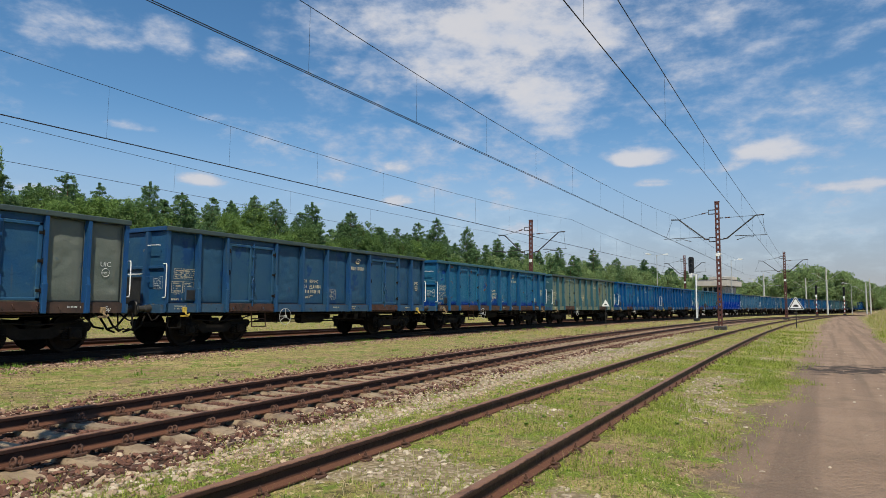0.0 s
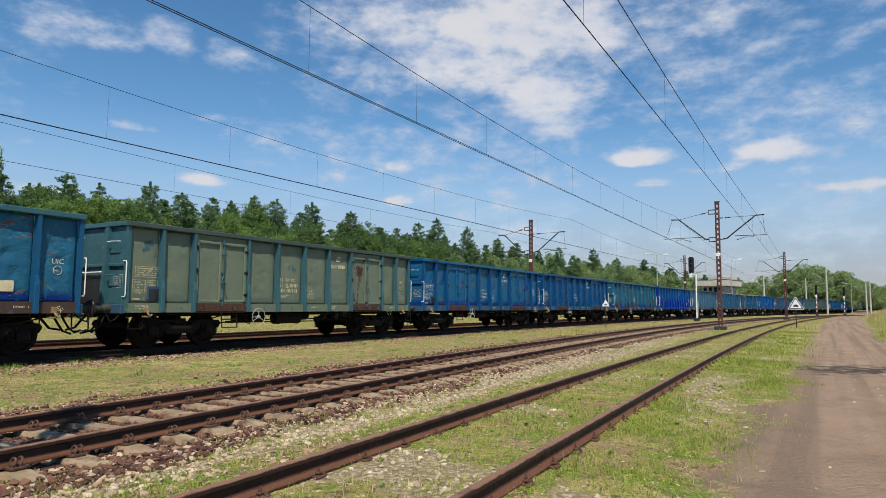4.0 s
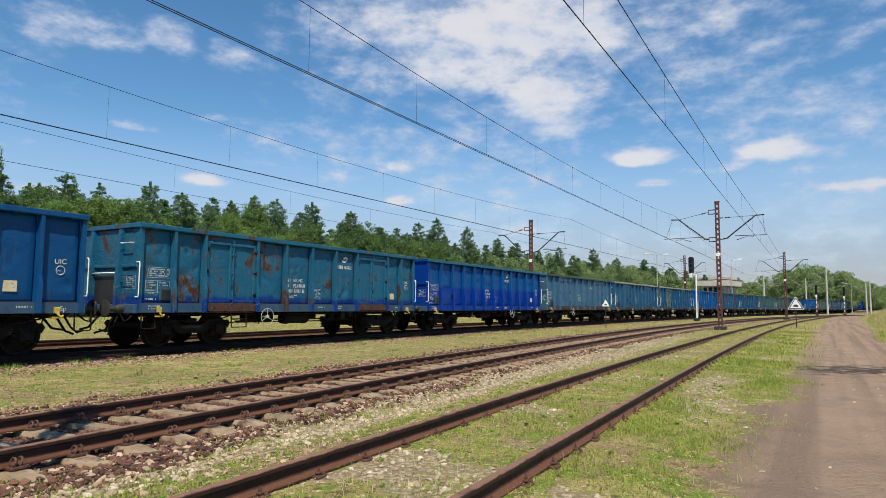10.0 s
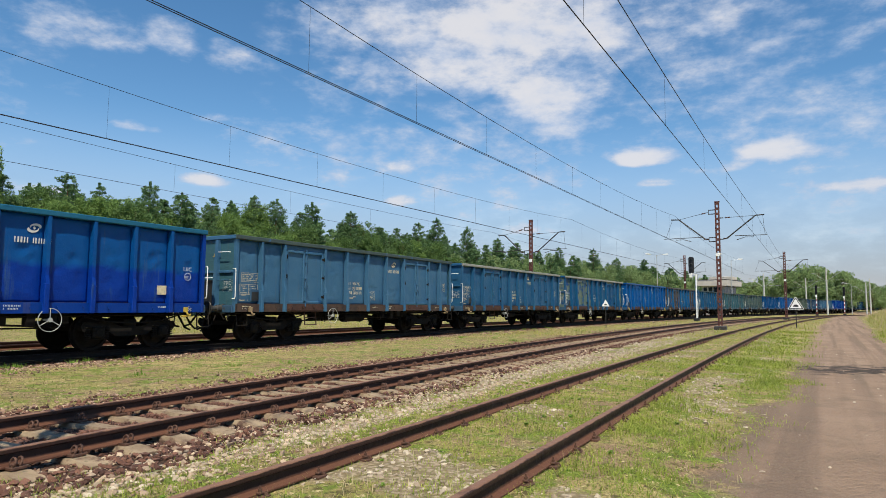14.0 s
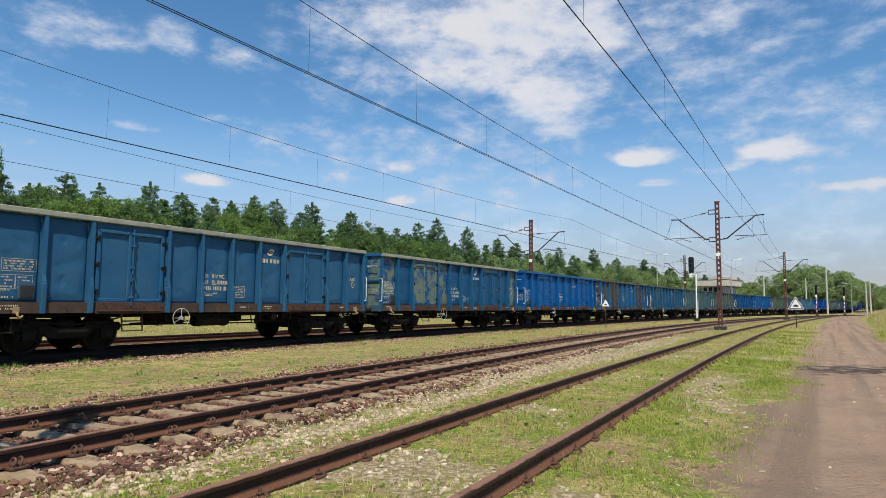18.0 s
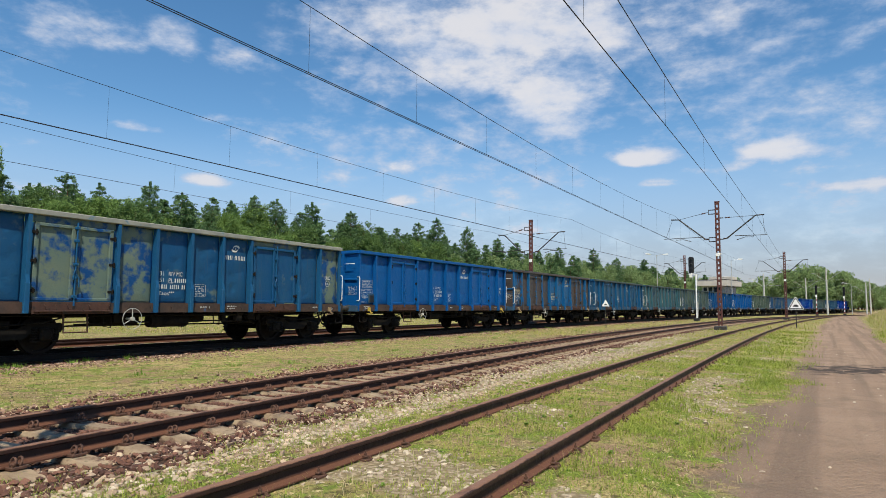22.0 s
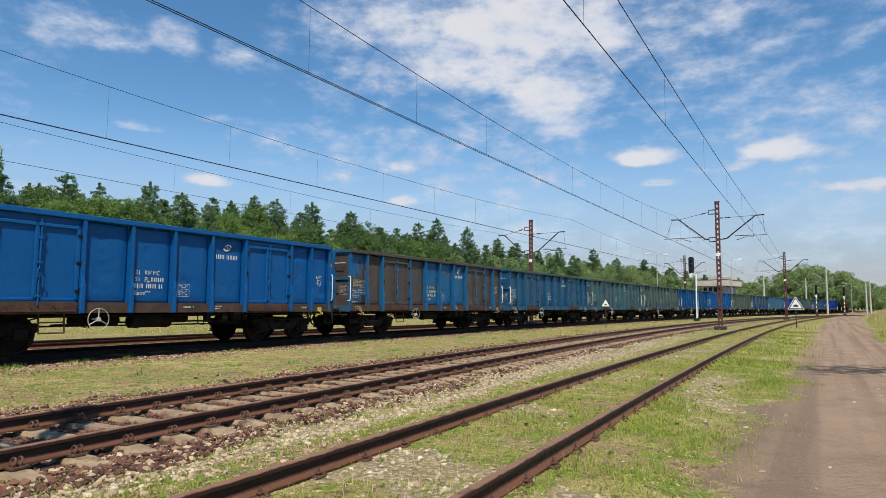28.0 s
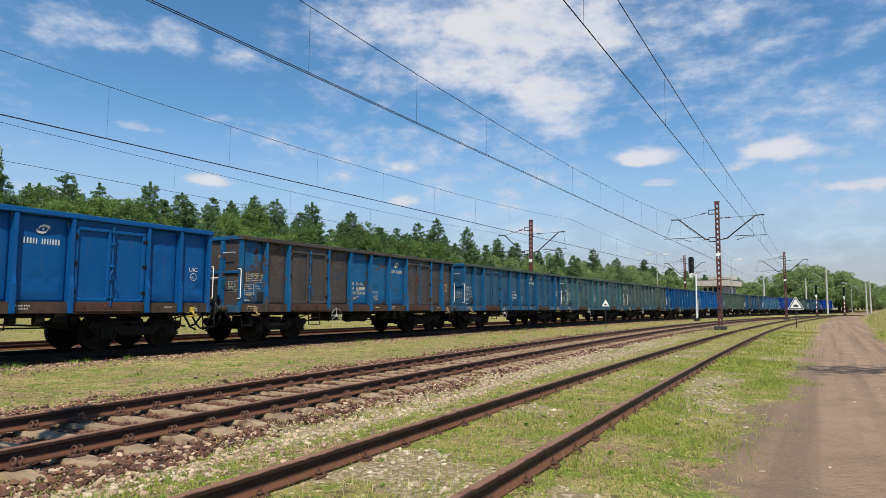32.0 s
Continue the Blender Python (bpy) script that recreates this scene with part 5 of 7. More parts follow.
def catenary(label, a, b, zc, zm0, sag, spans, double=True, droppers=6, wire=0.008):
    """Messenger and contact wires in a straight plan line between supports; spans are parameters along a-b."""
    th = thing("overhead_line", label, "wire", None, "overhead lines")
    A, B = Vector((*a, 0)), Vector((*b, 0))
    d = (B - A).normalized()
    side = Vector((d.y, -d.x, 0))
    ends = spans
    for k in (-1, 1) if double else (0,):
        o = side * 0.03 * k
        part("contact_wire", Shape().tube([A + d * ends[0] + o + Vector((0, 0, zc)), A + d * ends[-1] + o + Vector((0, 0, zc))], wire, 5), M_WIRE, th)
    for i in range(len(ends) - 1):
        s0, s1 = ends[i], ends[i + 1]
        pts = []
        for j in range(17):
            u = j / 16
            p = A + d * (s0 + (s1 - s0) * u)
            pts.append((p.x, p.y, zm0 - sag * 4 * u * (1 - u)))
        part("messenger_wire", Shape().tube(pts, wire, 5), M_WIRE, th)
        for j in range(droppers):
            u = (j + 0.5) / droppers
            p = A + d * (s0 + (s1 - s0) * u)
            z1 = zm0 - sag * 4 * u * (1 - u)
            part("dropper", rod((p.x, p.y, zc), (p.x, p.y, z1), 0.003, 4), M_WIRE, th)
    return th


# each line runs straight past the yard, from support to support
catenary("dark overhead wires above the train", (-10.4, 14.5), (7.7, 42.8), 5.75, 7.62, 0.63, (-51.0, -7.5, 36.5, 83.0), True, 11)
catenary("dark double overhead wire above the middle track", (-4.2, 8.6), (12.6, 36.8), 5.65, 7.37, 0.66, (-50.0, -5.9, 38.1, 82.0), True, 12)
catenary("dark overhead wires above the near siding", (1.7, 8.7), (14.5, 30.5), 5.75, 7.28, 0.29, (-52.0, -8.5, 35.5, 79.0), False, 7, 0.0095)
catenary("thin overhead wires above the track behind the train", (-13.2, 18.8), (4.2, 49.1), 5.6, 7.0, 0.37, (-54.0, -9.9, 34.1, 78.0), False, 7)
for nn, off, zc in ((1, 0.3, 5.75), (2, 0.0, 5.65)):
    for s0, s1 in ((92, 145),):
        x0, y0 = on_track(nn, s0, off)
        x1, y1 = on_track(nn, s1, off)
        catenary("distant overhead wires above the curving tracks", (x0, y0), (x1, y1), zc, 7.3, 0.45, (0.0, math.hypot(x1 - x0, y1 - y0)), False, 5)


def light_signal(m, h, label, striped=False, lit=None):
    th = thing("light_signal", label, "signal", m, "light signals")
    part("footing", Shape().box(-0.25, 0.25, -0.25, 0.25, -0.3, 0.28, 0.03), M_BLACK, th)
    zp = h - 1.75
    if striped:
        n = 9
        for k in range(n):
            a, b = 0.28 + (zp - 0.28) * k / n, 0.28 + (zp - 0.28) * (k + 1) / n
            part("pole_band", rod((0, 0, a), (0, 0, b), 0.07, 10), M_WHITE if k % 2 else M_RED, th)
    else:
        part("pole", rod((0, 0, 0.28), (0, 0, zp), 0.075, 12), M_WHITE, th, "white steel pole")
    hx, hw = (-0.42, 1.0) if not striped else (0.0, 0.72)
    part("arm", Shape().tube([(0, 0, zp - 0.05), (hx, 0, zp + 0.02), (hx, 0, zp + 0.12)], 0.06, 8), M_WHITE, th)
    sh = Shape()
    sh.prism([(hx + hw * p, h - q) for p, q in ((-0.26, 1.55), (-0.18, 1.68), (0.18, 1.68), (0.26, 1.55), (0.26, 0.15), (0.18, 0.0), (-0.18, 0.0), (-0.26, 0.15))], 1, -0.05, 0.12)
    part("head", sh, M_BLACK, th, "black signal head")
    for k in range(3):
        z = h - 0.32 - 0.46 * k
        hood = Shape()
        pts = []
        for j in range(9):
            a = pi * j / 8
            pts.append((0.13 * cos(a), 0.13 * sin(a)))
        hood.prism([(hx + p, z + q) for p, q in pts] + [(hx + p * 0.86, z + q * 0.86) for p, q in pts[::-1]], 1, -0.30, -0.05)
        part("hood", hood, M_BLACK, th)
        part("lens", Shape().lathe([(0.0, -0.075), (0.07, -0.07), (0.1, -0.055)], (hx, 0, z), 14, 1), M_BLACK, th)
    part("number_plate", Shape().box(hx - 0.18, hx + 0.1, -0.1, -0.09, h - 2.1, h - 1.75, 0.004), M_WHITE, th)
    if not striped:
        for k in (-1, 1):
            part("ladder_rail", rod((0.12 * k, 0.22, 0.3), (0.12 * k, 0.22, zp), 0.014, 5), M_GREY, th)
        for z in np.arange(0.5, zp, 0.3):
            part("ladder_rung", rod((-0.12, 0.22, z), (0.12, 0.22, z), 0.009, 4), M_GREY, th)
    return th


light_signal(place(1, 69.0, 4.31, 0.0), 6.5, "black three-lens light signal on a white pole")
light_signal(pose(67.95, 115.0, 0, 0, 0, -30), 5.5, "black light signal on a red and white striped pole", True)
light_signal(pose(73.0, 115.0, 0.1, 0, 0, -30), 5.2, "black light signal on a banded pole by the road", True)
light_signal(pose(87.0, 160.0, 0.1, 0, 0, -30), 6.9, "small black light signal beyond the train", True)


def triangle_sign(m, w, z0, label, rim):
    """A white triangular board with a dark border and a dark symbol, on a thin post."""
    th = thing("track_sign", label, "sign", m, "triangular track signs")
    hh = w * 0.87
    part("post", rod((0, 0.02, -0.2), (0, 0.02, z0 + hh * 0.8), 0.03, 8), M_ARM, th)
    c = 0.04 * w

    def tri(k, y0, y1):
        cz = z0 + hh * 0.36
        p = [(-w / 2 + c, z0), (w / 2 - c, z0), (w / 2, z0 + c), (c, z0 + hh), (-c, z0 + hh), (-w / 2, z0 + c)]
        return Shape().prism([(x * k, cz + (z - cz) * k) for x, z in p], 1, y0, y1)

    part("board", tri(1.0, -0.014, -0.006), M_WHITE, th, "white board")
    if rim:
        part("border", tri(0.90, -0.0175, -0.0145), M_BLACK, th)
        part("field", tri(0.72, -0.021, -0.018), M_WHITE, th)
    part("symbol", Shape().prism([(-w * 0.17, z0 + hh * 0.22), (w * 0.17, z0 + hh * 0.22), (w * 0.15, z0 + hh * 0.32), (w * 0.07, z0 + hh * 0.40), (-w * 0.07, z0 + hh * 0.40), (-w * 0.15, z0 + hh * 0.32)], 1, -0.025, -0.0215 if rim else -0.015), M_BLACK, th)
    return th


triangle_sign(place(1, 42.0, 3.96, turn=8), 0.50, 1.38, "small white triangular sign on a thin post by the train", False)
triangle_sign(pose(24.35, 43.65, 0, 0, 0, -28), 0.98, 1.27, "large white triangular sign with black border on a thin post", True)


def street_lamp(m, h, label, double):
    th = thing("street_lamp", label, "lamp post", m, "lamp posts")
    part("pole", Shape().tube([(0, 0, -0.2), (0, 0, 1.2), (0, 0, h)], [0.10, 0.09, 0.05], 10), M_GREY, th)
    for sx in (-1, 1) if double else (1,):
        part("arm", Shape().tube([(0, 0, h - 0.05), (sx * 0.6, 0, h + 0.05), (sx * 1.2, 0, h + 0.12)], 0.03, 6), M_GREY, th)
        hd = part("luminaire", Shape().prism([(sx * 1.1, h + 0.08), (sx * 2.1, h + 0.16), (sx * 2.05, h + 0.3), (sx * 1.3, h + 0.26)], 1, -0.16, 0.16), M_WHITE, th)
    return th


street_lamp(pose(39.1, 115.0, 0, 0, 0, 0), 10.8, "grey two-armed lamp post behind the train", True)
street_lamp(pose(51.5, 112.5, 0, 0, 0, 0), 9.8, "thin grey lamp post by the signal box", False)
street_lamp(pose(112.0, 194.0, 0, 0, 0, 0), 11.0, "short grey lamp post beyond the tracks", False)
street_lamp(pose(119.0, 203.0, 0, 0, 0, 0), 9.5, "short grey lamp post beyond the tracks", False)
street_lamp(pose(97.0, 150.0, 0, 0, 0, 180), 7.2, "grey lamp post by the road bend", False)

M_RENDER = mat("grey_render", (0.36, 0.34, 0.31), (0.46, 0.44, 0.40), 1.2, 0.9, 0, 0.3, 20, ((0.22, 0.20, 0.18),), 0.62, 2.0, soft=0.15)
M_FASCIA = mat("pale_fascia", (0.46, 0.42, 0.36), (0.55, 0.50, 0.44), 1.0, 0.85, 0, 0.2, 20)
M_ROOF = mat("roof_felt", (0.05, 0.045, 0.042), (0.09, 0.07, 0.06), 2.0, 0.9, 0, 0.3, 20)
M_GLASS = bpy.data.materials.new("window_glass")
M_GLASS.use_nodes = True
gb = M_GLASS.node_tree.nodes["Principled BSDF"]
gb.inputs["Base Color"].default_value = (0.02, 0.025, 0.03, 1)
gb.inputs["Roughness"].default_value = 0.05


def signal_box(m):
    """A flat-roofed two-storey control building with a glazed upper room."""
    th = thing("signal_box", "flat-roofed grey signal box with a band of upper windows", "building", m)
    part("wall", Shape().box(-4.6, 4.6, -2.6, 2.6, -0.3, 3.6, 0.02).box(-4.4, 4.4, -2.4, 2.4, 3.601, 5.2), M_RENDER, th)
    part("roof_slab", Shape().box(-5.4, 5.4, -3.4, 3.4, 5.21, 6.25, 0.04), M_FASCIA, th)
    part("roof", Shape().box(-5.45, 5.45, -3.45, 3.45, 6.252, 6.36, 0.02), M_ROOF, th)
    part("roof_hut", Shape().box(1.0, 5.2, -2.5, 2.5, 6.37, 7.05, 0.03), M_FASCIA, th)
    for x in np.arange(-3.9, 4.2, 1.1):
        w = part("window", Shape().box(x - 0.48, x + 0.48, -2.46, -2.405, 3.75, 5.05, 0.01), M_GREY, th)
        part("pane", Shape().box(x - 0.41, x + 0.41, -2.475, -2.462, 3.83, 4.97), M_GLASS, w)
    for y in (-1.6, -0.5, 0.6, 1.7):
        for sx in (-1, 1):
            w = part("window", Shape().box(*sorted((sx * 4.405, sx * 4.46)), y - 0.45, y + 0.45, 3.75, 5.05, 0.01), M_GREY, th)
            part("pane", Shape().box(*sorted((sx * 4.462, sx * 4.475)), y - 0.38, y + 0.38, 3.83, 4.97), M_GLASS, w)
    part("antenna", rod((2.2, 0, 7.05), (2.2, 0, 12.2), 0.04, 6), M_GREY, th)
    return th


signal_box(pose(51.0, 116.5, 0, 0, 0, 48)).scale = (0.74, 0.80, 1.0)
# ---- trees ----
M_PINE = mat("pine_needles", (0.072, 0.142, 0.058), (0.155, 0.25, 0.10), 0.35, 0.7, 0, 0.0, island=0.5, transl=0.35)
M_LEAF = mat("broad_leaves", (0.105, 0.19, 0.045), (0.20, 0.30, 0.08), 0.3, 0.6, 0, 0.0, island=0.5, transl=0.35)
M_LEAF2 = mat("oak_leaves", (0.065, 0.130, 0.035), (0.14, 0.22, 0.065), 0.3, 0.6, 0, 0.0, island=0.5, transl=0.3)
# far leaves: the haze of distance is mixed into a paler green
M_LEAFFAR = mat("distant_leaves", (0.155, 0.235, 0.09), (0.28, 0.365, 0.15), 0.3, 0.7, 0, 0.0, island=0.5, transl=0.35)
M_BARK = mat("pine_bark", (0.11, 0.065, 0.04), (0.20, 0.11, 0.065), 2, 0.9, 0, 0.6, 14)


def leaf_cards(rng, centers, radii, per, size, flat=0.6):
    """Small folded leaf sprays scattered round centres: arrays of vertices and quads."""
    n = len(centers) * per
    c = np.repeat(centers, per, 0)
    r = np.repeat(radii, per)[:, None]
    d = rng.normal(size=(n, 3))
    d /= np.linalg.norm(d, axis=1)[:, None]
    d[:, 2] *= flat
    p = c + d * r * (0.45 + 0.55 * rng.rand(n, 1) ** 0.5)
    u = rng.normal(size=(n, 3))
    u /= np.linalg.norm(u, axis=1)[:, None]
    w = np.cross(u, d + 0.3 * rng.normal(size=(n, 3)))
    w /= np.linalg.norm(w, axis=1)[:, None] + 1e-6
    s = size * (0.6 + 0.8 * rng.rand(n, 1))
    v = np.stack([p - u * s, p - w * s * 0.45, p + u * s, p + w * s * 0.45], 1).reshape(-1, 3)
    return v, np.arange(4 * n).reshape(-1, 4)


def pine(seed, h, per=46, size=0.088):
    """A pine: a straight stem, tiers of upturned boughs that shorten to a pointed leader."""
    rng = np.random.RandomState(seed)
    th = new("pine_tree")
    tr = Shape()
    lean = rng.normal(size=2) * 0.012 * h
    pts = [(lean[0] * (k / 6) ** 2, lean[1] * (k / 6) ** 2, -0.3 + (h * 0.97 + 0.3) * k / 6) for k in range(7)]
    tr.tube(pts, [0.20 * (1 - 0.93 * k / 6) * h / 15 for k in range(7)], 7)
    z0 = h * rng.uniform(0.12, 0.25)
    cs, rs = [], []
    z = z0
    while z < h * 0.985:
        f = (z - z0) / (h - z0)
        L = h * rng.uniform(0.19, 0.25) * (1 - f) ** 0.70 + 0.16
        for b in range(rng.randint(7, 11)):
            a = rng.uniform(0, 2 * pi)
            ln = L * rng.uniform(0.45, 1.15)
            x0, y0 = lean * (z / h) ** 2
            rise = ln * rng.uniform(0.0, 0.30)
            if ln > 0.8 and rng.rand() < 0.4:
                tr.tube([(x0, y0, z), (x0 + ln * cos(a), y0 + ln * sin(a), z + rise)], [0.035, 0.012], 4, caps=False)
            k = max(1, int(ln / 0.42))
            for j in range(k):
                q = (j + 1.0) / k
                cs.append((x0 + ln * q * cos(a), y0 + ln * q * sin(a), z + rise * q * q + rng.normal() * 0.05))
                rs.append((0.28 + 0.24 * rng.rand()) * (0.62 + 0.38 * (1 - f)) * (1.15 - 0.35 * q))
        z += h * rng.uniform(0.022, 0.036)
    for k in range(5):
        cs.append((lean[0], lean[1], h * (0.965 + 0.009 * k)))
        rs.append(0.10)
    v, f4 = leaf_cards(rng, np.array(cs), np.array(rs) * 1.3, per, size, 0.75)
    part("trunk", tr, M_BARK, th)
    part("crown", raw_mesh("crown", v, f4, M_PINE), M_PINE, th)
    return tagged(th, "tall dark green pine at the forest edge", "tree", "forest trees")


def broadleaf(seed, h, material, label, slim=1.0, per=56, size=0.095):
    rng = np.random.RandomState(seed)
    th = new("broadleaf_tree")
    tr = Shape()
    tr.tube([(0, 0, -0.3), (0.05, 0, h * 0.3), (0.1, 0.1, h * 0.6), (0.1, 0.05, h * 0.88)], [0.2, 0.15, 0.09, 0.03], 7)
    cs, rs = [], []
    for k in range(34):
        f = rng.rand()
        z = h * (0.22 + 0.70 * f)
        L = h * 0.25 * slim * sin(pi * min(1, 0.25 + 0.72 * f)) ** 0.8 * rng.uniform(0.35, 1.0)
        a = rng.uniform(0, 2 * pi)
        lobe = np.array([L * cos(a), L * sin(a), z])
        tr.tube([(0.06, 0.04, z * 0.75), tuple(lobe)], [0.05, 0.015], 4, caps=False)
        lr = h * rng.uniform(0.07, 0.12)
        for j in range(11):
            d = rng.normal(size=3)
            d /= np.linalg.norm(d)
            cs.append(lobe + d * lr * np.array((1, 1, 0.8)))
            rs.append(rng.uniform(0.3, 0.55))
    v, f4 = leaf_cards(rng, np.array(cs), np.array(rs) * 1.1, per, size, 0.8)
    part("trunk", tr, M_BARK, th)
    part("crown", raw_mesh("crown", v, f4, material), material, th)
    return tagged(th, label, "tree", "forest trees")


PINES = [pine(100 + i, 15.0) for i in range(5)]
BROAD = [broadleaf(200 + i, 11.0, (M_LEAF, M_LEAF2, M_LEAF, M_LEAF2)[i], ("bright green leafy tree at the forest edge", "dark green oak at the forest edge")[i % 2]) for i in range(4)]
PINES_FAR = [pine(120 + i, 15.0, 9, 0.20) for i in range(3)]
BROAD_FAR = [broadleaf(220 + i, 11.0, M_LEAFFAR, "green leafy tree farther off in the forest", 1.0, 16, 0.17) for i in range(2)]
USED = set()


def plant(src, x, y, h, h0, rot, wide=1.0):
    """Stand a tree of height h; the first of each kind is used itself."""
    k = h / h0
    m = pose(x, y, -0.05, 0, 0, rot)
    if src.name in USED:
        ob = copy_thing(src, m)
    else:
        USED.add(src.name)
        ob = src
        ob.matrix_basis = m
    ob.scale = (k * wide, k * wide, k)
    return ob


TOPS = [(28.1, 15.9), (35.5, 14.4), (38.5, 14.0), (43.4, 15.1), (47.5, 14.5), (51.7, 14.6), (58.2, 15.9), (61.5, 15.8), (68.6, 16.4), (76.4, 16.1), (87.0, 14.6),
        (92.4, 16.2), (98.1, 17.8), (108.3, 17.2), (119.3, 15.9), (127.2, 15.6), (146.4, 16.1), (164.2, 17.1), (177.4, 15.5), (195.6, 16.2)]
trng = random.Random(11)
for i, (s, h) in enumerate(TOPS):
    x, y = on_track(1, s, -50)
    plant(PINES[i % 5] if i else BROAD[0], x, y, h + 0.2, 15.0 if i else 11.0, trng.uniform(0, 360), trng.uniform(1.0, 1.2) if i else 0.5)
s = 14.0
while s < 230:
    for row, (off, lo, hi) in enumerate(((-43.5, 7.5, 10.5), (-46.5, 10.5, 13.0), (-51, 13.0, 15.0), (-55, 13.4, 15.4))):
        x, y = on_track(1, s + trng.uniform(-2.0, 2.0), off + trng.uniform(-1.8, 1.8))
        h = trng.uniform(lo, hi) * (0.93 + 0.07 * min(1.0, max(0.0, (s - 34.0) / 22.0)))
        if row == 0 and trng.random() < 0.25:
            continue
        if trng.random() < (0.3, 0.4, 0.6, 0.75)[row]:
            plant(trng.choice(PINES if row < 3 and s < 100 else PINES_FAR), x, y, h, 15.0, trng.uniform(0, 360), trng.uniform(1.0, 1.35))
        else:
            plant(trng.choice(BROAD if row < 3 and s < 100 else BROAD_FAR), x, y, h, 11.0, trng.uniform(0, 360), trng.uniform(0.85, 1.1))
    s += 2.5 if s < 100 else 4.2
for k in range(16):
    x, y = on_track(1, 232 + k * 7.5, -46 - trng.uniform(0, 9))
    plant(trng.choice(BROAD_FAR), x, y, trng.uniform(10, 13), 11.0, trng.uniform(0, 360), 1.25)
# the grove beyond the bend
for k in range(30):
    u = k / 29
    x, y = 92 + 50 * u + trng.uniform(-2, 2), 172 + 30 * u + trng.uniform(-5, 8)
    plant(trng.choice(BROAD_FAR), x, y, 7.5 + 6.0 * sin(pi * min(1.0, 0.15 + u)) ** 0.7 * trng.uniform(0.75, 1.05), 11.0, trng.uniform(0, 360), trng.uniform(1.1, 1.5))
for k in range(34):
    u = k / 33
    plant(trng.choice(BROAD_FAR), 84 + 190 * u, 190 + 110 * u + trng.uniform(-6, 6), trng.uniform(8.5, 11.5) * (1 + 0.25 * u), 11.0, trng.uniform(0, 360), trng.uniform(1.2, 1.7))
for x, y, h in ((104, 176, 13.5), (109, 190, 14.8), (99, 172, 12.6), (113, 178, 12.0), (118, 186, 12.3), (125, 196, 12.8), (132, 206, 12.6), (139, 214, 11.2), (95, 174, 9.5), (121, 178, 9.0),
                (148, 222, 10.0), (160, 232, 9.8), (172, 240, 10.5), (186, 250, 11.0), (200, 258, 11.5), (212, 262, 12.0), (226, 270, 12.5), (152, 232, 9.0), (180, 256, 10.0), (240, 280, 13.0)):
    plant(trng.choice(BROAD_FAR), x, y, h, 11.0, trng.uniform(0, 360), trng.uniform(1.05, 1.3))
# ---- clouds: a drifting sheet high over the place ----
CLOUDS = [(-5.0, 24.5, 9.0, 3.5, 0.66), (15.0, 22.0, 9.0, 3.0, 0.5), (26.0, 20.0, 9.0, 3.5, 0.46), (24.0, 16.0, 12.0, 3.0, 0.40), (0.0, 14.0, 14.0, 2.2, 0.36), (-14.0, 14.5, 8.0, 1.2, 0.36), (6.0, 23.9, 12.0, 3.7, 1.0), (2.3, 21.1, 6.9, 3.4, 0.9), (9.1, 18.6, 5.1, 2.8, 1.0), (9.8, 15.9, 2.8, 1.3, 0.8), (-4.6, 20.6, 4.2, 2.6, 0.55), (20.0, 23.6, 10.2, 2.8, 0.55),
          (17.6, 12.9, 3.0, 0.95, 1.05), (28.3, 12.5, 3.9, 1.3, 1.05), (25.1, 11.6, 1.6, 0.7, 0.7), (33.0, 9.4, 3.1, 0.65, 1.0), (18.3, 10.6, 2.3, 0.5, 0.75), (-4.2, 12.6, 1.6, 0.8, 0.8)]
CLOUDS2 = [(-21.1, 10.3, 2.2, 0.7, 1.0), (-4.4, 9.3, 1.6, 0.7, 1.0), (-33.3, 8.7, 2.8, 0.6, 0.8), (6.7, 6.9, 2.0, 0.8, 0.9), (-32.5, 21.1, 4.2, 1.8, 0.55), (-29.0, 21.0, 2.6, 1.6, 0.5),
           (-24.3, 21.2, 2.2, 1.6, 0.6), (-19.6, 20.3, 2.4, 1.4, 0.55), (-9.8, 21.2, 2.6, 1.4, 0.5), (-26.5, 14.2, 2.3, 0.5, 0.55), (-19.5, 15.6, 2.8, 0.5, 0.5), (27.4, 16.1, 10.2, 2.3, 0.42), (1.8, 16.8, 3.7, 1.2, 0.5)]
CLOUDS3 = [(-11.6, 12.0, 11.1, 1.8, 0.40), (17.3, 6.0, 7.4, 1.2, 0.42), (8.0, 11.2, 9.2, 1.4, 0.40), (31.2, 19.8, 6.0, 2.3, 0.40), (28.4, 9.8, 1.2, 0.45, 0.7), (-8.8, 24.3, 4.0, 2.0, 0.5), (0.0, 5.0, 30.0, 1.8, 0.36), (28.0, 4.5, 14.0, 2.0, 0.40)]


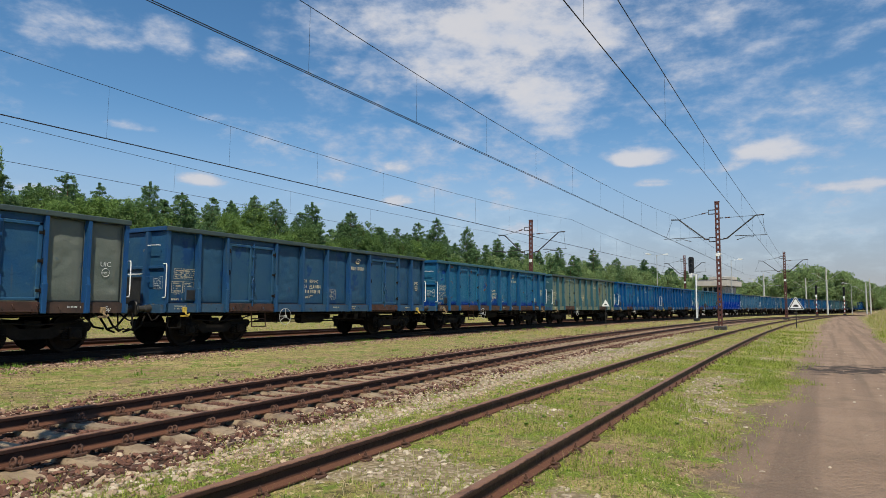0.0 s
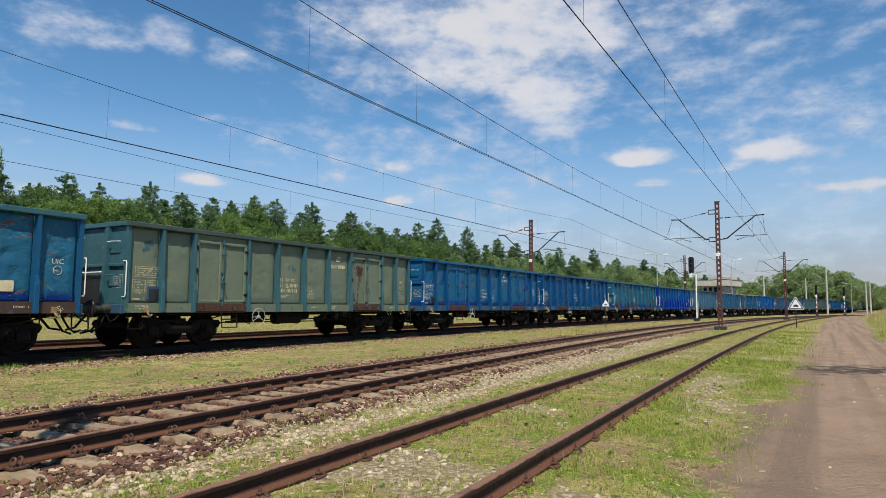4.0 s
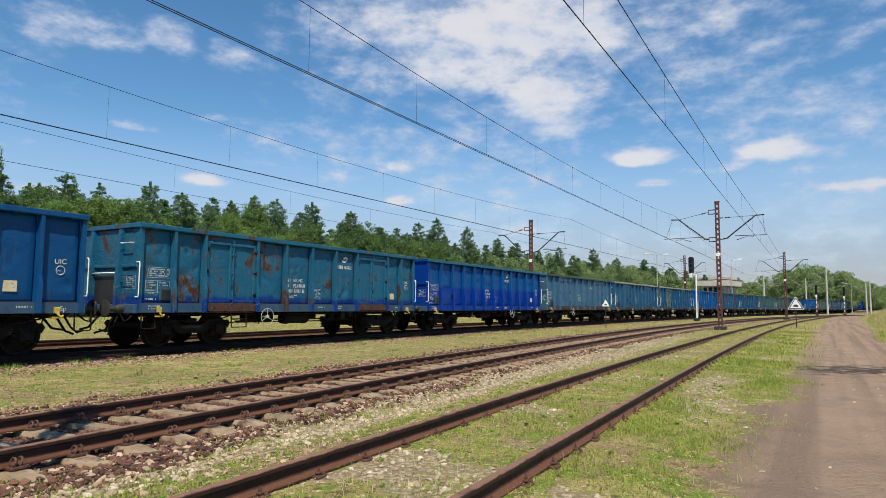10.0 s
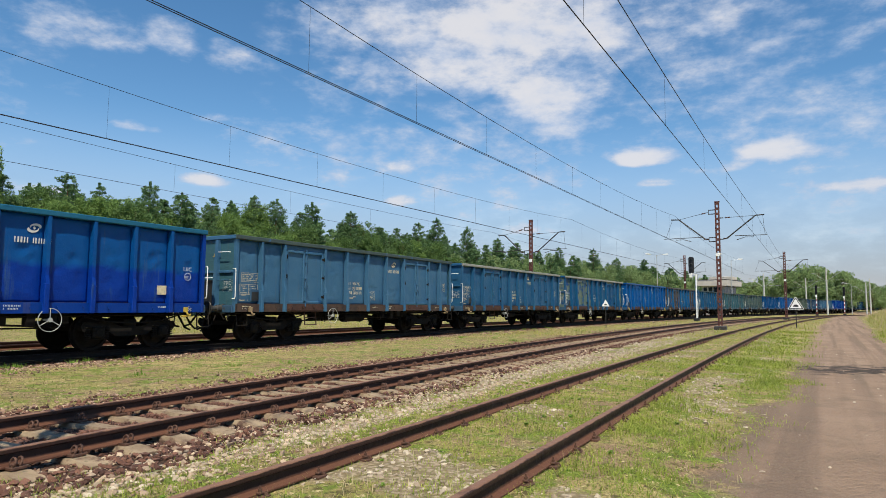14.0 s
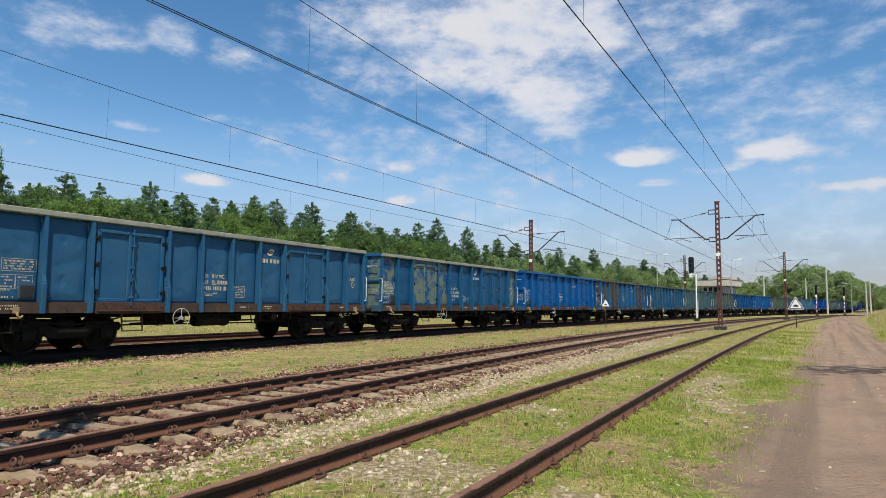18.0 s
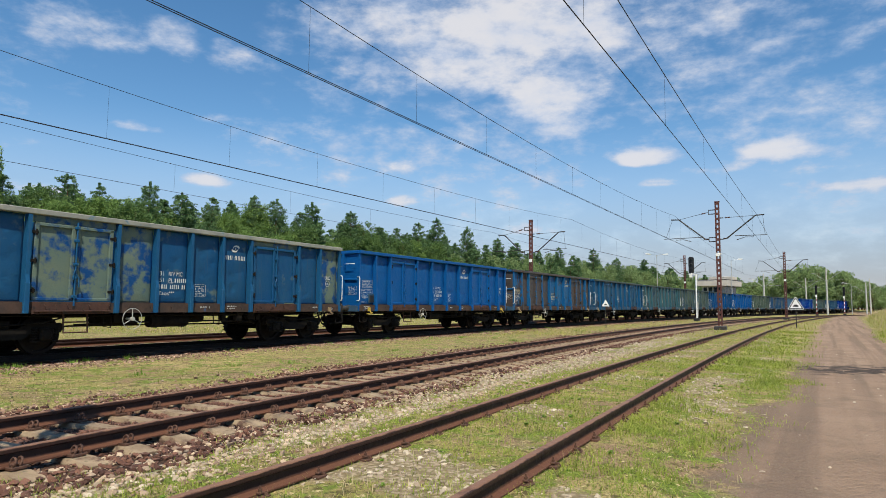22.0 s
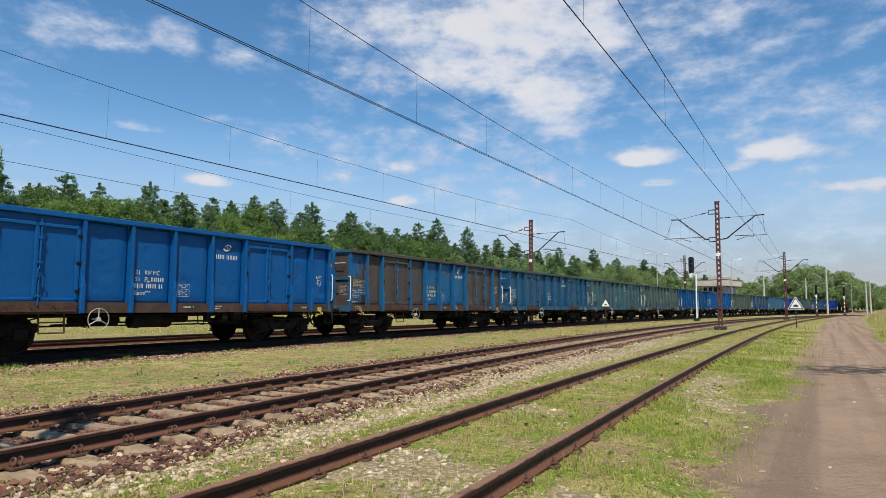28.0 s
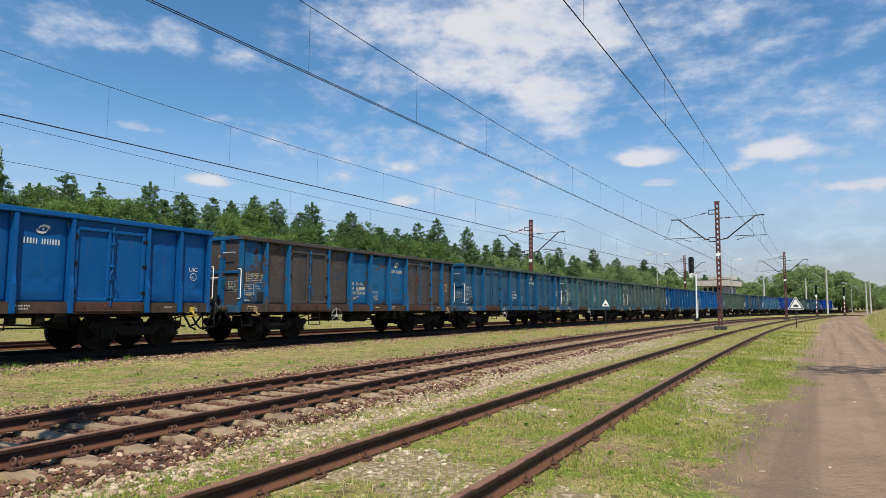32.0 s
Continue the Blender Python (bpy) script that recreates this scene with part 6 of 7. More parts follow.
def cloud_dome():
    az = np.radians(np.concatenate([np.arange(-180, -46, 3.0), np.arange(-46, 46, 0.4), np.arange(46, 180.1, 3.0)]))
    el = np.radians(np.concatenate([np.arange(-1.5, 30, 0.3), np.arange(30, 90.1, 4.0)]))
    A, E = np.meshgrid(az, el)
    R = 2600.0
    v = np.stack([R * np.sin(A) * np.cos(E), R * np.cos(A) * np.cos(E), R * np.sin(E)], -1).reshape(-1, 3)
    na, ne = len(az), len(el)
    ii, jj = np.meshgrid(np.arange(na - 1), np.arange(ne - 1))
    b = (jj * na + ii).ravel()
    m = bpy.data.materials.new("clouds")
    me = raw_mesh("clouds", v, np.stack([b, b + na, b + na + 1, b + 1], 1), m, True)
    Ad, Ed = np.degrees(A), np.degrees(E)
    wob = smooth_noise(Ad + 300, Ed * 2 + 300, 5.0, 31) - 0.5
    wob2 = smooth_noise(Ad + 700, Ed * 2 + 100, 5.0, 33) - 0.5
    cover = np.zeros_like(A)
    for a, e, w, h, k in CLOUDS + CLOUDS2 + CLOUDS3:
        da = (Ad - a + wob * min(w, 4.0) * 1.1) / w
        de = (Ed - e + wob2 * min(h, 2.0) * 1.1) / h
        de = np.where(de < 0, de * 1.35, de)
        cover = np.maximum(cover, k * np.exp(-(da * da + de * de) ** 1.5 * 0.7))
    # the rest of the sky: scattered fields of the same clouds, open round the sun
    rest = step(0.52, 0.72, smooth_noise(Ad * 0.5 + 900, Ed + 900, 9.0, 35)) * 0.5 * step(40, 55, np.abs(Ad))
    sun_el, sun_az = math.degrees(math.asin(TO_SUN.z)), 177.0
    away = np.minimum(np.abs(np.abs(Ad) - sun_az), 180) * np.cos(np.radians(Ed))
    rest = rest * step(18, 34, np.hypot(away, Ed - sun_el)) * (1 - step(50, 70, Ed))
    cover = np.maximum(cover, rest)
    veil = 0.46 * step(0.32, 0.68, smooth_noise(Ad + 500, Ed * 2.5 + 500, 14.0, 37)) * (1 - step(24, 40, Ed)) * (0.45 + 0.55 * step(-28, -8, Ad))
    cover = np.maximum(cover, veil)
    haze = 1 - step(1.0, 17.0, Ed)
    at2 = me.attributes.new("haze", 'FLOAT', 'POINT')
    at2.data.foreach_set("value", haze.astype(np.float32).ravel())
    at = me.attributes.new("cover", 'FLOAT', 'POINT')
    at.data.foreach_set("value", cover.astype(np.float32).ravel())
    m.use_nodes = True
    N, L = m.node_tree.nodes, m.node_tree.links
    N.remove(N["Principled BSDF"])
    att = N.new("ShaderNodeAttribute")
    att.attribute_name = "cover"
    tc = N.new("ShaderNodeTexCoord")
    mp = N.new("ShaderNodeMapping")
    mp.inputs["Scale"].default_value = (0.001, 0.001, 0.0021)
    L.new(tc.outputs["Object"], mp.inputs[0])

    def noisy(sc, det, rough, off):
        n = N.new("ShaderNodeTexNoise")
        n.noise_dimensions = '4D'
        n.inputs["Scale"].default_value, n.inputs["Detail"].default_value, n.inputs["Roughness"].default_value = sc, det, rough
        n.inputs["W"].default_value = off
        L.new(mp.outputs[0], n.inputs["Vector"])
        return n.outputs["Fac"]

    def calc(op, a, b):
        x = N.new("ShaderNodeMath")
        x.operation = op
        for i, q in enumerate((a, b)):
            if isinstance(q, float):
                x.inputs[i].default_value = q
            else:
                L.new(q, x.inputs[i])
        return x.outputs[0]

    def rng(src, a, b, c=0.0, d=1.0):
        r = N.new("ShaderNodeMapRange")
        r.interpolation_type = 'SMOOTHSTEP'
        for i, q in enumerate((a, b, c, d)):
            r.inputs[i + 1].default_value = q
        L.new(src, r.inputs[0])
        return r.outputs[0]

    n1 = noisy(8.0, 9.0, 0.60, 0.0)
    dens = calc('ADD', att.outputs["Fac"], calc('MULTIPLY', calc('SUBTRACT', n1, 0.5), 1.5))
    alpha = calc('MULTIPLY', rng(dens, 0.15, 0.95), rng(att.outputs["Fac"], 0.02, 0.22))
    shade = rng(calc('ADD', dens, calc('MULTIPLY', noisy(5.0, 6.0, 0.6, 4.0), 1.3)), 0.85, 1.85)
    col = N.new("ShaderNodeMix")
    col.data_type = 'RGBA'
    col.inputs[6].default_value, col.inputs[7].default_value = (0.58, 0.68, 0.87, 1), (0.88, 0.865, 0.885, 1)
    L.new(shade, col.inputs[0])
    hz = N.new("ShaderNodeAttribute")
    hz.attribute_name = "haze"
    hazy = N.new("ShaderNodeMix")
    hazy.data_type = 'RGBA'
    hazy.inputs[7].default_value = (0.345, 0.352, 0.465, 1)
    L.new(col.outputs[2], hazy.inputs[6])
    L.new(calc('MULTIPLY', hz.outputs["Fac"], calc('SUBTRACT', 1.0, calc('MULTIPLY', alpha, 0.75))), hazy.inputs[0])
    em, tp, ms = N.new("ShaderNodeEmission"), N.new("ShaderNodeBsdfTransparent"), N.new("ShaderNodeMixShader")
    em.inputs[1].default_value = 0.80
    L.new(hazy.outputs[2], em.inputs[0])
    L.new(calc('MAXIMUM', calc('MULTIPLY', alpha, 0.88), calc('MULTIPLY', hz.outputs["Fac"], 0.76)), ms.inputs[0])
    L.new(tp.outputs[0], ms.inputs[1])
    L.new(em.outputs[0], ms.inputs[2])
    L.new(ms.outputs[0], N["Material Output"].inputs[0])
    return tagged(new("clouds", me), "white drifting fair-weather clouds in a blue sky", "clouds", kind="structure")


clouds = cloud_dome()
# ---- sleepers and rail fastenings ----
def sleeper_mesh(l=2.4, w=0.235, h=0.18, dip=0.008):
    """A concrete sleeper, waisted in the middle, its top sloping at the rail seats."""
    sh = Shape()
    xs = (-l / 2, -0.95, -0.45, 0.45, 0.95, l / 2)
    vs, fs = [], []
    for i, x in enumerate(xs):
        top = -dip if abs(x) < 0.5 else (-0.035 if abs(x) > 1.0 else 0.0)
        ww = w * (0.42 if abs(x) < 0.5 else 0.5)
        tw = ww * 0.82
        vs += [(x, -ww, -h), (x, ww, -h), (x, ww, top - 0.04), (x, tw, top), (x, -tw, top), (x, -ww, top - 0.04)]
        if i:
            a = (i - 1) * 6
            fs += [(a + k, a + (k + 1) % 6, a + 6 + (k + 1) % 6, a + 6 + k) for k in range(6)]
    n = len(vs)
    fs += [(0, 1, 2, 3, 4, 5), tuple(range(n - 6, n))[::-1]]
    return sh.add(vs, fs).mesh("sleeper")


def clip_mesh():
    """A double spring ring on a ribbed plate, on the +x side of a rail at x = 0."""
    sh = Shape()
    sh.box(0.06, 0.15, -0.065, 0.065, -0.01, 0.014, 0.004)
    for y in (-0.026, 0.026):
        sh.tube([(0.10 + 0.036 * cos(a), y + 0.01 * sin(a), 0.046 + 0.036 * sin(a)) for a in np.linspace(0, 2 * pi, 12, endpoint=False)], 0.0095, 6, closed=True)
    sh.tube([(0.10, -0.05, 0.03), (0.10, 0.05, 0.03)], 0.012, 6)
    return sh.mesh("rail_clip")


def bolt_plate_mesh():
    """A rusty ribbed base plate with a clamp bolt, on the +x side of a rail."""
    sh = Shape()
    sh.box(0.05, 0.125, -0.06, 0.06, -0.03, 0.004, 0.004)
    sh.box(0.055, 0.095, -0.025, 0.025, 0.013, 0.030, 0.004)
    sh.lathe([(0.0, 0.07), (0.007, 0.07), (0.008, 0.05), (0.015, 0.05), (0.015, 0.031), (0.0, 0.031)], (0.075, 0, 0), 6, 2)
    sh.lathe([(0.0, 0.022), (0.016, 0.022), (0.018, 0.006), (0.0, 0.006)], (0.105, 0.03, 0), 6, 2)
    return sh.mesh("base_plate")


FIRST, PITCH = -3.96, 0.515      # sleepers of the middle track
SLEEPER, CLIP, BOLT = sleeper_mesh(), clip_mesh(), bolt_plate_mesh()
M_CLIP = mat("clip_rust", (0.085, 0.042, 0.028), (0.14, 0.072, 0.048), 8, 0.7, 0.3, 0.2, 60)
prng = random.Random(5)
s = FIRST
while s < 110:
    part("sleeper", SLEEPER, M_CONC, track_main, m=place(2, s, prng.uniform(-0.02, 0.02), 0.014 + prng.uniform(-0.014, 0.005), prng.uniform(-2, 2)))
    if -1 < s < 32:
        for off in (-0.7525, 0.7525):
            part("rail_clip", CLIP, M_CLIP, track_main, m=place(2, s, off, RAIL - 0.149))
            part("rail_clip", CLIP, M_CLIP, track_main, m=place(2, s, off, RAIL - 0.149, 180))
    s += PITCH
s = 0.0
while s < 62:
    part("sleeper", SLEEPER, M_WOOD, track_train, m=place(1, s, prng.uniform(-0.03, 0.03), -0.045, prng.uniform(-1, 1)))
    s += 0.62
s = 2.0
while s < 48:
    part("sleeper", SLEEPER, M_CONC, track_back, m=place(0, s, prng.uniform(-0.03, 0.03), -0.03, prng.uniform(-1, 1)))
    s += 0.62
timber = Shape().box(-1.3, 1.3, -0.12, 0.12, -0.16, 0.0, 0.012).mesh("sleeper")
s = -1.0
while s < 46:
    part("sleeper", timber, M_WOOD, track_siding, m=place(3, s, prng.uniform(-0.06, 0.06), -0.085 + prng.uniform(-0.03, 0.03), prng.uniform(-2, 2)))
    if s < 31:
        for off in (-0.7525, 0.7525):
            part("base_plate", BOLT, M_CLIP, track_siding, m=place(3, s, off, RAIL - 0.149))
            part("base_plate", BOLT, M_CLIP, track_siding, m=place(3, s, off, RAIL - 0.149, 180))
    s += 0.63


# ---- loose stones and grass ----
def icosa():
    t = (1 + sqrt(5)) / 2
    v = np.array([(-1, t, 0), (1, t, 0), (-1, -t, 0), (1, -t, 0), (0, -1, t), (0, 1, t), (0, -1, -t), (0, 1, -t), (t, 0, -1), (t, 0, 1), (-t, 0, -1), (-t, 0, 1)]) / sqrt(1 + t * t)
    f = np.array([(0, 11, 5), (0, 5, 1), (0, 1, 7), (0, 7, 10), (0, 10, 11), (1, 5, 9), (5, 11, 4), (11, 10, 2), (10, 7, 6), (7, 1, 8), (3, 9, 4), (3, 4, 2), (3, 2, 6), (3, 6, 8), (3, 8, 9), (4, 9, 5), (2, 4, 11), (6, 2, 10), (8, 6, 7), (9, 8, 1)])
    return v, f


def stones(name, label, pts, size, material, seed, sink=0.3):
    """Broken stones lying at plan points, as one mesh."""
    rng = np.random.RandomState(seed)
    v, f = icosa()
    n = len(pts)
    sz = size[0] + (size[1] - size[0]) * rng.rand(n) ** 2
    sc = sz[:, None] * (0.6 + 0.8 * rng.rand(n, 3)) * np.array((1.15, 1.0, 0.72))
    jit = 1 + 0.27 * rng.normal(size=(n, 12, 1))
    a, b = rng.rand(n) * 2 * pi, rng.normal(size=n) * 0.5
    P = v[None] * np.clip(jit, 0.55, 1.5) * sc[:, None, :]
    ca, sa, cb, sb = np.cos(a)[:, None], np.sin(a)[:, None], np.cos(b)[:, None], np.sin(b)[:, None]
    x, y, z = P[..., 0], P[..., 1], P[..., 2]
    y, z = y * cb - z * sb, y * sb + z * cb
    x, y = x * ca - y * sa, x * sa + y * ca
    gz = height(pts[:, 0], pts[:, 1])
    P = np.stack([x + pts[:, :1], y + pts[:, 1:2], z + (gz + sz * (0.5 - sink))[:, None]], -1).reshape(-1, 3)
    F = (f[None] + 12 * np.arange(n)[:, None, None]).reshape(-1, 3)
    return tagged(new(name, raw_mesh(name, P, F, material)), label, "stones", kind="stuff")


srng = np.random.RandomState(77)


def scatter(n, s_range, o_range, trk, power=1.0):
    """Plan points along a track, denser near the foot of it."""
    s = s_range[0] + (s_range[1] - s_range[0]) * srng.rand(n) ** power
    o = o_range[0] + (o_range[1] - o_range[0]) * srng.rand(n)
    t, d, k = TRACK[trk]
    e = t + k * s
    x = -d * cos(t) + (cos(t) - np.cos(e)) / k + o * np.cos(e)
    y = d * sin(t) + (np.sin(e) - sin(t)) / k - o * np.sin(e)
    return np.stack([x, y], 1), s, o


def clear_of_rails(p, pad=0.085):
    ok = np.ones(len(p), bool)
    for n in (0, 1, 2, 3):
        so, oo = track_coords(n, p[:, 0], p[:, 1])
        ok &= np.abs(np.abs(oo) - 0.7525) > pad
    return ok


M_BALLAST = mat("brown_ballast", (0.045, 0.018, 0.013), (0.185, 0.085, 0.054), 0.8, 0.9, 0, 0.3, 60, ((0.46, 0.36, 0.26),), 0.66, 30.0, soft=0.02, island=0.85)
M_MIXED = mat("mixed_stones", (0.09, 0.045, 0.03), (0.42, 0.28, 0.19), 0.8, 0.9, 0, 0.3, 60, ((0.58, 0.47, 0.36),), 0.60, 40.0, soft=0.02, island=0.85)
M_PALE = mat("pale_limestone", (0.26, 0.19, 0.125), (0.58, 0.49, 0.37), 0.8, 0.9, 0, 0.3, 60, ((0.20, 0.12, 0.085),), 0.68, 2.0, soft=0.04, island=0.85)
p, s, o = scatter(64000, (-3, 42), (-2.7, 1.75), 2, 2.0)
q = zones(p[:, 0], p[:, 1])[1]
keep = (srng.rand(len(p)) < q) & clear_of_rails(p)
# sleepers stay mostly bare
lay = ((s - FIRST) / PITCH) % 1.0
on_sleeper = (lay < 0.22) | (lay > 0.78)
keep &= ~(on_sleeper & (np.abs(o) < 1.2) & (srng.rand(len(p)) < np.where(np.abs(o) < 0.75, 0.95, 0.55)))
stones("ballast_stones", "rust-brown broken ballast between and beside the rails", p[keep], (0.011, 0.036), M_BALLAST, 1, 0.1)
p, s, o = scatter(16000, (2, 60), (-2.0, 1.9), 1, 1.4)
keep = (srng.rand(len(p)) < zones(p[:, 0], p[:, 1])[1] * (0.4 + 0.6 * (o > 0.9))) & clear_of_rails(p)
stones("ballast_stones", "grey-brown ballast along the train's track", p[keep], (0.014, 0.042), M_BALLAST, 2)
p, s, o = scatter(130000, (-1, 40), (-3.4, 2.6), 3, 1.8)
zr, zb, zp = zones(p[:, 0], p[:, 1])
keep = (srng.rand(len(p)) < np.clip(zp * 0.62, 0, 1) * (1 - 0.5 * (np.abs(o) < 0.75)) * (1 - 0.55 * (o > 0.75))) & clear_of_rails(p)
stones("pale_stones", "pale loose limestone between the tracks", p[keep], (0.006, 0.028), M_PALE, 3)
for trk, rngo, seed in ((2, (-3.4, -1.3), 7), (1, (1.2, 3.2), 8)):
    p, s, o = scatter(22000, (-3, 60) if trk == 2 else (3, 75), rngo, trk, 1.7)
    u = np.abs(o) - 1.2
    keep = (srng.rand(len(p)) < np.exp(-(u / 1.15) ** 2) * (0.35 + 0.65 * step(0.35, 0.6, smooth_noise(p[:, 0], p[:, 1], 1.3, 71)))) & clear_of_rails(p)
    stones("ballast_stones", "brown and pale stones strewn along the verge", p[keep], (0.010, 0.038), M_MIXED, seed, 0.1)
pr = np.stack([srng.uniform(0, 16, 1500), srng.uniform(3.5, 24, 1500)], 1)
keep = srng.rand(len(pr)) < zones(pr[:, 0], pr[:, 1])[0] * 0.45
stones("road_gravel", "small stones on the dirt road", pr[keep], (0.006, 0.02), M_PALE, 4)


def blades(name, label, pts, length, width, material, seed, droop=0.5):
    """Grass blades as bent strips of two quads."""
    rng = np.random.RandomState(seed)
    n = len(pts)
    a = rng.rand(n) * 2 * pi
    L = length * (0.45 + 0.9 * rng.rand(n))
    W = width * (0.6 + 0.8 * rng.rand(n))
    t = (0.15 + droop * rng.rand(n))
    dx, dy = np.cos(a), np.sin(a)
    gz = height(pts[:, 0], pts[:, 1]) - 0.01
    px, py = -dy, dx
    rows = []
    for u, wk in ((0.0, 1.0), (0.5, 0.8), (1.0, 0.12)):
        out = L * t * u * u
        cx, cy, cz = pts[:, 0] + dx * out, pts[:, 1] + dy * out, gz + L * u * (1 - 0.35 * t * u)
        for sg in (-1, 1):
            rows.append(np.stack([cx + sg * px * W * wk * 0.5, cy + sg * py * W * wk * 0.5, cz], 1))
    V = np.stack(rows, 1).reshape(-1, 3)
    b = 6 * np.arange(n)[:, None]
    F = np.concatenate([b + np.array([0, 1, 3, 2]), b + np.array([2, 3, 5, 4])], 0)
    return tagged(new(name, raw_mesh(name, V, F, material)), label, "grass", kind="stuff")


M_GRASS = mat("short_grass", (0.20, 0.26, 0.03), (0.47, 0.42, 0.11), 0.9, 0.8, 0, 0.0, island=0.45, transl=0.3)
M_VERGE = mat("verge_grass", (0.135, 0.165, 0.035), (0.44, 0.41, 0.14), 0.7, 0.8, 0, 0.0, island=0.6, transl=0.3)
M_FRESH = mat("fresh_grass", (0.14, 0.215, 0.026), (0.45, 0.48, 0.10), 0.9, 0.75, 0, 0.0, island=0.5, transl=0.35)
M_DRY = mat("dry_grass", (0.40, 0.32, 0.17), (0.54, 0.45, 0.26), 0.8, 0.85, 0, 0.0, island=0.6, transl=0.3)
M_WEED = mat("weed_leaves", (0.12, 0.22, 0.025), (0.22, 0.34, 0.05), 1.5, 0.6, 0, 0.0, island=0.6, transl=0.35)


def grass_points(n, x, y, power=1.0):
    p = np.stack([srng.uniform(*x, n), y[0] + (y[1] - y[0]) * srng.rand(n) ** power], 1)
    return p


def in_view(p, pad=2.0):
    return np.abs(p[:, 0]) < p[:, 1] * 0.76 + pad


p = grass_points(430000, (-20, 26), (3.2, 38), 1.7)
p = p[in_view(p)]
zr, zb, zp = zones(p[:, 0], p[:, 1])
n1 = smooth_noise(p[:, 0], p[:, 1], 0.8, 61)
s3, o3 = track_coords(3, p[:, 0], p[:, 1])
s1, o1 = track_coords(1, p[:, 0], p[:, 1])
n2 = smooth_noise(p[:, 0], p[:, 1], 2.6, 63)
free = (1 - zr) * (1 - np.clip(zb * 1.3, 0, 1)) * (1 - 0.93 * zp)
free *= np.where(np.abs(o1) < 2.0, 0.15, 1.0)
tuft = step(0.40, 0.60, 0.6 * n1 + 0.4 * n2)
r = srng.rand(len(p))
near_road = (o3 > -2.6)
verge = o3 < -4.0
short = r < free * (0.06 + 0.94 * tuft) * np.where(near_road, 0.95, np.where(verge, 0.42, 0.5))
blades("short_grass", "short yellow-green grass between the tracks", p[short & ~near_road & ~verge], 0.036, 0.007, M_GRASS, 21, 1.3)
blades("verge_grass", "short olive grass on the verge beside the train", p[short & verge], 0.05, 0.013, M_VERGE, 28, 1.2)
blades("fresh_grass", "fresh green grass beside the siding", p[short & near_road], 0.06, 0.009, M_FRESH, 22)
# denser, finer turf near at hand
pn = grass_points(420000, (-7, 13), (3.2, 17), 1.5)
pn = pn[in_view(pn, 0.6)]
a1, b1, c1 = zones(pn[:, 0], pn[:, 1])
sn, on = track_coords(3, pn[:, 0], pn[:, 1])
m1, m2, m3 = smooth_noise(pn[:, 0], pn[:, 1], 0.8, 61), smooth_noise(pn[:, 0], pn[:, 1], 2.6, 63), smooth_noise(pn[:, 0], pn[:, 1], 1.1, 67)
turf = (1 - a1) * (1 - np.clip(1.3 * b1, 0, 1)) * (1 - 0.70 * c1) * step(0.30, 0.54, 0.5 * m1 + 0.3 * m2 + 0.2 * m3)
rn = srng.rand(len(pn))
good = clear_of_rails(pn, 0.05) & (on > -3.2)
blades("turf", "dense short green turf in and beside the siding", pn[good & (rn < turf)], 0.046, 0.0065, M_FRESH, 31, 1.3)
lush = good & (on > 0.9) & (rn < (1 - a1) * step(0.44, 0.60, 0.55 * m3 + 0.45 * m1) * step(4.0, 7.5, pn[:, 1]) * 0.8)
blades("lush_grass", "taller lush green grass along the road's edge", pn[lush], 0.095, 0.007, M_FRESH, 29, 1.2)
lush = (o3 > 0.9) & (p[:, 1] > 15) & (r < (1 - zr) * step(0.40, 0.58, 0.55 * n1 + 0.45 * n2) * 0.9)
blades("lush_grass", "lush green grass farther along the road", p[lush], 0.13, 0.016, M_FRESH, 32, 1.0)
r2 = srng.rand(len(p))
blades("dry_grass", "dry straw-coloured grass among stones", p[(r2 < free * np.where(o3 < -4.0, 0.22, 0.10) * (1.3 - tuft)) | ((r2 < 0.06 * zp) & (n1 > 0.45))], 0.085, 0.006, M_DRY, 23, 0.9)
# tufts along the rails and in the siding
tp = []
for k in range(900):
    pp, ss, oo = scatter(1, (0.5, 30), (-2.9, 4.2), 3, 1.3)
    tp.append(np.repeat(pp, 34, 0) + srng.normal(size=(34, 2)) * 0.085)
tp = np.concatenate(tp)
zr, zb, zp = zones(tp[:, 0], tp[:, 1])
tp = tp[(zr < 0.25) & clear_of_rails(tp, 0.05)]
blades("grass_tufts", "taller green tufts along the siding", tp, 0.06, 0.006, M_FRESH, 24, 1.1)
# far grass, coarser
p = grass_points(60000, (-60, 60), (30, 95), 1.3)
p = p[in_view(p)]
zr, zb, zp = zones(p[:, 0], p[:, 1])
s1, o1 = track_coords(1, p[:, 0], p[:, 1])
p = p[(srng.rand(len(p)) < (1 - zr) * (1 - zb) * 0.8) & (np.abs(o1) > 1.9)]
blades("distant_grass", "grass on the verges farther off", p, 0.12, 0.03, M_GRASS, 25)
# rank grass to the right of the road
p = grass_points(60000, (10, 100), (10, 120), 1.0)
xl, xr = road_span(p[:, 1])
w = (p[:, 0] - xr)
p = p[(w > 0.1) & (w < 14) & in_view(p, 3.0) & (srng.rand(len(p)) < step(0.0, 1.2, w))]
blades("rank_grass", "tall rank grass beside the road", p, 0.55, 0.02, M_GRASS, 26, 0.7)
xl, xr = road_span(p[:, 1])
pd = p[srng.rand(len(p)) < 0.6 + 0.4 * step(1.0, 4.0, p[:, 0] - xr)]
blades("straw_stalks", "dry straw stalks in the rank grass", pd, 0.85, 0.014, M_DRY, 27, 0.5)


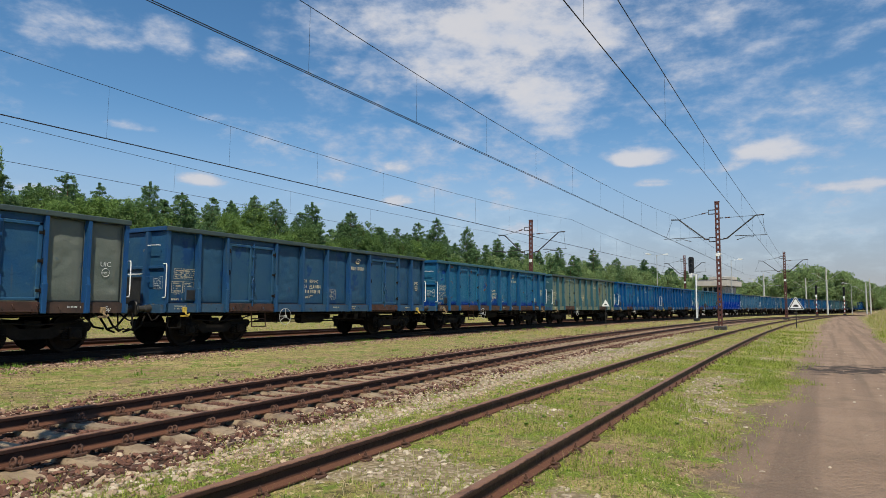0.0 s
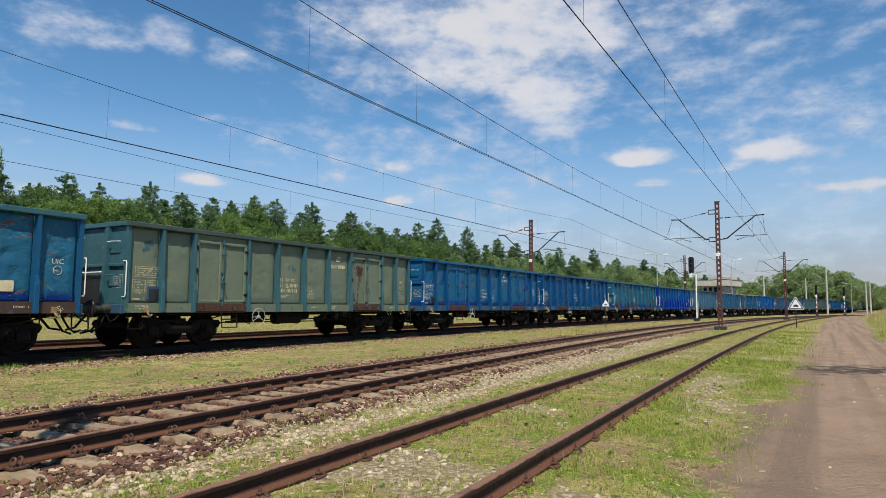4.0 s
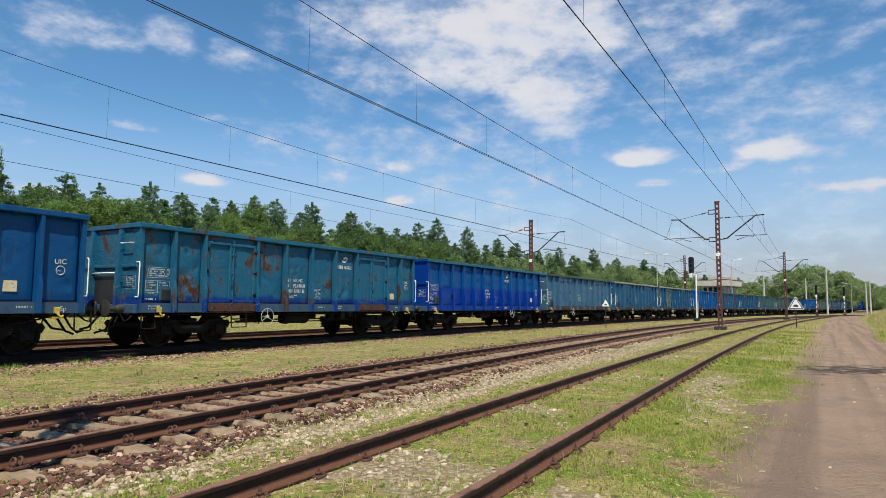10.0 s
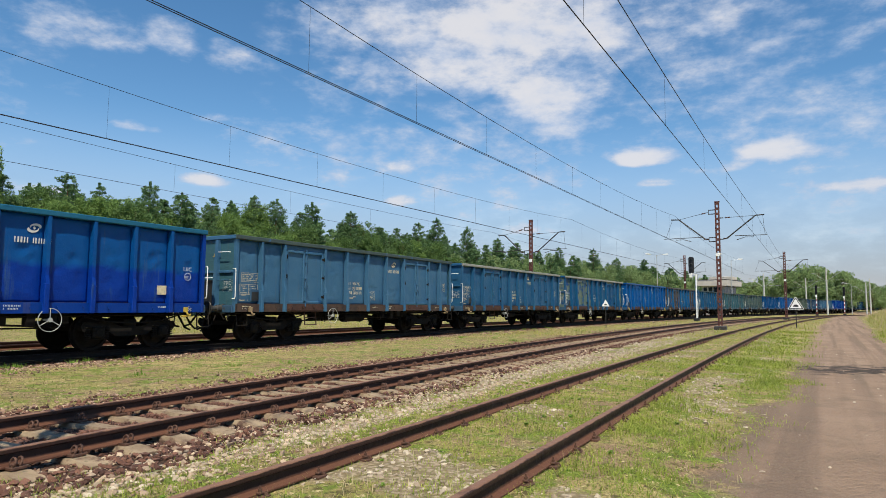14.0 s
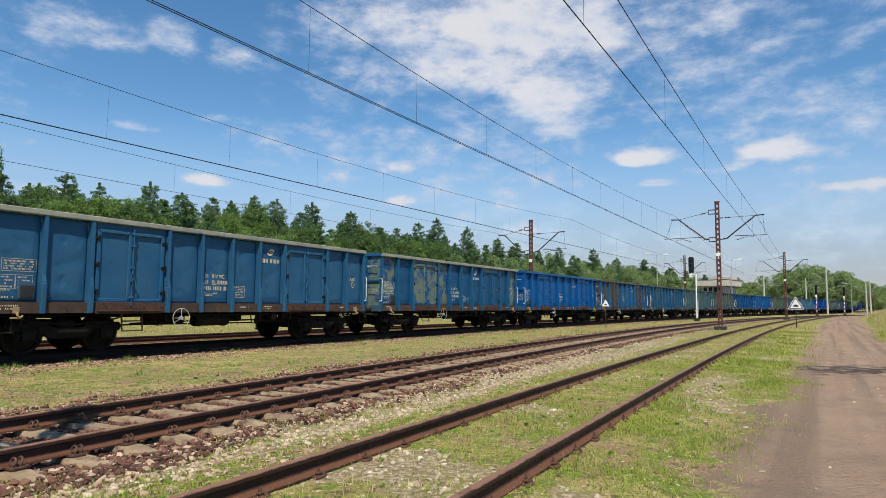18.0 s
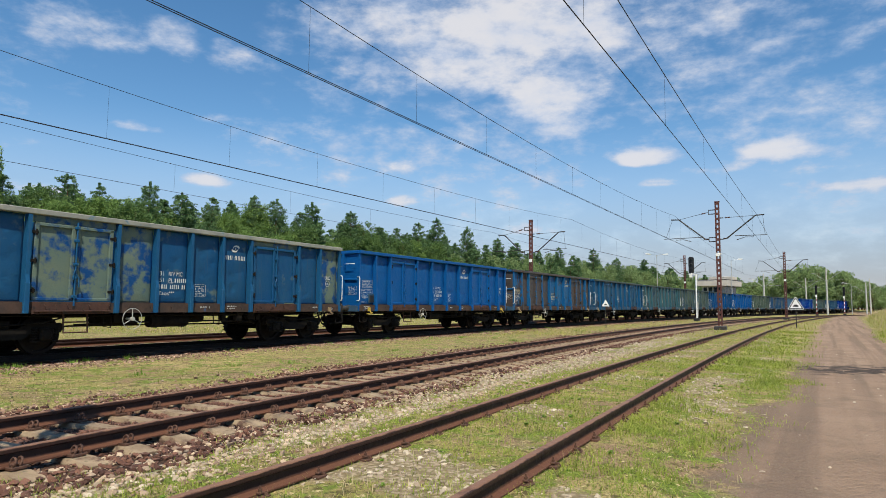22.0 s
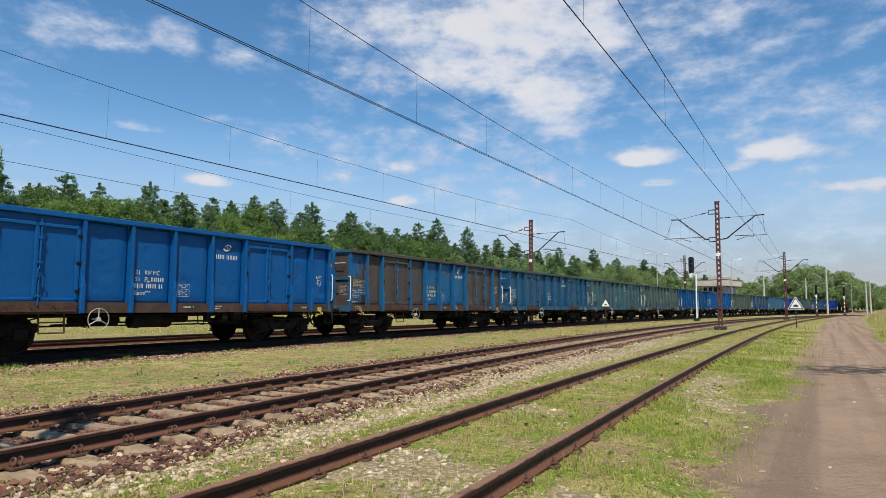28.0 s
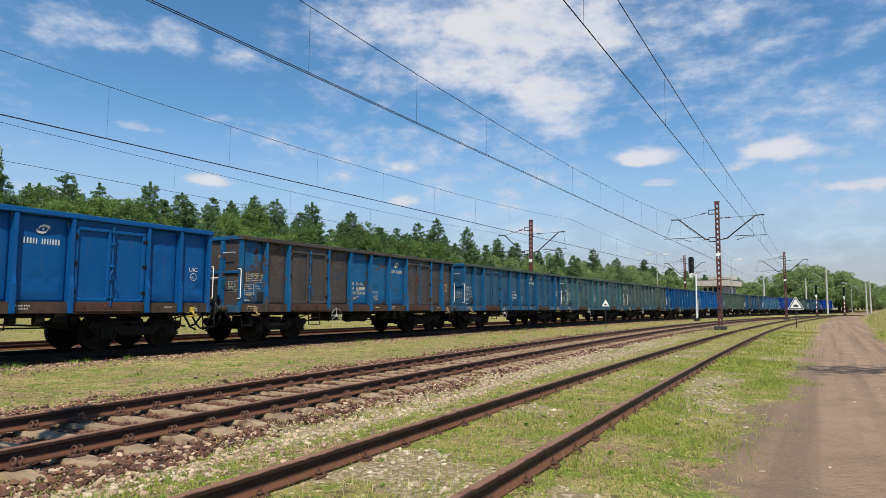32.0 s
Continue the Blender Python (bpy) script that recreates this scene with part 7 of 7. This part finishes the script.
def rosettes(name, label, pts, seed):
    """Low weeds: rings of broad pointed leaves."""
    rng = np.random.RandomState(seed)
    V, F = [], []
    for x, y in pts:
        z = float(height(np.array([x]), np.array([y]))[0])
        n = rng.randint(8, 16)
        R = rng.uniform(0.025, 0.06)
        for k in range(n):
            a = rng.rand() * 2 * pi
            l, w, up = R * rng.uniform(0.6, 1.2), R * rng.uniform(0.16, 0.28), R * rng.uniform(0.2, 0.9)
            c, s_ = cos(a), sin(a)
            b = len(V)
            V += [(x, y, z), (x + 0.55 * l * c - w * s_, y + 0.55 * l * s_ + w * c, z + up * 0.8), (x + l * c, y + l * s_, z + up * 0.7), (x + 0.55 * l * c + w * s_, y + 0.55 * l * s_ - w * c, z + up * 0.8)]
            F.append((b, b + 1, b + 2, b + 3))
    return tagged(new(name, raw_mesh(name, np.array(V), np.array(F), M_WEED)), label, "weeds", kind="stuff")


pp, ss, oo = scatter(150, (1.0, 18), (-2.0, 3.5), 3, 1.2)
zr, zb, zp = zones(pp[:, 0], pp[:, 1])
rosettes("broadleaf_weeds", "bright green broad-leaved weeds in the siding", pp[(zr < 0.2) & clear_of_rails(pp, 0.12)], 41)
pp, ss, oo = scatter(60, (4.0, 40), (1.3, 2.2), 1, 1.2)
rosettes("broadleaf_weeds", "green weeds beside the train's track", pp, 42)

# green tufts beside the train's track and the track behind it
tp = []
for trk, n, orng in ((1, 26, (0.95, 1.6)), (0, 60, (0.2, 2.4)), (1, 16, (2.0, 6.0))):
    pp, ss, oo = scatter(n, (3.0, 40), orng, trk, 1.3)
    for q in pp:
        tp.append(q[None] + srng.normal(size=(46, 2)) * srng.uniform(0.05, 0.16))
tp = np.concatenate(tp)
blades("weed_tufts", "leafy green tufts along the rails by the train", tp[clear_of_rails(tp, 0.06)], 0.12, 0.014, M_WEED, 30, 1.2)

M_TAN = mat("tan_stone", (0.17, 0.10, 0.065), (0.55, 0.42, 0.29), 0.8, 0.9, 0, 0.3, 60, ((0.58, 0.47, 0.34),), 0.66, 30.0, soft=0.02, island=0.85)
# tan stones where the ballast spills out beside the near rail
p, s, o = scatter(14000, (-3, 20), (0.9, 3.0), 2, 1.9)
keep = (srng.rand(len(p)) < 1.0 - 0.42 * (o - 0.95)) & clear_of_rails(p, 0.12)
stones("tan_stones", "tan stones spilling from the ballast", p[keep], (0.009, 0.034), M_TAN, 6)
# ---- what moves ----
def motions():
    stops = [0.5 * i for i in range(65)]
    for n, wg in enumerate(WAGONS):
        rows = []
        for t in stops:
            s = WAGON * n + travel(t) + SLACK.get(n, 0.0)
            x, y = on_track(1, s)
            rows.append((t, pose(x, y, RAIL, 0, 0, 90 - math.degrees(heading(1, s)))))
        walk(wg, rows)
    walk(clouds, [(0.0, pose(0, 0, 0, 0, 0, 0)), (16.0, pose(0, 0, 0, 0, 0, -0.3)), (32.0, pose(0, 0, 0, 0, 0, -0.6))])
    turns, t, last = [0.0], 0.0, travel(0.0)
    while t < 32.0:
        t = round(t + 1 / 30, 4)
        if abs(travel(t) - last) / 0.46 > radians(72) or t >= 31.999:
            turns.append(min(t, 32.0))
            last = travel(t)
    for ws in WHEELS:
        home = ws.matrix_basis.copy()
        walk(ws, [(t, home @ Matrix.Rotation(travel(t) / 0.46, 4, 'Y')) for t in turns])


motions()
